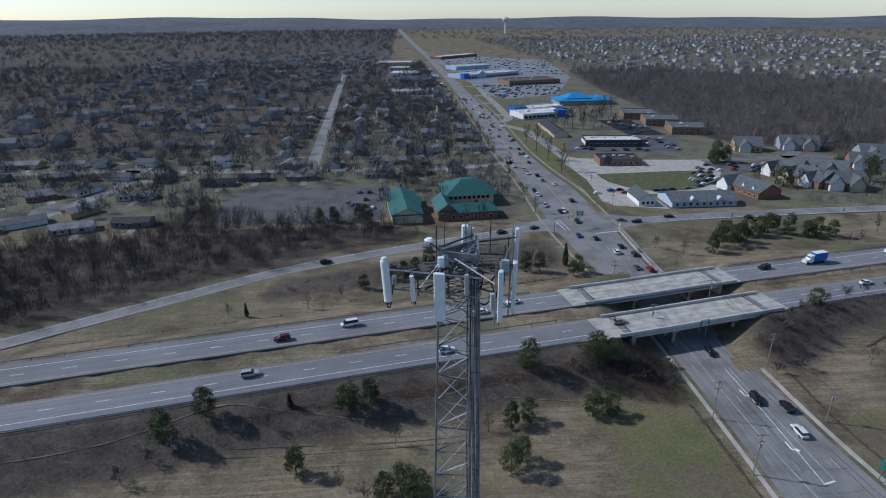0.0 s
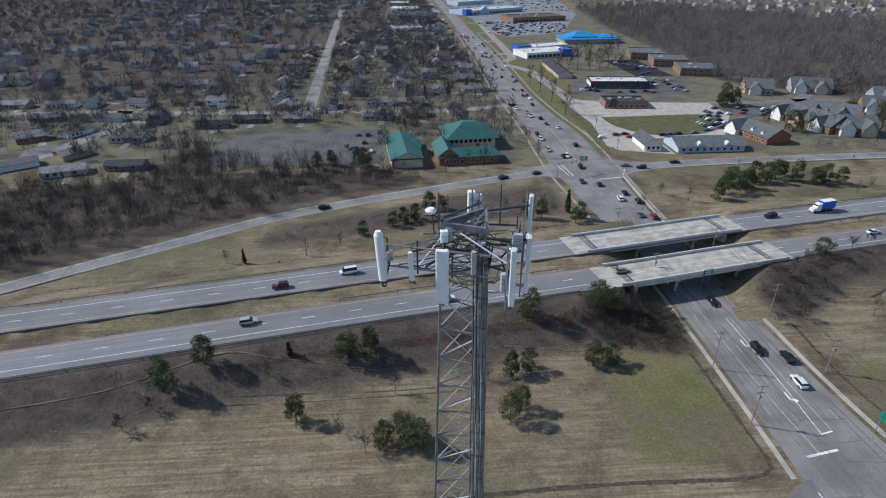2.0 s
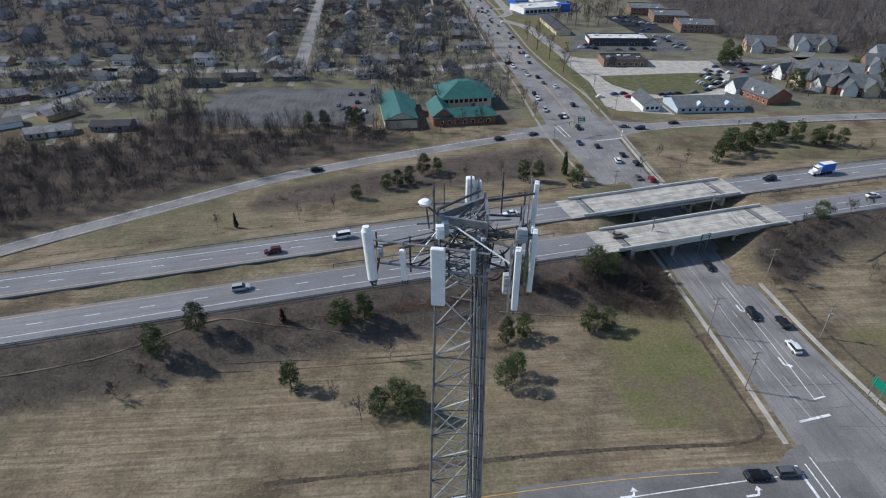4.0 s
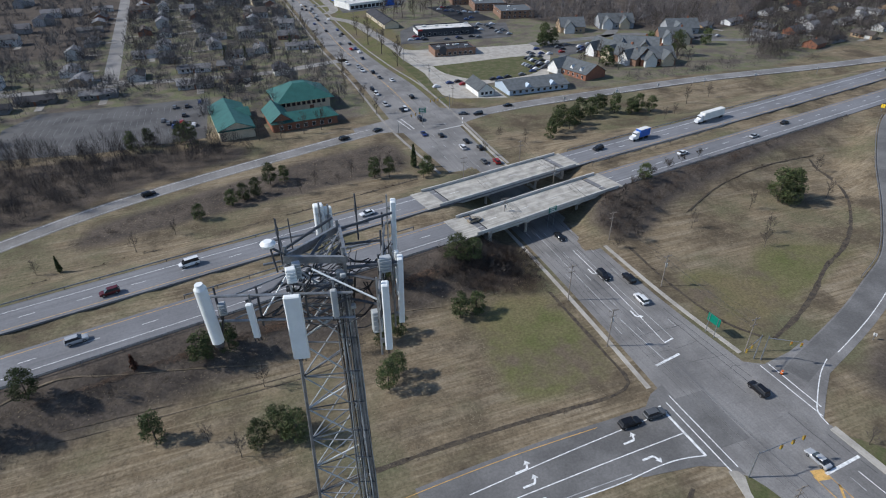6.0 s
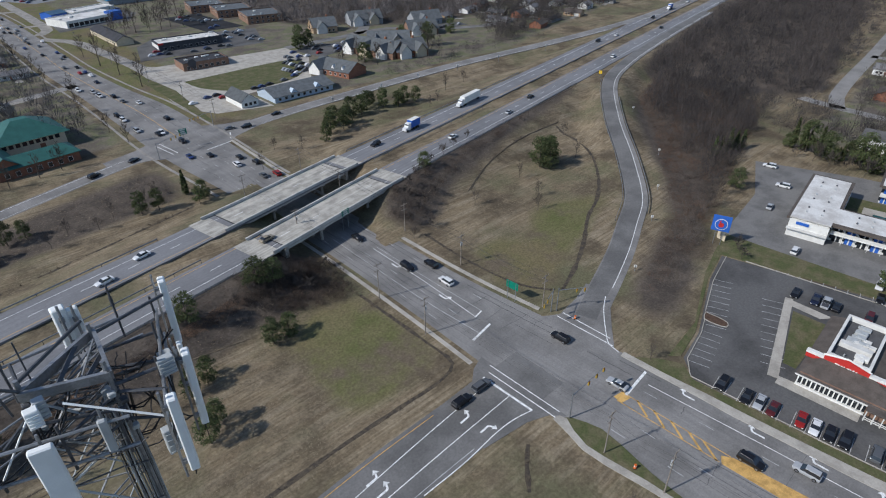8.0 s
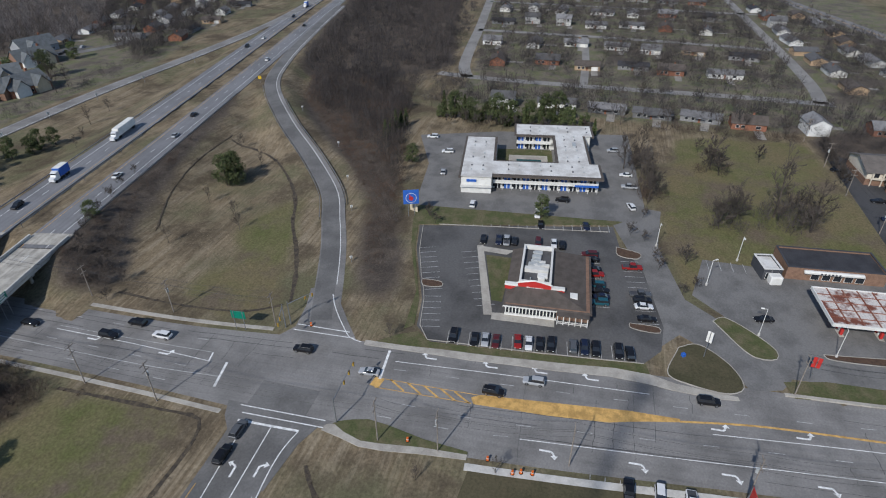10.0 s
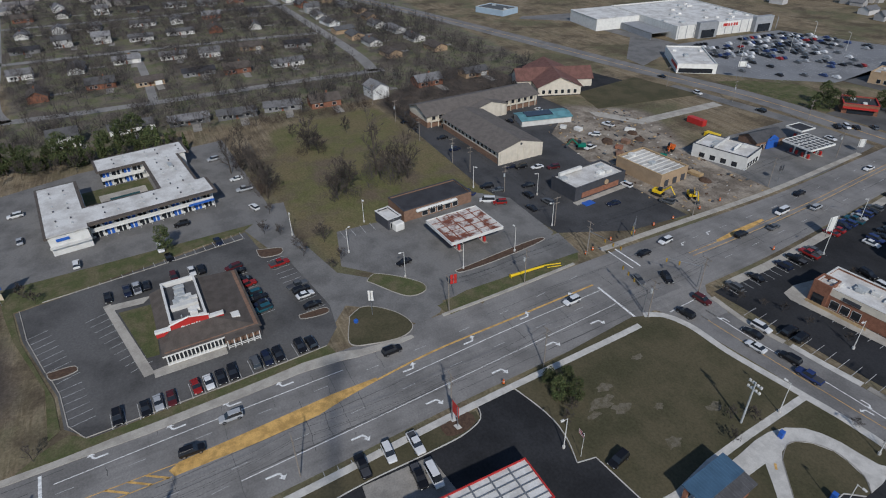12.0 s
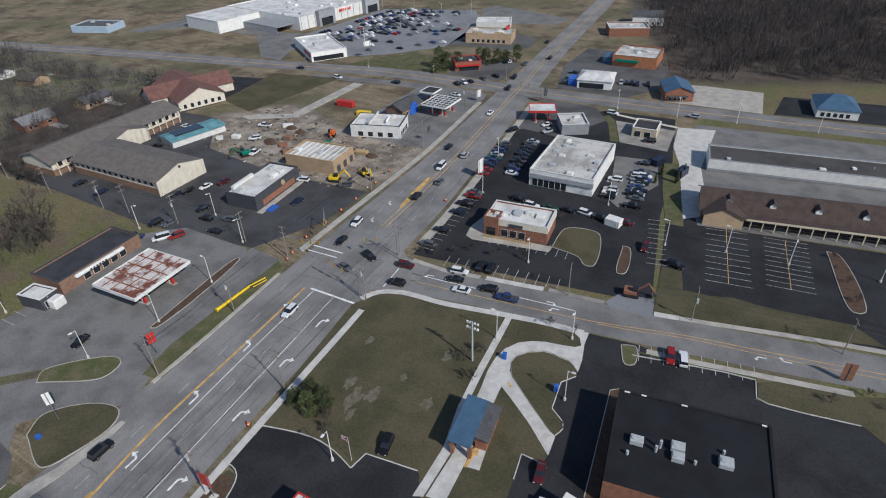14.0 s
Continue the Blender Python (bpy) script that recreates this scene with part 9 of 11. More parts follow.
def put_house(x, y, ang, k=None):
    for u, v in USED:
        if (u - x) ** 2 + (v - y) ** 2 < 18 ** 2:
            return
    ok = clear_of_roads(np.array([x]), np.array([y]), 7.0)[0]
    if not ok:
        return
    USED.append((x, y))
    k = int(hr.integers(12)) if k is None else k
    m = Matrix.Translation((x, y, 0.07)) @ Matrix.Rotation(ang, 4, "Z")
    DRIVES.append([m @ Vector(c) for c in ((2.6, -14, 0), (6.2, -14, 0), (6.2, -3.9, 0), (2.6, -3.9, 0))])
    o = copy_thing(PROTO[k], Matrix.Translation((x, y, 0)) @ Matrix.Rotation(ang, 4, "Z") @ Matrix.Translation((-6.5, -4, 0)))
    o["group"] = "family houses"


def street_houses(pts, gap, off, jitter=3.0):
    ln = spline(pts, 8)
    s = 8.0
    while s < length(ln) - 6:
        p, h = along(ln, s)
        for sd in (1, -1):
            o = off + hr.uniform(-jitter, jitter)
            put_house(p[0] - math.sin(h) * sd * o, p[1] + math.cos(h) * sd * o, h + (0 if sd > 0 else math.pi) + hr.normal(0, 0.06) + (math.pi / 2 if hr.uniform() < 0.25 else 0))
        s += gap + hr.uniform(-3, 7)


for x, y, deg, k in ((-159.7, 254, 17, 5), (-134.5, 261, 0, 1), (-201, 308, 30, 3), (-216, 350, 5, 7), (-183, 318, 60, 0), (-152, 305, 0, 5), (-146, 383, 5, 4), (-222, 433, 0, 5), (-192, 405, 10, 8), (-176, 438, 0, 0), (-150, 433, 0, 2), (-96, 338, 0, 1), (-68, 338, 0, 7), (-90, 432, 90, 8), (-87, 390, 90, 5), (-22, 339, 0, 5), (2.4, 343, 0, 4), (3.6, 400, 0, 5), (27, 351, 90, 6), (-114, 328, 0, 1), (-241, 604, 0, 0), (-217, 618, 0, 2), (-136, 487, 0, 8), (-44, 588, 90, 8), (-39, 480, 90, 6), (-36, 403, 90, 1), (-44, 550, 90, 2), (-42, 515, 90, 8), (-39, 440, 90, 5), (-10, 457, 0, 5), (16, 455, 0, 8), (-11, 588, 0, 0), (18, 586, 90, 6)):
    put_house(x, y, radians(deg), k)
street_houses([(-64, 361), (-67.6, 429), (-77, 590), (-80, 640)], 23, 16)
street_houses([(-400, 372), (-257, 366), (-189, 366), (-110, 358), (-64, 360), (18, 353), (40, 358)], 22, 17)
street_houses([(-215, 262), (-190, 282), (-176, 296), (-173, 332)], 20, 18)
street_houses([(-20, 420), (-40, 600), (-45, 720)], 22, 15)
street_houses([(30, 400), (34, 560), (30, 640)], 26, 12)
street_houses([(276, 52), (277, 0), (272, -60), (276, -170)], 23, 0.5, 3.0)
street_houses([(352, 68), (352, 0), (350, -92)], 23, 0.5, 4.0)
street_houses([(400, 80), (399, 0), (392, -88)], 23, 1.0, 5.0)
street_houses([(466, 86), (466, 0), (458, -88)], 23, 1.0, 5.0)
street_houses([(515, 90), (512, 0), (505, -88)], 24, 1.0, 5.0)
street_houses([(582, 96), (576, 0), (570, -88)], 25, 1.0, 5.0)
street_houses([(330, -125), (420, -122), (560, -116)], 24, 0.5, 3.0)
street_houses([(330, -158), (430, -152), (560, -146)], 26, 1.0, 5.0)
street_houses([(350, 300), (480, 330), (560, 360)], 28, 15)
street_houses([(330, 340), (430, 370), (520, 405)], 28, 15)

dv = np.array([list(v) for q in DRIVES for v in q], float)
tagged(new("driveways", mesh_np("driveways", dv, np.arange(len(dv)).reshape(-1, 4), "concrete_worn")), "pale concrete driveways before the houses", "driveways", "", "stuff")


# farther houses, past counting: one mesh for the walls, one for the roofs
def far_houses(name, poly, count, seed):
    q = scatter(poly, count, seed)
    r = np.random.default_rng(seed)
    n = len(q)
    a = np.where(r.uniform(0, 1, n) < 0.5, 0.12, 0.12 + math.pi / 2) + r.normal(0, 0.1, n)
    ln, dp, h, rise = r.uniform(9, 15, n), r.uniform(7, 9, n), r.uniform(2.8, 5.0, n), r.uniform(1.8, 3.0, n)
    ca, sa = np.cos(a), np.sin(a)

    def at(u, v, z):
        return np.stack([q[:, 0] + u * ca - v * sa, q[:, 1] + u * sa + v * ca, z * np.ones(n)], -1)
    w = [at(u * ln / 2, v * dp / 2, z) for z in (0, 1) for u, v in ((-1, -1), (1, -1), (1, 1), (-1, 1))]
    for k in range(4, 8):
        w[k][:, 2] = h
    w += [at(-ln / 2, 0, 0), at(ln / 2, 0, 0)]
    w[8][:, 2] = w[9][:, 2] = h + rise
    w = np.stack(w, 1).reshape(-1, 3)
    b = np.arange(n)[:, None] * 10
    f = np.vstack([b + [list(t)] for t in ((0, 1, 5), (0, 5, 4), (1, 2, 6), (1, 6, 5), (2, 3, 7), (2, 7, 6), (3, 0, 4), (3, 4, 7), (5, 6, 9), (7, 4, 8))])
    tagged(new(name + "_walls", mesh_np(name, w, f, "far_wall")), "walls of many pale houses far off", "houses", "", "stuff")
    e = 0.5
    v = [at(s * (ln / 2 + e), t * (dp / 2 + e), 0) for t in (-1, 1) for s in (-1, 1)] + [at(-ln / 2 - e, 0, 0), at(ln / 2 + e, 0, 0)]
    for k in range(4):
        v[k][:, 2] = h - 0.3
    v[4][:, 2] = v[5][:, 2] = h + rise + 0.1
    v = np.stack(v, 1).reshape(-1, 3)
    b = np.arange(n)[:, None] * 6
    tagged(new(name + "_roofs", mesh_np(name, v, np.vstack([b + [[0, 1, 5, 4]], b + [[3, 2, 4, 5]]]), "far_roof")), "shingle roofs of many houses far off", "houses", "", "stuff")


material("far_wall", (0.45, 0.44, 0.43), 0.85, second=(0.3, 0.27, 0.24), scale=0.01, fine=0.1, fine_scale=0.5, island=0.3)
material("far_roof", (0.16, 0.16, 0.165), 0.9, second=(0.11, 0.10, 0.10), scale=0.01, fine=0.15, fine_scale=0.5, island=0.4)
far_houses("far_houses_northeast", [(380, 420), (1500, 620), (1500, 2400), (330, 2400), (330, 1000), (650, 770), (480, 430)], 1000, 21)
far_houses("far_houses_east", [(600, -150), (600, 120), (1700, 280), (1900, -250), (900, -150)], 380, 22)
far_houses("far_houses_north", [(-420, 640), (-130, 640), (-40, 1000), (-20, 1600), (-500, 1300)], 260, 23)
far_houses("far_houses_northwest", [(-420, 420), (-230, 460), (-110, 520), (-110, 640), (-420, 640)], 60, 25)
far_houses("far_houses_south", [(120, -480), (400, -420), (700, -300), (700, -700), (160, -800)], 130, 24)


# ---- vehicles ----
def loft(sections):
    """A body through cross sections; each is a list of (x, y, z) corners."""
    bm = bmesh.new()
    rings = [[bm.verts.new(c) for c in s] for s in sections]
    n = len(rings[0])
    for a, b in zip(rings[:-1], rings[1:]):
        for i in range(n):
            j = (i + 1) % n
            bm.faces.new((a[i], a[j], b[j], b[i]))
    bm.faces.new(list(reversed(rings[0])))
    bm.faces.new(rings[-1])
    return bm


def profile(xs, low, top, half, shoulder=0.12):
    """Body sections along the car: bottom, belt and top edges with tucked-in sides."""
    out = []
    for x, z0, z1, w in zip(xs, low, top, half):
        out.append([(x, -w * 0.92, z0), (x, w * 0.92, z0), (x, w, (z0 + z1) / 2), (x, w * 0.93, z1 - 0.04), (x, w * 0.8, z1), (x, -w * 0.8, z1), (x, -w * 0.93, z1 - 0.04), (x, -w, (z0 + z1) / 2)])
    return out


SHAPES = {
    "sedan": (4.7, [-2.32, -2.2, -1.5, 0.0, 1.0, 1.9, 2.25, 2.34], [0.45, 0.28, 0.25, 0.25, 0.25, 0.27, 0.32, 0.45], [0.78, 0.92, 0.95, 0.93, 0.93, 0.82, 0.7, 0.62], [0.75, 0.86, 0.9, 0.9, 0.9, 0.88, 0.82, 0.7], (-1.75, -1.0, 0.25, 1.05), 1.42, "sedan"),
    "suv": (4.75, [-2.34, -2.25, -1.5, 0.0, 1.0, 1.9, 2.28, 2.36], [0.5, 0.34, 0.3, 0.3, 0.3, 0.32, 0.38, 0.5], [1.0, 1.08, 1.1, 1.08, 1.08, 1.0, 0.9, 0.8], [0.8, 0.9, 0.93, 0.94, 0.94, 0.92, 0.86, 0.75], (-2.22, -1.95, 0.35, 1.15), 1.72, "sport utility car"),
    "pickup": (5.6, [-2.8, -2.72, -1.5, 0.0, 1.2, 2.2, 2.72, 2.8], [0.55, 0.42, 0.38, 0.38, 0.38, 0.4, 0.46, 0.55], [1.0, 1.05, 1.05, 1.08, 1.12, 1.08, 1.0, 0.85], [0.85, 0.93, 0.96, 0.98, 0.98, 0.96, 0.9, 0.8], (-0.75, -0.6, 0.75, 1.35), 1.85, "pickup truck"),
    "van": (5.2, [-2.6, -2.52, -1.5, 0.0, 1.2, 2.0, 2.5, 2.6], [0.5, 0.36, 0.32, 0.32, 0.32, 0.34, 0.4, 0.52], [1.15, 1.2, 1.2, 1.2, 1.15, 1.05, 0.92, 0.8], [0.85, 0.95, 0.98, 0.98, 0.98, 0.95, 0.88, 0.78], (-2.52, -2.4, 1.0, 1.75), 2.1, "van"),
}
WORD = {"white": "white", "black": "black", "grey": "dark grey", "silver": "silver", "red": "red", "blue": "blue", "navy": "dark blue", "maroon": "maroon", "teal": "teal", "tan": "tan", "orange": "orange", "green": "dark green"}
WHEEL, LIGHT = {}, {}
CAR = {}


def wheel_mesh(r):
    bm = bmesh.new()
    bm_bar(bm, (0, -0.11, 0), (0, 0.11, 0), r, 14)
    return bm


def car_proto(shape, color):
    ln, xs, low, top, half, cab, roof, word = SHAPES[shape]
    c = root("car" if shape != "pickup" else "pickup_truck", pose(0, 0, -60), f"{WORD[color]} {word} with dark windows on asphalt", "car" if shape != "pickup" else "truck")
    part("body", loft(profile(xs, low, top, half)), "car_" + color, c)
    r0, r1, f1, f0 = cab
    belt = 0.9 if shape == "sedan" else 1.05
    w = half[3]

    def sec(x, z, k):
        return [(x, -w * 0.9, belt), (x, w * 0.9, belt), (x, w * k, z), (x, -w * k, z)]
    part("cabin_glass", loft([sec(r0, belt + 0.02, 0.88), sec(r1, roof - 0.05, 0.74), sec(f1, roof - 0.05, 0.74), sec(f0, belt + 0.02, 0.88)]), "glass_dark", c)
    part("roof", box(r1 - 0.05, -w * 0.72, roof - 0.06, f1 + 0.08, w * 0.72, roof, 0.03), "car_" + color, c)
    if shape == "pickup":
        part("bed", box(-2.62, -w * 0.78, 1.04, -0.85, w * 0.78, 1.075), "wall_dark", c)
    rad = 0.33 if shape == "sedan" else 0.38
    base = xs[-1] * 0.62
    wh = None
    for x in (-base, base):
        for s in (-1, 1):
            if wh is None:
                bm = wheel_mesh(rad)
                n = len(bm.faces)
                bm_bar(bm, (0, -0.125, 0), (0, 0.125, 0), rad * 0.6, 10)
                for k, face in enumerate(bm.faces):
                    face.material_index = int(k >= n)
                wh = part("wheel", bm, "tyre", c)
                wh.data.materials.append(MATS["rim"])
                wh.matrix_basis = pose(x, s * (half[3] - 0.1), rad)
            else:
                twin(wh, "wheel", c, pose(x, s * (half[3] - 0.1), rad))
    for s in (-1, 1):
        part("headlight", box(xs[-1] - 0.16, s * 0.62 - 0.16, top[-1] - 0.14, xs[-1] + 0.015, s * 0.62 + 0.16, top[-1] + 0.0), "lamp_clear", c)
    return c


cr = np.random.default_rng(17)
KEY = {"k": "black", "w": "white", "g": "grey", "s": "silver", "r": "red", "b": "blue", "n": "navy", "m": "maroon", "t": "teal", "y": "tan", "o": "orange", "e": "green"}


def put_car(x, y, head, color, shape=None, z=0.06, group=""):
    """A car at a place, heading in degrees from +x."""
    if shape is None:
        shape = ("sedan", "suv", "suv", "sedan", "suv", "pickup")[int(cr.integers(6))]
    color = KEY.get(color, color)
    if (shape, color) not in CAR:
        CAR[shape, color] = car_proto(shape, color)
    o = copy_thing(CAR[shape, color], pose(x, y, z, 0, 0, head + cr.normal(0, 1.2)))
    if group:
        o["group"] = group
    return o


def fill(a, b, depth, codes, z=0.06, group="parked cars", flip=True):
    """Cars in the stalls of a row; codes: one letter a stall, a dot for an empty one."""
    a, b = Vector(a), Vector(b)
    n = len(codes)
    d = (b - a) / n
    nrm = Vector((-d.y, d.x)).normalized()
    for i, k in enumerate(codes):
        if k != ".":
            p = a + d * (i + 0.5) + nrm * (depth * 0.5 + cr.normal(0, 0.15))
            h = math.degrees(math.atan2(nrm.y, nrm.x)) * 1.0 + (180 if (depth > 0) == (cr.uniform() < 0.75 if flip else True) else 0)
            put_car(p.x, p.y, h, k, None, z, group)


# round the restaurant and the motel
fill((100.9, 29.5), (105.6, -13.8), 5.2, "k.ksm.rwkk.gnk.kk")
fill((155.2, 46), (163, -7), 4.6, "...........k....n..")
fill((149, 1), (124, -2.9), 4.8, "mk.kr.tknt")
fill((120.8, -19.5), (148.2, -15.2), 5.0, "k.wkg....r.")
fill((146.6, 31), (149.6, 3), 5.0, "k.nsk..m.wk.")
for x, y, h, k in ((170.5, 38, 5, "w"), (168.4, 16, 185, "w"), (226, 67, 100, "w"), (212, 57, 100, "w"), (193, 54, 10, "s"), (180.5, 9, 95, "k"), (228, -7, 100, "s"), (206, -12, 95, "w"), (196, -13, 95, "s"), (181, -13.5, 20, "w")):
    put_car(x, y, h, k, group="parked cars")
# filling station, inn, pub
for x, y, h, k, s in ((128.5, -44.5, 100, "k", "sedan"), (149, -83, 60, "w", "van"), (146, -86, 70, "r", "suv"), (157, -80, 30, "b", "pickup"), (158, -88, 80, "k", "suv"), (154, -90, 80, "g", "sedan"), (146, -97, 5, "k", "suv"), (138, -93, 5, "k", "sedan"), (152, -101, 80, "k", "sedan"), (139, -100, 10, "g", "suv"), (163, -112, 85, "w", "sedan"), (166, -107, 85, "k", "suv"), (168, -104, 85, "n", "sedan"), (160, -117, 80, "m", "suv"), (211, -122, 5, "w", "suv"), (208, -128, 5, "k", "sedan"), (203, -124, 5, "k", "suv"), (150, -121, 20, "s", "pickup"), (141, -128.5, 10, "w", "van"), (136.5, -130.5, 10, "w", "suv"), (128, -118, 85, "n", "sedan"), (121, -134, 30, "g", "suv"), (214, -147, 10, "w", "sedan"), (206, -143, 0, "k", "suv"), (229, -88, 90, "k", "sedan"), (205, -94, 90, "k", "sedan"), (192, -93, 90, "n", "sedan"), (184, -162, 20, "w", "pickup"), (178, -150, 40, "w", "suv"), (168, -140, 100, "w", "pickup")):
    put_car(x, y, h, k, s, group="parked cars")
# bank, grocery and plaza
fill((80.6, -114), (82.4, -150), -5.2, "g..k...n.k.rg", group="parked cars")
fill((70, -113.8), (40, -117.6), -5.0, "...kk......", group="parked cars")
fill((72.4, -165), (76.6, -196), 5.0, "wbkkknkkgs", group="parked cars")
fill((86.2, -160), (91, -198), -5.0, "rrnbtsbkg...", group="parked cars")
fill((37, -168), (40, -194), -5.0, "kbbsswn..k", group="parked cars")
fill((30, -150), (32.6, -190), 5.0, "m...k.gsk.kbw..", group="parked cars")
fill((44, -163), (46.4, -188), -5.0, "kws..w....", group="parked cars")
for x, y, h, k in ((60.5, -148.6, 175, "w"), (54.8, -149.6, 175, "e"), (49.6, -150.8, 172, "k"), (44.4, -151.4, 172, "w"), (39.8, -150.6, 168, "k"), (66, -150.5, 178, "k"), (9.6, -166, 170, "s"), (24.5, -141, 95, "m"), (15.6, -136, 170, "k")):
    put_car(x, y, h, k, group="parked cars")
fill((15.4, -97.6), (-7, -102.2), 5.0, "..rw.....", group="parked cars")
fill((-2, -185.2), (-34, -189.8), -5.0, "wswwswrm.wk", group="parked cars")
fill((54, -51), (43.4, -53.2), 5.0, ".k..", group="parked cars")
fill((68.2, -26.5), (67.9, -5), -5.2, ".w.w.k..", group="parked cars")
put_car(62.6, -22.5, 180, "w", "van")
put_car(63.8, -20.0, 180, "k", "pickup")
for x, y, h, k in ((23.6, -62, 100, "m"), (20.8, -55, 95, "w"), (80, -212, 60, "w"), (77, -206, 60, "s"), (90, -201, 60, "k"), (71, -224, 10, "w"), (45, -222, 10, "w"), (40, -213, 10, "k")):
    put_car(x, y, h, k, group="parked cars")
fill((92, -262), (96, -285), -5.0, "ks.kg.k.", group="parked cars")
fill((68, -272), (54, -275), 5.0, "skkn.k", group="parked cars")
fill((140, -242), (124, -266), -5.0, "kwk.g.k.", group="parked cars")
fill((128, -288), (142, -284), 5.0, "wk.gk.", group="parked cars")
# queues and moving traffic
for x, y, h, k, s in ((64, -108, -170, "w", "suv"), (63.5, -104.6, 10, "k", "sedan"), (60, -101.4, 8, "w", "sedan"), (54, -104.8, 8, "k", "suv"), (48.5, -103.6, 8, "b", "pickup"), (76, -96.5, 8, "k", "suv"), (78, -104, -172, "m", "suv"), (92.6, -75, 95, "w", "suv"), (96.6, -28, -86, "k", "suv"), (103, -116, 95, "w", "suv"), (101, -106, 95, "k", "sedan"), (89, -103, 160, "k", "suv"), (92, -96, 170, "g", "sedan"), (95.5, -138, -86, "k", "suv"), (104.8, -176, 95, "k", "sedan"), (99, -160, 95, "w", "van"), (94, -150, -86, "g", "sedan"), (96, -172, -84, "s", "suv"), (106, -214, 95, "w", "sedan"), (112, -246, 98, "k", "suv"), (116, -262, 98, "k", "suv"), (120, -285, 98, "g", "sedan"), (112, -300, -82, "k", "suv"), (125, -330, 98, "k", "sedan"), (130, -228, 178, "w", "sedan"), (165, -231.5, 0, "k", "suv"), (196, -226, 178, "w", "suv"), (225, -231, 0, "k", "sedan"), (60, -235, 172, "w", "suv"), (30, -245, -8, "s", "suv"), (93.5, 8, 93, "s", "suv"), (88.4, 16, -88, "k", "suv")):
    put_car(x, y, h, k, s, 0.07)
for x, y, h, k, s in ((83.2, 131.5, -90, "k", "sedan"), (84.0, 109.2, -90, "k", "suv"), (89.7, 105.5, 90, "k", "suv"), (87.0, 96.5, 90, "w", "suv"), (90.8, 61.3, 92, "k", "suv"), (87.6, 43.8, 92, "s", "sedan"), (59.9, 63.1, 2, "k", "suv"), (66.0, 63.4, 2, "g", "suv"), (54.6, 239.6, 25, "k", "sedan"), (38.8, 234.8, 25, "k", "suv"), (-35.9, 207, 26, "k", "suv"), (97.6, 246.5, 170, "g", "sedan"), (104, 243.5, 175, "k", "suv"), (122, 249.5, 175, "k", "sedan"), (76.5, 246, -92, "k", "suv"), (74, 262, -92, "w", "suv"), (86, 214, 88, "k", "sedan"), (88.5, 205, 88, "k", "suv"), (82, 208, 88, "w", "suv"), (78.5, 224, 88, "k", "sedan"), (84.5, 192, 88, "g", "sedan"), (89, 190, 88, "r", "suv"), (72, 228, -92, "b", "sedan")):
    put_car(x, y, h, k, s, 0.06)
lanes = ((0.12, -1), (0.32, -1), (0.52, 1), (0.7, 1), (0.88, 1))
for i in range(12):
    y = 262 + i * 9.5 + cr.uniform(-3, 3)
    u, dirn = lanes[int(cr.integers(5))]
    x = float(art_w(y) * (1 - u) + art_e(y) * u)
    put_car(x, y, 92 if dirn > 0 else -88, "kkwgskbwrn"[int(cr.integers(10))], None, 0.06)
for x, off, k, s in ((-46, -8.0, "s", "suv"), (-19, 10.5, "w", "van"), (-38, 7.6, "m", "suv"), (4.5, -10.8, "w", "suv"), (126, 11, "k", "suv"), (149, -8, "w", "sedan"), (186, -11, "s", "sedan"), (57, -9, "y", "sedan"), (20, 7.5, "w", "sedan"), (32, 11.2, "w", "sedan"), (210, -8, "k", "sedan"), (300, -11, "w", "suv"), (330, 11, "k", "suv"), (352, 8, "w", "sedan"), (390, -8, "k", "sedan"), (420, 8, "k", "suv"), (500, 8, "w", "suv")):
    p = float(hwy_c(x))
    put_car(x - 0.2 * off, p + off, 13 if off < 0 else 193, k, s, 6.1)


def lorry(x, y, head, z, tank, label, long):
    """A lorry: cab with bonnet, box body, axles."""
    t = root("lorry", pose(x, y, z, 0, 0, head), label, "lorry")
    part("cab", loft([[(long / 2, -1.15, 0.8), (long / 2, 1.15, 0.8), (long / 2, 1.1, 3.4), (long / 2, -1.1, 3.4)], [(long / 2 + 1.4, -1.15, 0.7), (long / 2 + 1.4, 1.15, 0.7), (long / 2 + 1.4, 1.0, 3.1), (long / 2 + 1.4, -1.0, 3.1)], [(long / 2 + 1.8, -1.1, 0.7), (long / 2 + 1.8, 1.1, 0.7), (long / 2 + 1.8, 1.0, 1.9), (long / 2 + 1.8, -1.0, 1.9)], [(long / 2 + 3.3, -1.0, 0.6), (long / 2 + 3.3, 1.0, 0.6), (long / 2 + 3.3, 0.85, 1.6), (long / 2 + 3.3, -0.85, 1.6)]]), "car_white", t)
    part("windscreen", box(long / 2 + 1.45, -0.95, 2.0, long / 2 + 1.62, 0.95, 2.9), "glass_dark", t)
    part("box_body", box(-long / 2, -1.28, 1.1, long / 2 - 0.4, 1.28, 4.0, 0.06), tank, t)
    part("roof_skin", box(-long / 2 + 0.05, -1.2, 4.0, long / 2 - 0.45, 1.2, 4.04), "wall_white", t)
    part("chassis", box(-long / 2, -0.5, 0.7, long / 2 + 3.0, 0.5, 1.1), "steel_dark", t)
    w = part("wheel", wheel_mesh(0.5), "tyre", t)
    w.matrix_basis = pose(long / 2 + 2.4, -1.05, 0.5)
    for x2 in (long / 2 + 2.4, long / 2 - 0.6, long / 2 - 1.8, -long / 2 + 1.2, -long / 2 + 2.4):
        for s in (-1.05, 1.05):
            if (x2, s) != (long / 2 + 2.4, -1.05):
                twin(w, "wheel", t, pose(x2, s, 0.5))


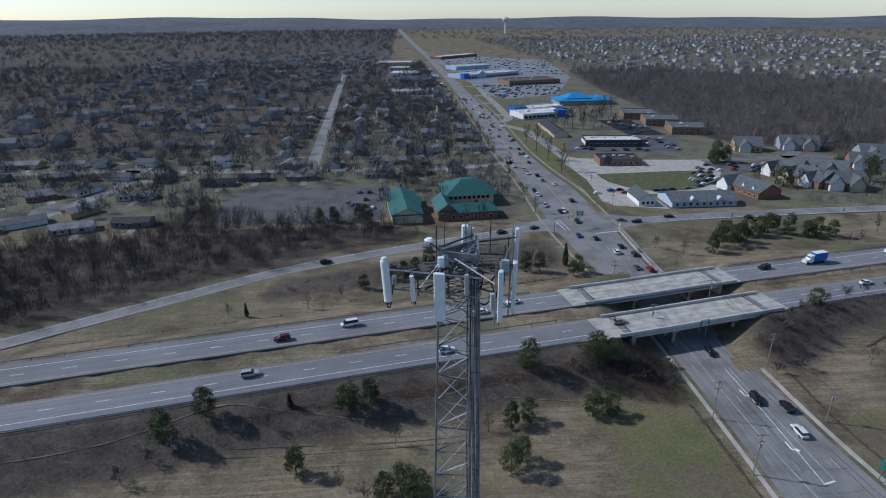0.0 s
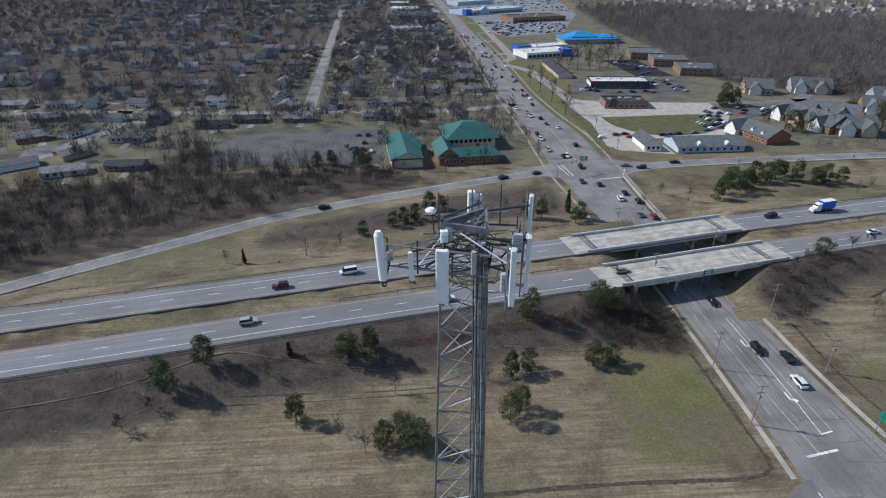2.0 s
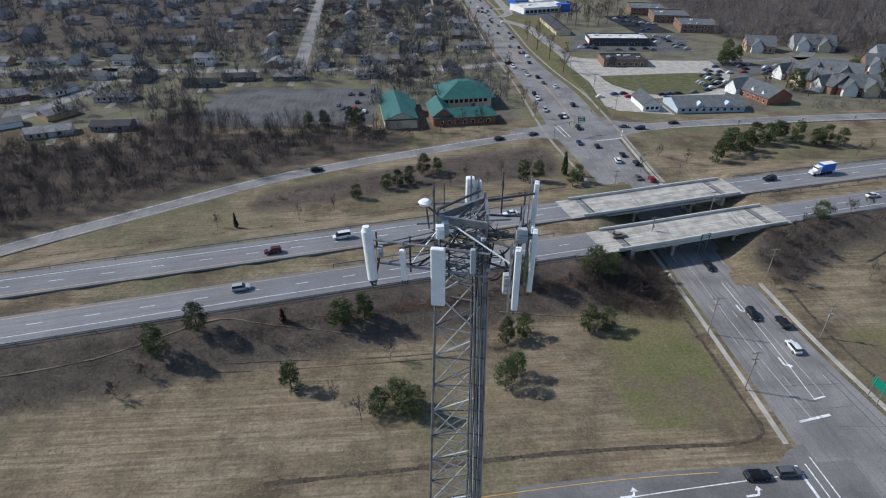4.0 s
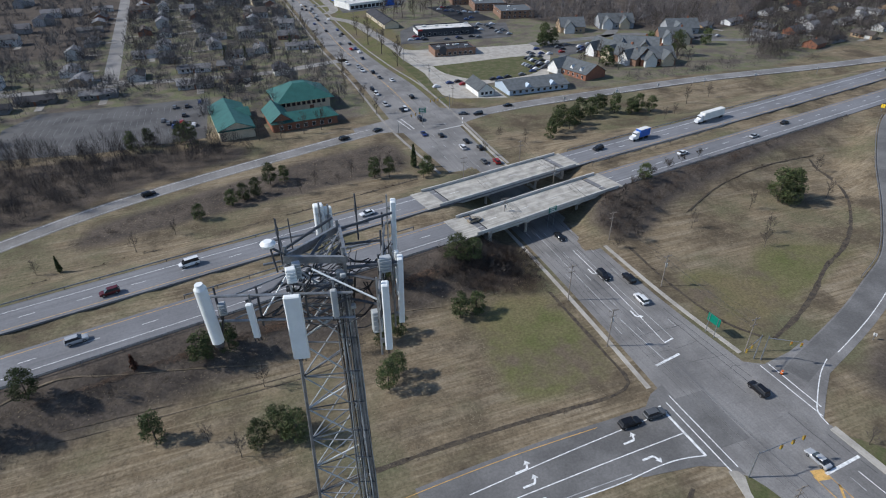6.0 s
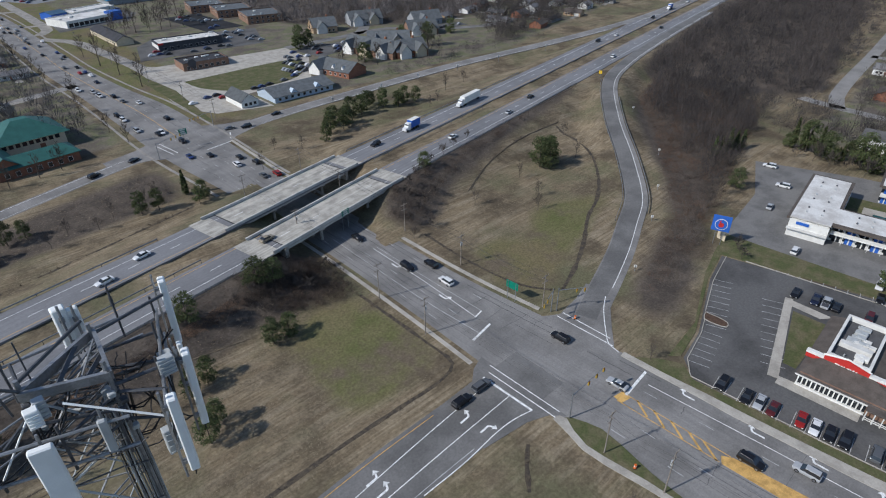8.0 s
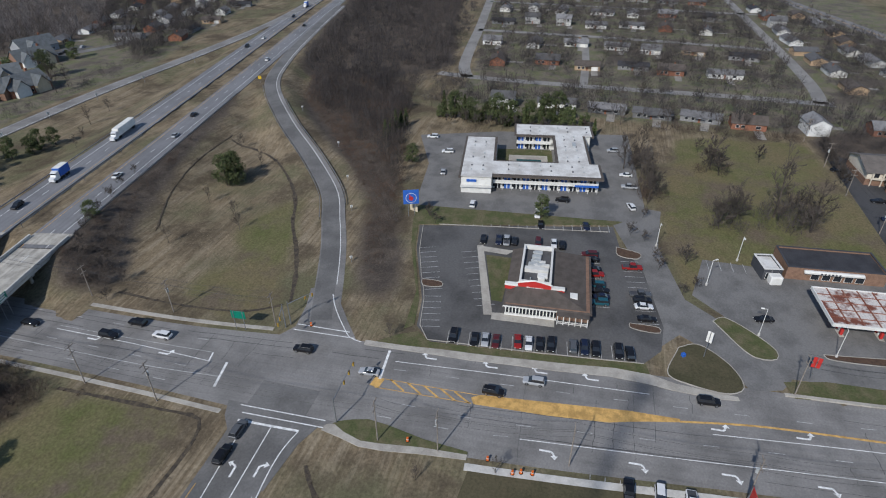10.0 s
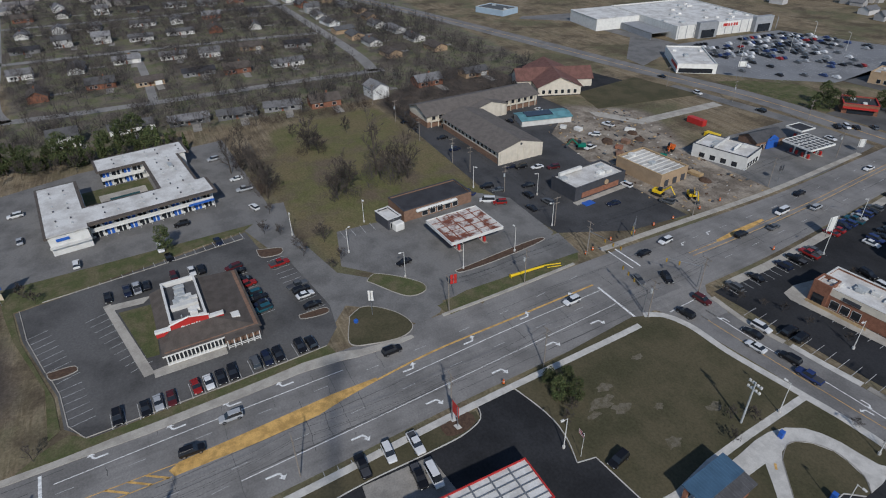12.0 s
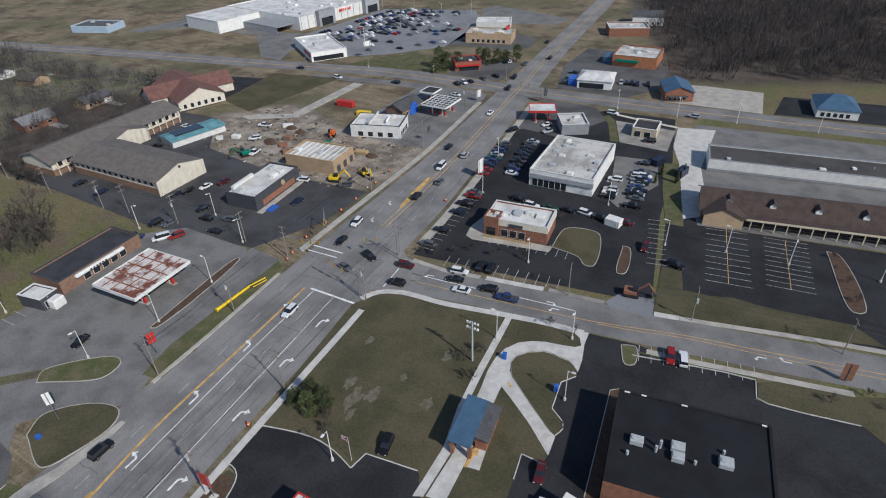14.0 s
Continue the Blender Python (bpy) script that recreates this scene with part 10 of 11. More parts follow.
lorry(146.5, float(hwy_c(146.5)) + 11.5, 193, 6.06, "sign_blue", "blue and white box lorry on the highway", 6.0)
lorry(187, float(hwy_c(187)) + 11.5, 193, 6.06, "wall_white", "white articulated lorry on the highway", 14.0)
lorry(460, float(hwy_c(460)) + 10, 193, 6.06, "sign_blue", "blue lorry far along the highway", 6.0)
lorry(14.5, -56.5, 172, 0.06, "wall_white", "white tanker lorry beside the brick hall", 7.0)


def far_cars(name, poly, count, seed, ang):
    """Parked cars too far off to count, as one mesh of small car shapes."""
    r = np.random.default_rng(seed)
    p = np.array(poly)
    q = r.uniform(p.min(0), p.max(0), (count * 4, 2))
    q = q[inside(poly, q[:, 0], q[:, 1])][:count]
    n = len(q)
    c, s = math.cos(ang), math.sin(ang)
    u = np.round((q[:, 0] * c + q[:, 1] * s) / 9.5) * 9.5 + np.where(r.uniform(size=n) < 0.5, 2.6, -2.6)
    v = np.round((-q[:, 0] * s + q[:, 1] * c) / 2.8) * 2.8
    _, keep = np.unique(np.column_stack([np.round(u * 10), np.round(v * 10)]), axis=0, return_index=True)
    u, v, n = u[keep], v[keep], len(keep)
    prof = ((-2.2, 0.35, 0.9), (-1.7, 0.3, 1.0), (-1.1, 0.3, 1.55), (0.4, 0.3, 1.55), (1.1, 0.3, 1.0), (2.2, 0.35, 0.75))
    vs, m = [], len(prof) * 4
    for x, z0, z1 in prof:
        for y, z in ((-0.88, z0), (0.88, z0), (0.72, z1), (-0.72, z1)):
            vs.append(np.stack([(u + x) * c - (v + y) * s, (u + x) * s + (v + y) * c, np.full(n, z)], -1))
    vs = np.stack(vs, 1).reshape(-1, 3)
    b = np.arange(n)[:, None] * m
    f = []
    for k in range(len(prof) - 1):
        for i in range(4):
            j = (i + 1) % 4
            f.append(b + [[4 * k + i, 4 * k + j, 4 * k + 4 + j, 4 * k + 4 + i]])
    f += [b + [[3, 2, 1, 0]], b + [[m - 4, m - 3, m - 2, m - 1]]]
    me = mesh_np(name, vs, np.vstack(f), "car_many")
    tagged(new(name, me), "many parked cars of several colours far off", "cars", "", "stuff")


def many_colours():
    m = bpy.data.materials.new("car_many")
    m.use_nodes = True
    nt = m.node_tree
    g = nt.nodes.new("ShaderNodeNewGeometry")
    ramp = nt.nodes.new("ShaderNodeValToRGB")
    ramp.color_ramp.interpolation = "CONSTANT"
    for k, (pos, col) in enumerate(((0.0, (0.015, 0.015, 0.017)), (0.35, (0.10, 0.105, 0.11)), (0.55, (0.6, 0.6, 0.6)), (0.72, (0.3, 0.31, 0.32)), (0.84, (0.03, 0.05, 0.13)), (0.93, (0.25, 0.02, 0.02)))):
        e = ramp.color_ramp.elements[k] if k < 2 else ramp.color_ramp.elements.new(pos)
        e.position, e.color = pos, (*col, 1)
    nt.links.new(g.outputs["Random Per Island"], ramp.inputs["Fac"])
    b = nt.nodes["Principled BSDF"]
    b.inputs["Roughness"].default_value = 0.3
    nt.links.new(ramp.outputs["Color"], b.inputs["Base Color"])
    MATS["car_many"] = m


many_colours()
far_cars("cars_hypermarket", [(262, -296), (258, -372), (222, -382), (216, -300), (240, -280)], 190, 5, radians(-5))
far_cars("cars_hypermarket_edge", [(216, -270), (220, -380), (200, -388), (180, -345), (180, -300), (200, -276)], 36, 6, radians(-5))
far_cars("cars_north_plaza", [(100, 705), (116, 676), (180, 705), (208, 792), (136, 792), (100, 830)], 120, 7, radians(14))
far_cars("cars_north_plaza_far", [(86, 950), (180, 960), (250, 930), (285, 1220), (170, 1340), (70, 1280)], 230, 17, radians(14))
far_cars("cars_north_west", [(46, 700), (46, 1050), (24, 1050), (16, 790), (28, 700)], 60, 18, radians(2))
far_cars("cars_ne_lots", [(104, 288), (124, 286), (168, 296), (190, 332), (188, 345), (176, 345), (160, 300), (128, 292), (112, 300)], 46, 8, radians(8))
far_cars("cars_ne_houses", [(196, 328), (262, 332), (326, 332), (326, 340), (262, 348), (194, 350)], 70, 9, radians(8))
far_cars("cars_steakhouse", [(114, 394), (188, 388), (204, 431), (176, 436), (174, 400), (126, 404), (126, 428)], 30, 10, radians(-4))
far_cars("cars_flats", [(178, 452), (202, 450), (198, 516), (176, 516)], 16, 19, radians(-10))
far_cars("cars_church", [(-14, 275), (-12, 305), (-34, 305), (-34, 275)], 11, 12, radians(85))
far_cars("cars_on_main_road", [(70, 385), (86, 385), (76, 700), (60, 700)], 40, 14, radians(92))
far_cars("cars_showroom", [(100, 524), (104, 566), (160, 568), (158, 596), (104, 598)], 44, 13, radians(14))


# ---- single trees ----
def grove(kind, places, size, spread=0.15, group=""):
    for x, y in places:
        plant(kind, x, y, size * (1.28 if kind == "pine" else 1.0) * float(rng.uniform(1 - spread, 1 + spread)), group)


grove("pine", [(-58.9, 101), (-51.3, 107), (-18.4, 109), (-13.2, 110.4), (27.9, 121.5), (47.1, 125), (51.5, 124)], 0.72, group="pines on the bank")
grove("pine", [(-28.4, 91.8), (-5.3, 86), (-9.4, 84), (20.4, 104), (24.8, 106), (17.7, 89), (20.8, 92.4), (41, 106.5), (45.5, 107.2), (-2.5, 82.5)], 0.62, group="pines in the field")
plant("red", -32.4, 109.6, 1.25)
grove("bare", [(-7.2, 99.4), (-18.9, 87.8), (14.7, 102.6), (-13, 82)], 0.5)
grove("bush", [(-64.7, 91.2), (-60, 96), (8, 112), (34, 117), (-36, 104), (56, 120), (60, 124), (64, 126), (54, 126), (58, 118), (62, 118), (66, 119), (40, 121), (44, 122), (68, 126)], 0.8)
grove("pine", [(-19.3, 182.5), (-0.7, 194.4), (-5, 192), (4.9, 200.8), (46.6, 192), (58.3, 187), (41.4, 193.4), (61, 190), (10, 203), (-9, 189)], 0.6, group="pines beyond the highway")
plant("spruce", -56.5, 164.4, 0.45)
plant("spruce", 57.8, 197.4, 0.8)
grove("bare", [(-62.4, 165), (-37.3, 168.4), (-26.6, 175.2), (-8.2, 192.4), (44.7, 198.6), (20, 196), (28, 192), (34, 198), (50, 204), (14, 190)], 0.5)
grove("pine", [(121, 205.4), (132.7, 218.6), (134.1, 212), (144.9, 222.4), (151, 221.8), (162.6, 230.3), (164.5, 222.8), (170.8, 218.7), (176.7, 221.7), (181, 217.8), (139, 216), (157, 226), (127, 211)], 0.78, group="pines beside the slip road")
grove("bare", [(108.8, 204.7), (87.5, 197.7), (99.9, 211.6), (178.6, 205), (190, 212), (205, 222), (222, 226)], 0.6)
grove("pine", [(164.3, 127), (169.8, 127.2), (166.5, 124)], 0.92, group="pines on the knoll")
plant("pine", 124.1, 147, 0.8)
grove("bare", [(151.1, 125.8), (137, 105.7), (124.7, 122.4), (181.1, 122.7), (196, 140), (145, 112)], 0.55)
grove("bush", [(98, 131), (103, 133), (107, 137), (112, 140), (117, 143), (121, 145), (128, 148), (136, 150), (145, 154), (154, 156), (100, 126), (106, 129), (111, 132), (117, 134), (104, 122), (96, 120)], 0.9)
grove("pine", [(167.7, 14.6)], 0.72)
grove("bare", [(199.8, 78.5), (205, 74), (212, 80), (188, 70), (178, 68), (222, 84)], 0.95)
plant("pine", 199.3, 67.9, 0.85)
grove("bush", [(163.1, -13.1), (175.2, -17.1), (160.5, -17.4), (145.5, -20.4), (138.8, -29.7), (135, -26), (150, -20), (156, 47), (160, 50)], 0.85)
grove("bare", [(180.2, -62.5), (186, -58), (178, -67)], 1.55)
grove("bare", [(178.7, -41), (183, -44), (216.8, -15), (212.6, -11.2), (194.5, -18), (186, -19), (222, -17), (204, -17)], 1.0)
grove("bush", [(217.5, -41.2), (222, -43), (215, -45), (178, -44), (174, -40), (182, -46), (181, -58), (186, -63), (176, -64)], 2.0)
grove("bush", [(230.6, -61.6), (172, -38), (236, -40), (150, -28)], 1.2)
jr = np.random.default_rng(44)
grove("spruce", [(246 + 0.3 * k + jr.uniform(-3, 3), 2 + 3.4 * k + jr.uniform(-2, 2)) for k in range(21)], 0.8, 0.4, group="ragged conifers behind the motel")
grove("pine", [(249 + 0.3 * k + jr.uniform(-4, 4), 4 + 6.5 * k + jr.uniform(-2, 2)) for k in range(11)], 0.95, 0.3, group="ragged conifers behind the motel")
grove("bush", [(243 + jr.uniform(-2, 2), 4 + 6.0 * k) for k in range(11)], 1.2, 0.3)
grove("bush", [(214, -16), (220, -18), (208, -14), (190, -20), (198, -19)], 1.7, 0.2)
grove("spruce", [(236 - 4 * k, 82 + 1.0 * k) for k in range(5)], 0.8, group="row of conifers behind the motel")
grove("pine", [(72.4, -53.8), (68.5, -53.6), (66, -55.8), (70.2, -56.6)], 0.5, group="pines on the corner plot")
grove("bush", [(62.1, -51.4), (64.5, -54), (48, -80), (45.5, -84), (44, -76)], 0.7)
grove("bare", [(30, -99), (100, 43), (69, 12), (64, 26)], 0.4)
grove("spruce", [(30.3, -188), (23.7, -191), (24.6, -184), (30.8, -181)], 0.4)
grove("pine", [(152.7, -260), (131.2, -285.8), (155.7, -253.6), (138.5, -277), (149, -266), (158, -262), (144, -281), (126, -288), (134, -281)], 0.75, group="pines beside the drive-in")
grove("bush", [(70, -116), (66, -118), (60, -119), (52, -121), (78, -112), (74, -112), (56, -144.6), (62, -145), (68, -146), (50, -145.6), (-20, -158), (-23, -148), (-25, -140), (47, -84), (36, -100), (-30, -106), (-26, -108), (-20, -103)], 0.55)
grove("bare", [(5, 247), (14, 246), (24, 248), (32, 250), (60, 262), (58, 280), (52, 296), (56, 316), (60, 340), (-14, 246), (-24, 244)], 0.85)
grove("pine", [(-38, 257), (-26, 256), (-22, 250), (-44, 252)], 0.85, group="pines beside the church car park")
grove("bare", [(93, 340), (92, 372), (90, 400), (89, 430), (120, 470), (130, 476), (138, 480), (146, 474), (156, 478), (164, 482), (172, 476), (180, 530), (190, 535), (126, 486), (150, 490), (160, 500), (140, 500), (168, 510), (156, 520)], 1.35)
grove("bare", [(-96, 345), (-48, 372), (-52, 420), (-60, 470), (-84, 410), (-82, 470), (-64, 520), (-92, 530), (-30, 372), (0, 368), (24, 372), (-120, 340), (-140, 372), (-150, 300), (-160, 330), (-200, 320), (-130, 290), (-112, 300), (12, 335), (30, 332), (-4, 332), (-20, 336)], 0.95)
grove("spruce", [(10, 392), (26, 396), (-2, 388), (40, 410)], 0.7)
grove("bare", [(56, 380), (57, 410), (55, 440), (56, 470), (54, 500), (53, 540), (50, 600), (48, 640)], 0.85)
grove("pine", [(208, 296), (196, 352), (200, 357), (205, 354), (258, 322), (262, 300), (300, 318)], 1.1)
grove("bare", [(206, 300), (192, 296), (210, 286), (250, 276), (240, 274), (266, 310), (216, 368), (236, 396), (256, 402), (280, 410), (300, 372), (308, 360)], 1.1)
grove("bare", [(260, -10), (262, -30), (260, -50), (266, -62), (270, 10), (258, -76), (285, -60), (288, 0), (286, 40), (300, 60)], 0.8)
grove("bare", [(300, -20), (330, -30), (345, 30), (360, -60), (372, 40), (350, -90), (390, -20), (400, 60), (430, -60), (300, -90)], 0.85)
grove("bush", [(215 + 3.2 * k, -86 - 0.3 * k) for k in range(13)] + [(236 + 0.5 * k, -92 - 5 * k) for k in range(13)], 1.1)


# ---- poles, wires, lamps, signs, rails ----
def wire(a, b, sag=0.8, r=0.025):
    """One sagging wire: rings of four corners joined into an unbroken tube."""
    a, b = Vector(a), Vector(b)
    d = (b - a).normalized()
    sd = d.cross(Vector((0, 0, 1))).normalized() * r
    up = Vector((0, 0, r))
    bm, rings = bmesh.new(), []
    for i in range(9):
        u = i / 8
        p = a.lerp(b, u) - Vector((0, 0, sag * 4 * u * (1 - u)))
        rings.append([bm.verts.new(p + q) for q in (sd, up, -sd, -up)])
    for p, q in zip(rings[:-1], rings[1:]):
        for i in range(4):
            bm.faces.new((p[i], p[(i + 1) % 4], q[(i + 1) % 4], q[i]))
    bm.faces.new(rings[0])
    bm.faces.new(list(reversed(rings[-1])))
    return bm


def utility_pole(x, y, head, h=11.0, transformer=False):
    p = root("utility_pole", pose(x, y, 0, 0, 0, head), "weathered wooden utility pole with crossarms", "utility pole", "utility poles")
    part("pole", bar((0, 0, -0.2), (0, 0, h), 0.14, 8, 0.09), "wood_pole", p)
    for z, w in ((h - 0.5, 1.25), (h - 2.2, 1.0)):
        bm = box(-w, -0.06, z - 0.07, w, 0.06, z + 0.07)
        for s in (-w + 0.1, -0.35, 0.35, w - 0.1):
            bm_bar(bm, (s, 0, z + 0.07), (s, 0, z + 0.28), 0.05, 6)
        part("crossarm", bm, "wood_pole", p)
    if transformer:
        part("transformer", bar((0.35, 0.2, h - 3.9), (0.35, 0.2, h - 2.8), 0.28, 10), "antenna_grey", p)
    return p


def pole_line(places, head, h=11.0, sag=0.9):
    for i, (x, y) in enumerate(places):
        utility_pole(x, y, head, h, i % 2 == 1)
    c, s = math.cos(radians(head)), math.sin(radians(head))
    for (x0, y0), (x1, y1) in zip(places[:-1], places[1:]):
        for o, z in ((-1.1, h - 0.2), (1.1, h - 0.2), (-0.8, h - 1.9), (0.8, h - 1.9)):
            tagged(part("overhead_wire", wire((x0 + c * o, y0 + s * o, z), (x1 + c * o, y1 + s * o, z), sag), "cable_black"), "thin black overhead power wire between poles", "wire", "overhead wires")


pole_line([(69.6, 176), (69.8, 142.8), (69.6, 103.3), (69.0, 84.6), (70.8, 35.8), (71.2, 23.7), (74.0, -1), (74.6, -32), (77.2, -56), (79.6, -88), (81, -106)], 2)
pole_line([(96.2, 185), (96.6, 160), (96.4, 125), (96.0, 100), (97.5, 72)], 2, 10.0)
pole_line([(103.5, -46), (105.0, -69), (108.5, -92), (111.0, -135), (113.5, -172), (118.0, -214)], 5)
pole_line([(258, -83.5), (232, -84.5), (208, -85.2), (182, -87), (172, -89), (152.3, -91.5), (126, -93.5)], 92, 10.0)
pole_line([(36, -112), (8, -116), (-22, -119.5), (-60, -126)], 100, 9.5)
pole_line([(98.4, 262), (99.2, 300), (98.4, 345), (96.4, 400), (94, 460)], 2, 10)
pole_line([(212, -222), (180, -231), (146, -236)], 92, 10)


def street_lamp(x, y, head, h=8.0, mat="wall_white", arm=0.9, label="slender white car-park lamp with a boxy head", group="car-park lamps"):
    p = root("street_lamp", pose(x, y, 0.05, 0, 0, head), label, "street lamp", group)
    part("base", bar((0, 0, -0.1), (0, 0, 0.6), 0.3, 10), "concrete_pale", p)
    part("pole", bar((0, 0, 0.5), (0, 0, h), 0.1, 8, 0.07), mat, p)
    part("arm", bar((0, 0, h - 0.1), (arm, 0, h), 0.05, 6), mat, p)
    part("head", box(arm - 0.15, -0.2, h - 0.08, arm + 0.6, 0.2, h + 0.12, 0.03), mat, p)


for x, y, a in ((141.1, -32.6, -60), (155.8, -42.5, 180), (122.4, -42.3, 90), (118.6, -58, 0), (119.4, -75, 0), (160.3, -84, 200), (145.5, -100.2, 90), (126.4, -92.8, 90), (158.5, -20.5, 180), (57.5, -47, 90), (30, -97.5, 90), (25.5, -80, 180), (45, -90, 0), (-10, -150, 90), (5, -149, 0), (-30, -152, 90), (20, -145, 0), (50, -120.5, 90), (40, -160, 0), (78, -150, 90), (84.6, -176, 90)):
    street_lamp(x, y, a)
for x, y in ((236, -300), (226, -330), (212, -360), (222, -285), (240, -370), (200, -380)):
    street_lamp(x, y, 0, 10.0, "wall_white", 1.2, "tall white lamp in the hypermarket car park")
for x, y in ((36, -243), (14, -245.5), (-14, -248), (-36, -250), (60, -242)):
    street_lamp(x, y, 90, 8.5, "wall_white", 1.6, "pale street lamp beside the cross street", "street lamps")


def signal_mast(x, y, head, reach, heads, h=7.0, label="traffic signal mast with yellow signal heads"):
    p = root("traffic_signal", pose(x, y, 0.05, 0, 0, head), label, "traffic light", "traffic signals")
    part("pole", bar((0, 0, -0.1), (0, 0, h), 0.16, 8, 0.11), "steel", p)
    part("mast_arm", bar((0, 0, h - 0.6), (reach, 0, h), 0.11, 8, 0.05), "steel", p)
    for u in heads:
        z = h - 0.6 + 0.6 * u
        s = part("signal_head", box(u * reach - 0.2, -0.18, z - 1.25, u * reach + 0.2, 0.18, z - 0.15, 0.04), "signal_yellow", p)
        for k, m in enumerate(("lamp_red", "signal_yellow", "sign_green")):
            part("lens", bar((u * reach, -0.18, z - 0.33 - 0.36 * k), (u * reach, -0.22, z - 0.33 - 0.36 * k), 0.12, 10), m, s)


signal_mast(72.9, 45.4, 0, 10.8, (0.5, 0.75, 0.98))
signal_mast(97.6, 69.4, 200, 7, (0.6, 0.95))
signal_mast(98.8, 68.6, -40, 6.5, (0.7, 1.0))
signal_mast(81.4, -88, -10, 11, (0.5, 0.75, 0.98))
signal_mast(83, -107.6, 40, 9, (0.6, 0.95))
signal_mast(110.0, -93.5, 190, 11, (0.5, 0.75, 0.98), label="new traffic signal mast with yellow heads")
signal_mast(109.8, -110, 130, 9, (0.6, 0.95))
signal_mast(62.5, 234, 20, 12, (0.6, 0.8, 0.98))
signal_mast(94.5, 256, 200, 12, (0.6, 0.8, 0.98))
signal_mast(93, -238, 0, 10, (0.6, 0.95))
signal_mast(118, -257, 180, 10, (0.6, 0.95))


def board(name, x, y, head, z0, w, h, mat, label, posts=((0, 0),), top=None, bars_=0, bar_mat="wall_white", category="sign", post_mat="steel"):
    """A sign board on posts, with plain bars where it carries writing."""
    s = root(name, pose(x, y, 0, 0, 0, head), label, category)
    for dx, dy in posts:
        part("post", bar((dx, dy + 0.08, -0.1), (dx, dy + 0.08, z0 + h), 0.09, 8), post_mat, s)
    b = part("panel", box(-w / 2, -0.1, z0, w / 2, 0.04, z0 + h, 0.03), mat, s)
    for k in range(bars_):
        z = z0 + h * (k + 0.5) / bars_
        part("text_bar", box(-w * 0.36, -0.13, z - h * 0.1, w * (0.36 - 0.1 * (k % 2)), -0.1, z + h * 0.1), bar_mat, b)
    return s


board("direction_sign", 94.2, 79.6, 95, 3.4, 3.6, 2.2, "sign_green", "green highway direction sign on two posts", ((-1.2, 0), (1.2, 0)), bars_=3)
board("direction_sign", 75.5, 240, 0, 5.4, 3.2, 2.4, "sign_green", "green overhead direction sign above the crossing", ((0, 0),), bars_=3)
m = board("direction_sign", 84.2, 138.6, 14, 5.2, 3.2, 1.9, "sign_green", "green direction sign fixed to the bridge edge", ((-1.2, 0.2), (1.2, 0.2)), bars_=3)
for x, y, z, w in ((157.4, 76.2, 1.2, 0.8), (128.7, 64.7, 1.2, 0.8), (237, 132.3, 4.4, 0.8), (205, 101, 2.6, 0.8), (178, 86, 1.6, 0.8)):
    s = board("marker_sign", x, y, 120, z, w, 0.8, "wall_white", "small white roadside marker on a thin post", category="sign")
board("warning_sign", 264, 168.6, 100, 7.4, 1.6, 1.6, "sign_yellow", "yellow diamond ramp warning sign")
for x in (205, 232, 262, 300, 150, 180):
    yy = 250 if x < 210 else 250 - (x - 210) * 0.13
    board("route_sign", x, yy - 6.0, 170, 2.0 + max(0, (x - 165) * 0.02), 1.2, 1.2, "wall_white", "white sign seen from behind beside the slip road")
# motel sign: blue square with a pale ring and a red centre
s = board("motel_sign", 158.5, 55.7, -70, 4.6, 5.0, 5.0, "sign_blue", "large blue square motel sign with a round emblem", ((-1, 0), (1, 0)))
pnl = [o for o in s.children if o.name.startswith("panel")][0]
part("emblem_ring", bar((0, -0.1, 6.8), (0, -0.16, 6.8), 1.75, 20), "wall_white", pnl)
part("emblem_disc", bar((0, -0.16, 6.8), (0, -0.2, 6.8), 1.58, 20), "sign_blue", pnl)
part("emblem_mark", bar((0, -0.2, 6.6), (0, -0.24, 6.6), 0.75, 14), "sign_red", pnl)
part("emblem_stroke", box(-0.55, -0.24, 6.8, -0.2, -0.2, 8.0), "sign_red", pnl)
board("booth", 162, 56, 70, 0.1, 3.0, 2.6, "wall_cream", "small cream hut beside the motel sign", category="hut")
s = board("restaurant_sign", 111.4, -28.8, 60, 4.4, 1.3, 3.0, "wall_white", "tall white and red restaurant pole sign", bars_=0)
pnl = [o for o in s.children if o.name.startswith("panel")][0]
part("red_band", box(-0.58, -0.16, 4.5, 0.58, -0.1, 5.5), "sign_red", pnl)
s = board("fuel_sign", 109.6, -50.4, 80, 3.4, 1.7, 2.8, "sign_red", "red filling-station price sign on a pole", bars_=2)
s = board("fuel_sign", 71.95, -31.5, 5, 2.6, 2.4, 3.0, "sign_red", "red filling-station price sign in a mulch bed", ((-1.0, 0), (1.0, 0)), bars_=2)
for x in (73.0, 70.9):
    slab("bed_sign", [(x + 0.6, -30.9), (x - 0.6, -31.1), (x - 0.6, -32.1), (x + 0.6, -31.9)], "concrete_pale", 0.3, label="pale concrete footing of a sign", category="footing")
s = board("plaza_sign", 83.6, -160, 85, 2.0, 3.2, 4.6, "wall_white", "white and brown plaza tenant sign", ((-1.2, 0), (1.2, 0)), bars_=4, bar_mat="sign_green")
s = board("plaza_sign", -22.4, -111, 10, 0.4, 2.2, 4.4, "brick_red", "brick monument sign with a dark cap", ((0, 0),), bars_=1)
board("diner_sign", 114.5, -178, 85, 4.2, 2.0, 2.0, "wall_dark", "dark pole sign of a diner", bars_=1)
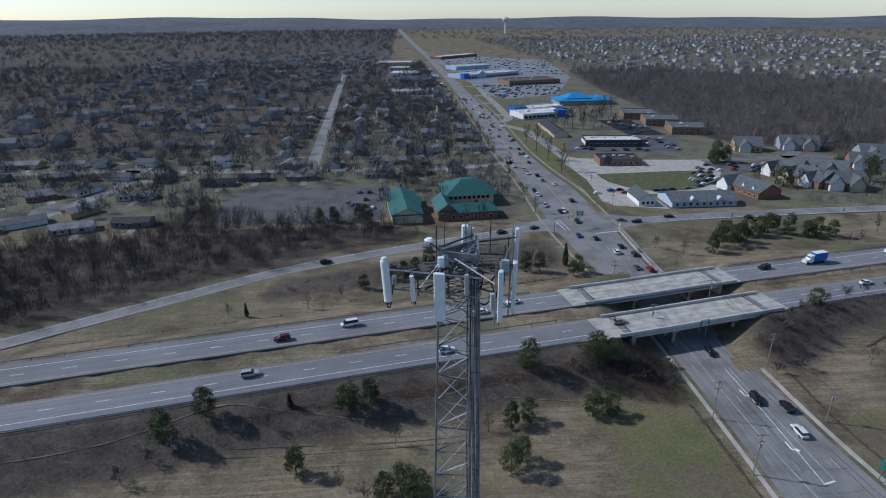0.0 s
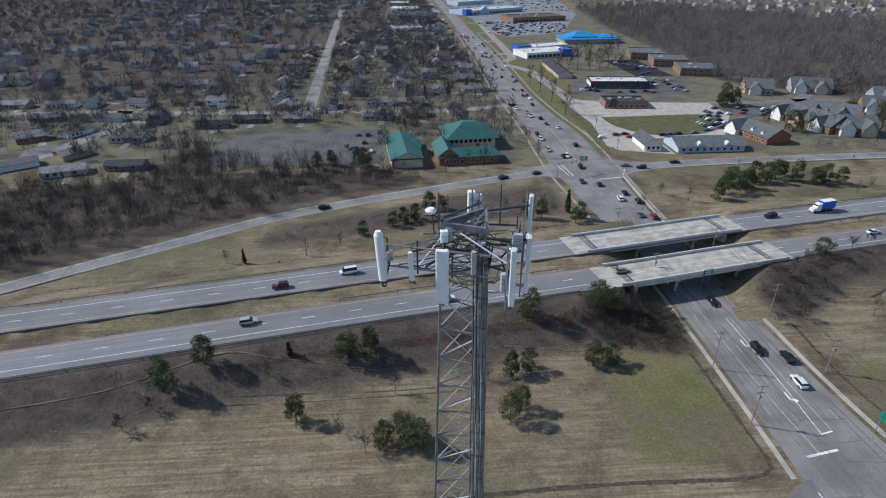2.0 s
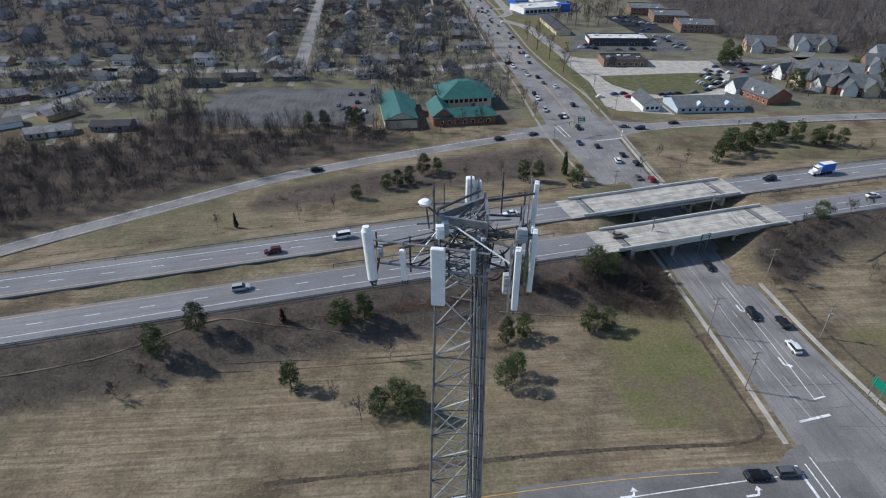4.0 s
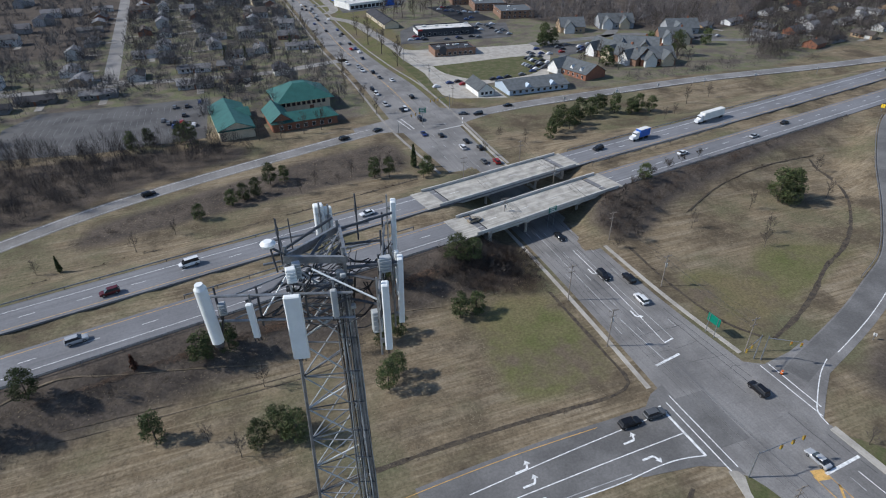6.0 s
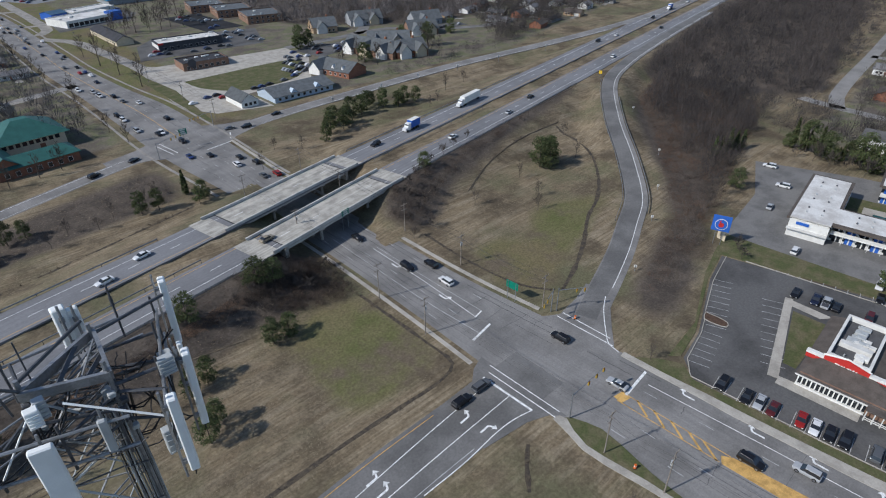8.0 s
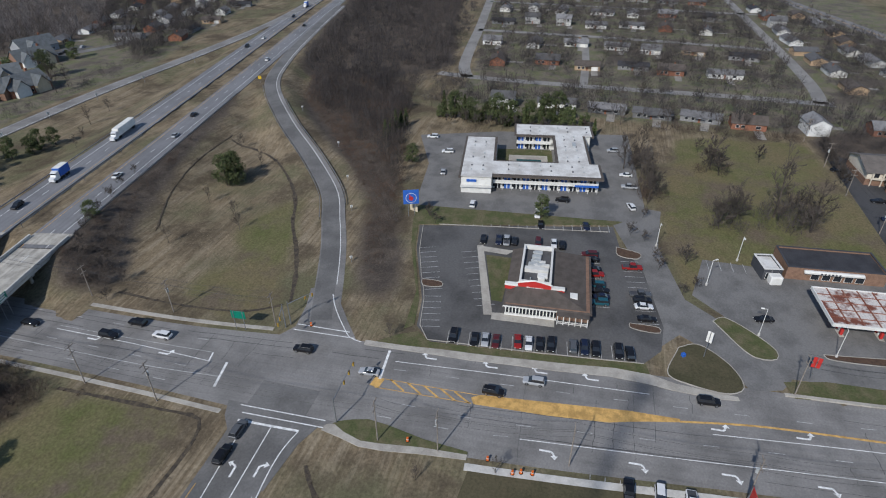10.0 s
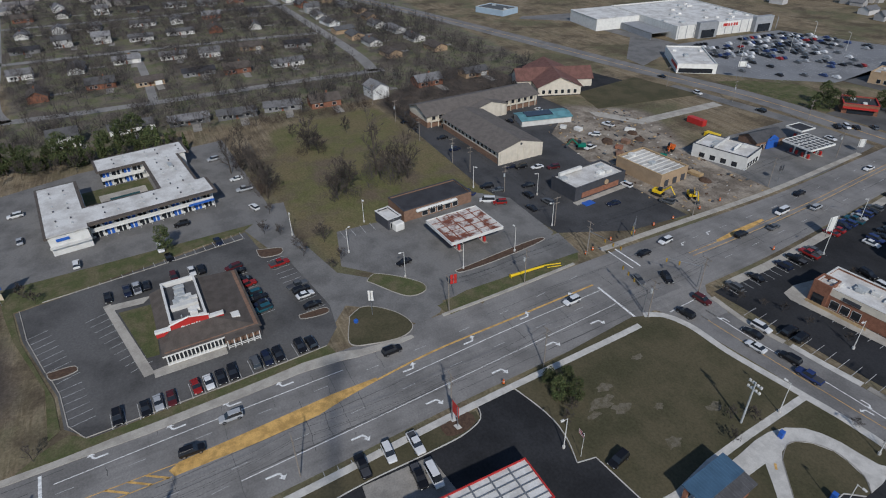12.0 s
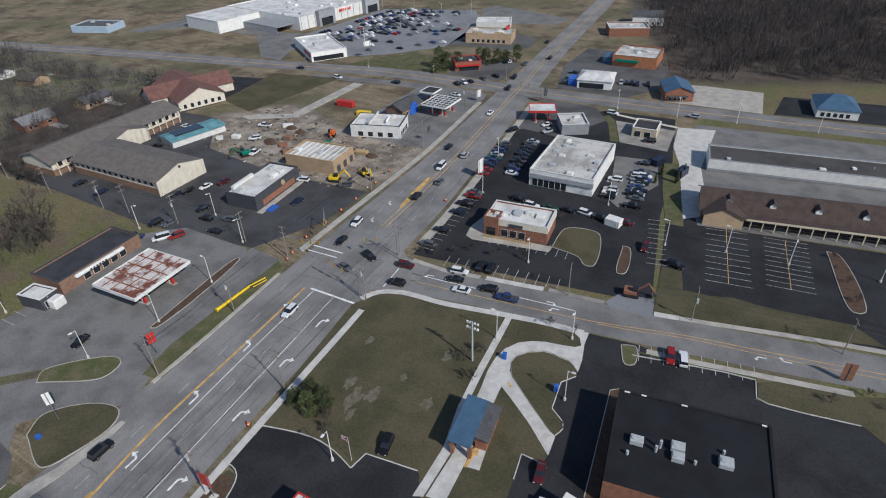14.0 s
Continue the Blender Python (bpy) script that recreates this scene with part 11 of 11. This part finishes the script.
board("fuel_sign", 117.2, -226, 60, 2.0, 2.4, 3.2, "wall_white", "white filling-station price sign", ((-0.9, 0), (0.9, 0)), bars_=3, bar_mat="sign_blue")
board("store_sign", 203, -262, 60, 6.5, 4.0, 2.6, "wall_white", "tall white store sign beside the cross street", ((-1.4, 0), (1.4, 0)), bars_=1, bar_mat="sign_red")
board("grill_sign", 150, -330, 80, 5.0, 4.2, 2.6, "sign_red", "red and white sign far along the road", ((-1.5, 0), (1.5, 0)), bars_=1)
board("station_sign", 90, -236, 60, 3.2, 1.8, 4.2, "wall_dark", "dark filling-station sign at the crossing", bars_=3)
# monopole with antennas on the corner plot
mp = root("monopole_mast", pose(46.6, -81.2, 0.05), "slim grey mast with clustered antennas and floodlights", "mast")
part("pole", bar((0, 0, -0.1), (0, 0, 11), 0.22, 10, 0.15), "antenna_grey", mp)
for z in (10.4, 9.0):
    part("crossarm", box(-1.3, -0.06, z, 1.3, 0.06, z + 0.12), "antenna_grey", mp)
    for x in (-1.2, -0.5, 0.5, 1.2):
        part("floodlight", box(x - 0.2, -0.3, z - 0.1, x + 0.2, 0.05, z + 0.4, 0.04), "wall_white", mp)


# guard rails along the highway and the slip road
def guard_rail(line, off, s0, s1, label="galvanised steel guard rail on short posts"):
    tot = [along(line, s) for s in np.arange(s0, s1, 4.0)]
    pts = np.array([p for p, _ in tot])
    n = normals2(pts)
    pts[:, :2] += n * off
    g = root("guard_rail", Matrix.Identity(4), label, "guard rail", "guard rails")
    strip("rail", pts, 0.06, -0.06, "steel", 0.32, 0.75, parent=g)
    me = None
    for p in pts[::2]:
        if me is None:
            me = part("post", box(-0.07, -0.07, -0.6, 0.07, 0.07, 0.72), "steel_dark", g)
            me.matrix_basis = pose(p[0], p[1], p[2])
        else:
            twin(me, "post", g, pose(p[0], p[1], p[2]))


def s_at(line, x):
    d = np.concatenate([[0], np.cumsum(np.linalg.norm(np.diff(line[:, :2], axis=0), axis=1))])
    return float(d[int(np.argmin(abs(line[:, 0] - x)))])


guard_rail(HWY, 16.2, s_at(HWY, -170), s_at(HWY, 48))
guard_rail(HWY, -16.2, s_at(HWY, -130), s_at(HWY, 46))
guard_rail(HWY, -16.2, s_at(HWY, 114), s_at(HWY, 250))
guard_rail(HWY, 16.2, s_at(HWY, 114), s_at(HWY, 240))
guard_rail(HWY, -3.4, s_at(HWY, -20), s_at(HWY, 47))
guard_rail(HWY, 2.4, s_at(HWY, 114), s_at(HWY, 190))
guard_rail(RAMP_SE, 4.3, s_at(RAMP_SE, 150), s_at(RAMP_SE, 262))
guard_rail(RAMP_SE, -4.3, s_at(RAMP_SE, 158), s_at(RAMP_SE, 240))
wood_rail = np.column_stack([spline([(103, -44), (104, -60), (106.2, -86)], 3), np.full(len(spline([(103, -44), (104, -60), (106.2, -86)], 3)), 0.1)])
strip("kerb_retaining", wood_rail, 0.5, -0.3, "concrete", 0.5, 0.25, label="crumbling tan concrete edging beside the verge", category="kerb")

# ---- building site and loose things ----
def drum(x, y):
    d = root("traffic_drum", pose(x, y, 0.06), "orange and white traffic drum", "traffic drum", "traffic drums")
    part("body", bar((0, 0, 0), (0, 0, 1.0), 0.3, 10, 0.22), "orange", d)
    part("band", bar((0, 0, 0.55), (0, 0, 0.7), 0.268, 10, 0.255), "wall_white", d)
    part("foot", bar((0, 0, 0), (0, 0, 0.08), 0.42, 10), "tyre", d)


for x, y in ((109.6, -95), (111.4, -103), (111.5, -112), (112, -120), (112.2, -128), (113, -140), (114, -150), (76.8, -45.5), (72, 30), (71.5, 14), (86, -140), (99.6, 63.5), (108.8, -92), (70.2, 7.5), (69.6, 9.0), (70.4, 5.4)):
    drum(x, y)
beam = root("signal_arm_on_ground", pose(109.0, -67.2, 0.2, 0, 0, -92), "yellow-painted steel mast lying on the verge", "mast")
part("tube", bar((0, 0, 0.35), (10.5, 0.2, 0.35), 0.42, 10, 0.3), "sign_yellow", beam)
part("flange", bar((-0.1, 0, 0.35), (0.1, 0, 0.35), 0.6, 10), "sign_yellow", beam)
part("arm", bar((10.5, 0.5, 0.3), (15.5, -0.6, 0.3), 0.16, 8), "sign_yellow", beam)
part("arm", bar((11.0, -0.8, 0.3), (15, -1.6, 0.3), 0.12, 8), "sign_yellow", beam)


def excavator(x, y, head, mat, label):
    e = root("excavator", pose(x, y, 0.1, 0, 0, head), label, "excavator")
    for s in (-1, 1):
        part("track", box(-1.8, s * 1.0 - 0.3, 0, 1.8, s * 1.0 + 0.3, 0.8, 0.2), "tyre", e)
    part("house", box(-1.9, -1.2, 0.9, 1.2, 1.2, 2.0, 0.1), mat, e)
    part("cab", box(0.0, -1.15, 2.0, 1.3, 0.1, 3.1, 0.08), "glass_dark", e)
    part("boom", bar((1.1, 0.4, 1.6), (3.6, 0.4, 4.0), 0.28, 4), mat, e)
    part("stick", bar((3.6, 0.4, 4.0), (5.4, 0.4, 1.6), 0.2, 4), mat, e)
    part("bucket", box(5.0, -0.1, 0.7, 5.9, 0.9, 1.6, 0.1), "steel_dark", e)


excavator(119.8, -143.5, 150, "sign_yellow", "yellow excavator on the building site")
excavator(126.5, -135.5, 200, "sign_yellow", "yellow excavator beside the new building")
excavator(170, -137, 60, "sign_green", "green lift machine on the building site")
excavator(152, -166, 120, "orange", "orange machine on the building site")
excavator(22.5, -119, 190, "brick_red", "dull red machine beside the side street")
for x, y, a, w, d2, h, mat, label in ((168, -196, 5, 8, 2.6, 2.4, "sign_red", "long red steel waste container"), (154, -190, 10, 6, 2.4, 1.8, "sign_yellow", "yellow steel skip on bare earth"), (148, -158, 30, 2.4, 2.0, 1.6, "sign_green", "green waste bin on bare earth"), (132, -158, 10, 5, 2.4, 1.0, "wood_new", "stack of timber boards"), (140, -131, 20, 4, 1.8, 0.7, "roof_bright_blue", "blue tarpaulin over materials"), (158, -146, 60, 3, 2.4, 1.4, "brick_brown", "pallet stack of brown bricks"), (163, -150, 40, 3, 2.4, 1.2, "brick_red", "pallet stack of red bricks"), (166, -156, 10, 3.2, 2.4, 1.5, "brick_brown", "pallet stack of brown bricks"), (152, -136, 10, 4, 1.6, 0.8, "wood_new", "stack of timber boards"), (175, -166, 30, 4, 2, 1.2, "wall_white", "white wrapped pallets on bare earth"), (186, -148, 15, 3.2, 2.2, 1.3, "wall_white", "white wrapped pallets on bare earth"), (191, -144, 40, 2.6, 2.2, 1.2, "wall_white", "white wrapped pallets on bare earth"), (35.5, -149.5, -10, 4.4, 3.0, 2.2, "wall_white", "white fenced waste enclosure"), (33.1, -195.6, 70, 5.4, 2.4, 2.4, "car_navy", "blue steel waste container beside the lot"), (24.4, -190.4, 75, 5.4, 2.4, 2.6, "car_navy", "blue steel waste container on the service drive"), (162, -77, 40, 4.5, 2.4, 2.2, "wall_grey", "grey covered trailer beside the shop"), (40.8, -85, 10, 0.9, 0.9, 1.6, "sign_blue", "blue drop box beside the lane"), (27.9, -81.5, 10, 0.9, 0.9, 1.6, "sign_blue", "blue drop box beside the lane"), (110.4, -24.2, 30, 0.8, 0.8, 0.9, "sign_blue", "small blue bin on the island")):
    o = root("container" if "container" in label else "pallet_stack" if "stack" in label or "pallets" in label else "box_object", pose(x, y, 0.06, 0, 0, a), label, "container" if w > 4.2 else "materials")
    part("body", box(-w / 2, -d2 / 2, 0, w / 2, d2 / 2, h, 0.06), mat, o)
    for k in range(3):
        part("rib", box(-w / 2 + w * (k + 0.5) / 3 - 0.06, -d2 / 2 - 0.04, 0.05, -w / 2 + w * (k + 0.5) / 3 + 0.06, d2 / 2 + 0.04, h - 0.05), mat, o)
r = np.random.default_rng(77)
for k in range(9):
    x, y = r.uniform(118, 186), r.uniform(-168, -138)
    if inside(DIRT, np.array([x]), np.array([y]))[0] and not (126 < x < 152 and -156 < y < -136):
        bm = bmesh.new()
        bmesh.ops.create_icosphere(bm, subdivisions=2, radius=1.0)
        for v in bm.verts:
            q = 1 + 0.25 * noise.noise(v.co * 2.3 + Vector((k, 0, 0)))
            v.co = Vector((v.co.x * 2.4 * q, v.co.y * 1.8 * q, max(v.co.z, -0.1) * 1.1 * q))
        o = part("earth_mound", bm, "mulch")
        o.matrix_basis = pose(x, y, 0.0)
        tagged(o, "brown heap of dug earth on the building site", "earth heap")
# debris scattered over the building site
for name, mat, count, big in (("site_debris", "wood_new", 130, 0.9), ("site_rubble", "concrete_pale", 70, 0.7), ("site_dark_debris", "mulch", 70, 1.0), ("site_pipes", "steel_dark", 60, 1.6)):
    bmd = bmesh.new()
    for k in range(count):
        x, y = r.uniform(112, 200), r.uniform(-182, -131)
        if inside(DIRT, np.array([x]), np.array([y]))[0] and not (127 < x < 152 and -155 < y < -137):
            s1, s2, s3 = r.uniform(0.2, 1.6) * big, r.uniform(0.15, 0.6) * big, r.uniform(0.08, 0.45)
            if k % 2:
                s1, s2 = s2, s1
            bm_box(bmd, x, y, -0.05, x + s1, y + s2, s3)
    tagged(part(name, bmd, mat), "scattered boards and rubble on bare earth", "debris", "", "stuff")

material("track_grass", (0.19, 0.15, 0.105), 0.95, second=(0.10, 0.08, 0.055), scale=0.3, fine=0.3, fine_scale=3.0)

# tufts of dry grass on the nearest field, the bank and the verges
def tufts(name, poly, count, seed, hgt, mat, label):
    q = scatter(poly, count, seed)
    for zone in LAWN:
        q = q[~inside(zone, q[:, 0], q[:, 1])]
    rr = np.random.default_rng(seed)
    n = len(q)
    z = height(q[:, 0], q[:, 1])
    a = rr.uniform(0, 6.28, (n, 3))
    ln = hgt * rr.uniform(0.5, 1.5, (n, 3))
    o = np.stack([q[:, 0], q[:, 1], z], 1)[:, None]
    d = np.stack([np.cos(a), np.sin(a), np.zeros_like(a)], -1)
    p = np.stack([-np.sin(a), np.cos(a), np.zeros_like(a)], -1)
    v = np.stack([o - p * 0.05, o + p * 0.05, o + d * ln[..., None] * 2.2 + np.array([0, 0, 1]) * ln[..., None] * 0.35], 2).reshape(-1, 3)
    tagged(new(name, mesh_np(name, v, np.arange(len(v)).reshape(-1, 3), mat)), label, "grass", "", "stuff")


material("dry_grass", (0.205, 0.168, 0.112), 0.95, second=(0.14, 0.112, 0.074), scale=0.15, fine=0.3, fine_scale=2.0, island=0.35)
tufts("dry_grass", [(-110, 62), (60, 70), (66, 118), (40, 122), (-110, 98)], 11000, 31, 0.2, "dry_grass", "tufts of dry tan grass on the field")
tufts("bank_weeds", [(-110, 96), (40, 120), (66, 122), (66, 130), (-110, 104)], 9000, 32, 0.7, "brush_twig", "brown weeds along the foot of the bank")
tufts("knoll_grass", [(104, 76), (150, 92), (190, 122), (226, 152), (180, 158), (110, 136), (100, 110)], 6000, 33, 0.2, "dry_grass", "tufts of dry tan grass on the knoll")
tufts("north_grass", [(-110, 140), (60, 176), (62, 228), (20, 220), (-60, 182), (-110, 160)], 5000, 34, 0.22, "dry_grass", "tufts of dry tan grass beside the slip road")

fp = root("flagpole", pose(54.4, -48.6, 0), "slim white flagpole with a small striped flag", "flagpole")
part("pole", bar((0, 0, 0), (0, 0, 6.5), 0.05, 8, 0.035), "wall_white", fp)
flag = part("flag", box(0.05, -0.015, 5.2, 1.5, 0.015, 6.3), "wall_white", fp)
for k in range(4):
    part("stripe", box(0.06, -0.022, 5.25 + 0.28 * k, 1.48, 0.022, 5.37 + 0.28 * k), "sign_red", flag)
part("canton", box(0.06, -0.026, 5.75, 0.62, 0.026, 6.29), "car_navy", flag)

# shallow ditches and worn tracks with dark soil and weeds
def ditch(pts, width, mat, label, weeds=2.5, hgt=0.5, wmat="brush_twig_dark"):
    ln = spline([(x, y, 0) for x, y in pts], 2.5)
    ln[:, 2] = height(ln[:, 0], ln[:, 1])
    rr = np.random.default_rng(int(abs(pts[0][0]) * 7) + len(pts))
    wv = width * rr.uniform(0.55, 1.3, len(ln))
    strip("ditch", ln, wv / 2, -wv / 2, mat, 0.4, 0.035, label=label, category="ditch")
    n = int(len(ln) * weeds)
    if n:
        k = rr.integers(0, len(ln), n)
        x, y = ln[k, 0] + rr.normal(0, width * 0.45, n), ln[k, 1] + rr.normal(0, width * 0.45, n)
        ok = clear_of_roads(x, y, -4.0)
        stand("ditch_weeds", x[ok], y[ok], hgt * rr.uniform(0.5, 1.4, ok.sum()), 0.5, 10, 2.2, wmat, "dark dry weeds along a shallow ditch")


DARK = "shallow ditch of dark wet soil"
ditch([(66.9, 108), (67.1, 96), (67.2, 82), (66.8, 73), (62, 71), (50, 71), (38, 71.2), (20, 70.8), (0, 69.6), (-30, 68)], 1.0, "ditch_soil", DARK)
ditch([(200, 147), (196, 133), (189, 121.5), (172, 105.9), (158, 97), (145.4, 91.7), (130.4, 82.9), (118, 77), (107, 73)], 1.3, "ditch_soil", DARK)
ditch([(128, 130), (148.5, 139.2), (174, 146), (204, 149)], 0.9, "ditch_soil", DARK)
ditch([(-110, 92), (-72, 100), (-47, 110), (-37, 109), (-23, 107.5), (-5, 105)], 0.6, "track_grass", "worn pale track across dry grass", 0.6)
ditch([(20, 113), (38, 112), (51, 113), (66, 116)], 0.6, "track_grass", "worn pale track across dry grass", 0.6)
ditch([(-46, 99), (-27, 100), (-1, 100.6), (14, 102)], 0.35, "ditch_soil", "dark wheel track in dry straw", 0.0)
ditch([(-46, 97), (-27, 98), (-1, 98.8), (14, 100.2)], 0.35, "ditch_soil", "dark wheel track in dry straw", 0.0)
ditch([(62, 47), (58, 44), (54, 40)], 0.9, "ditch_soil", DARK)
ditch([(100, 120), (99, 100), (101, 82), (105, 75)], 0.8, "ditch_soil", DARK)
ditch([(-110, 150), (-60, 161), (0, 174), (56, 187)], 0.9, "ditch_soil", DARK, 3.0)

# far cars show no lamps
for o in [q for q in bpy.data.objects if q.name.startswith("headlight") and q.parent and (Vector(q.parent.matrix_basis.translation) - Vector((20, 0, 0))).length > 165]:
    bpy.data.objects.remove(o)

# the patterns from which houses and cars were copied are no part of the place
for pattern in PROTO + list(CAR.values()):
    for o in list(pattern.children_recursive) + [pattern]:
        bpy.data.objects.remove(o)
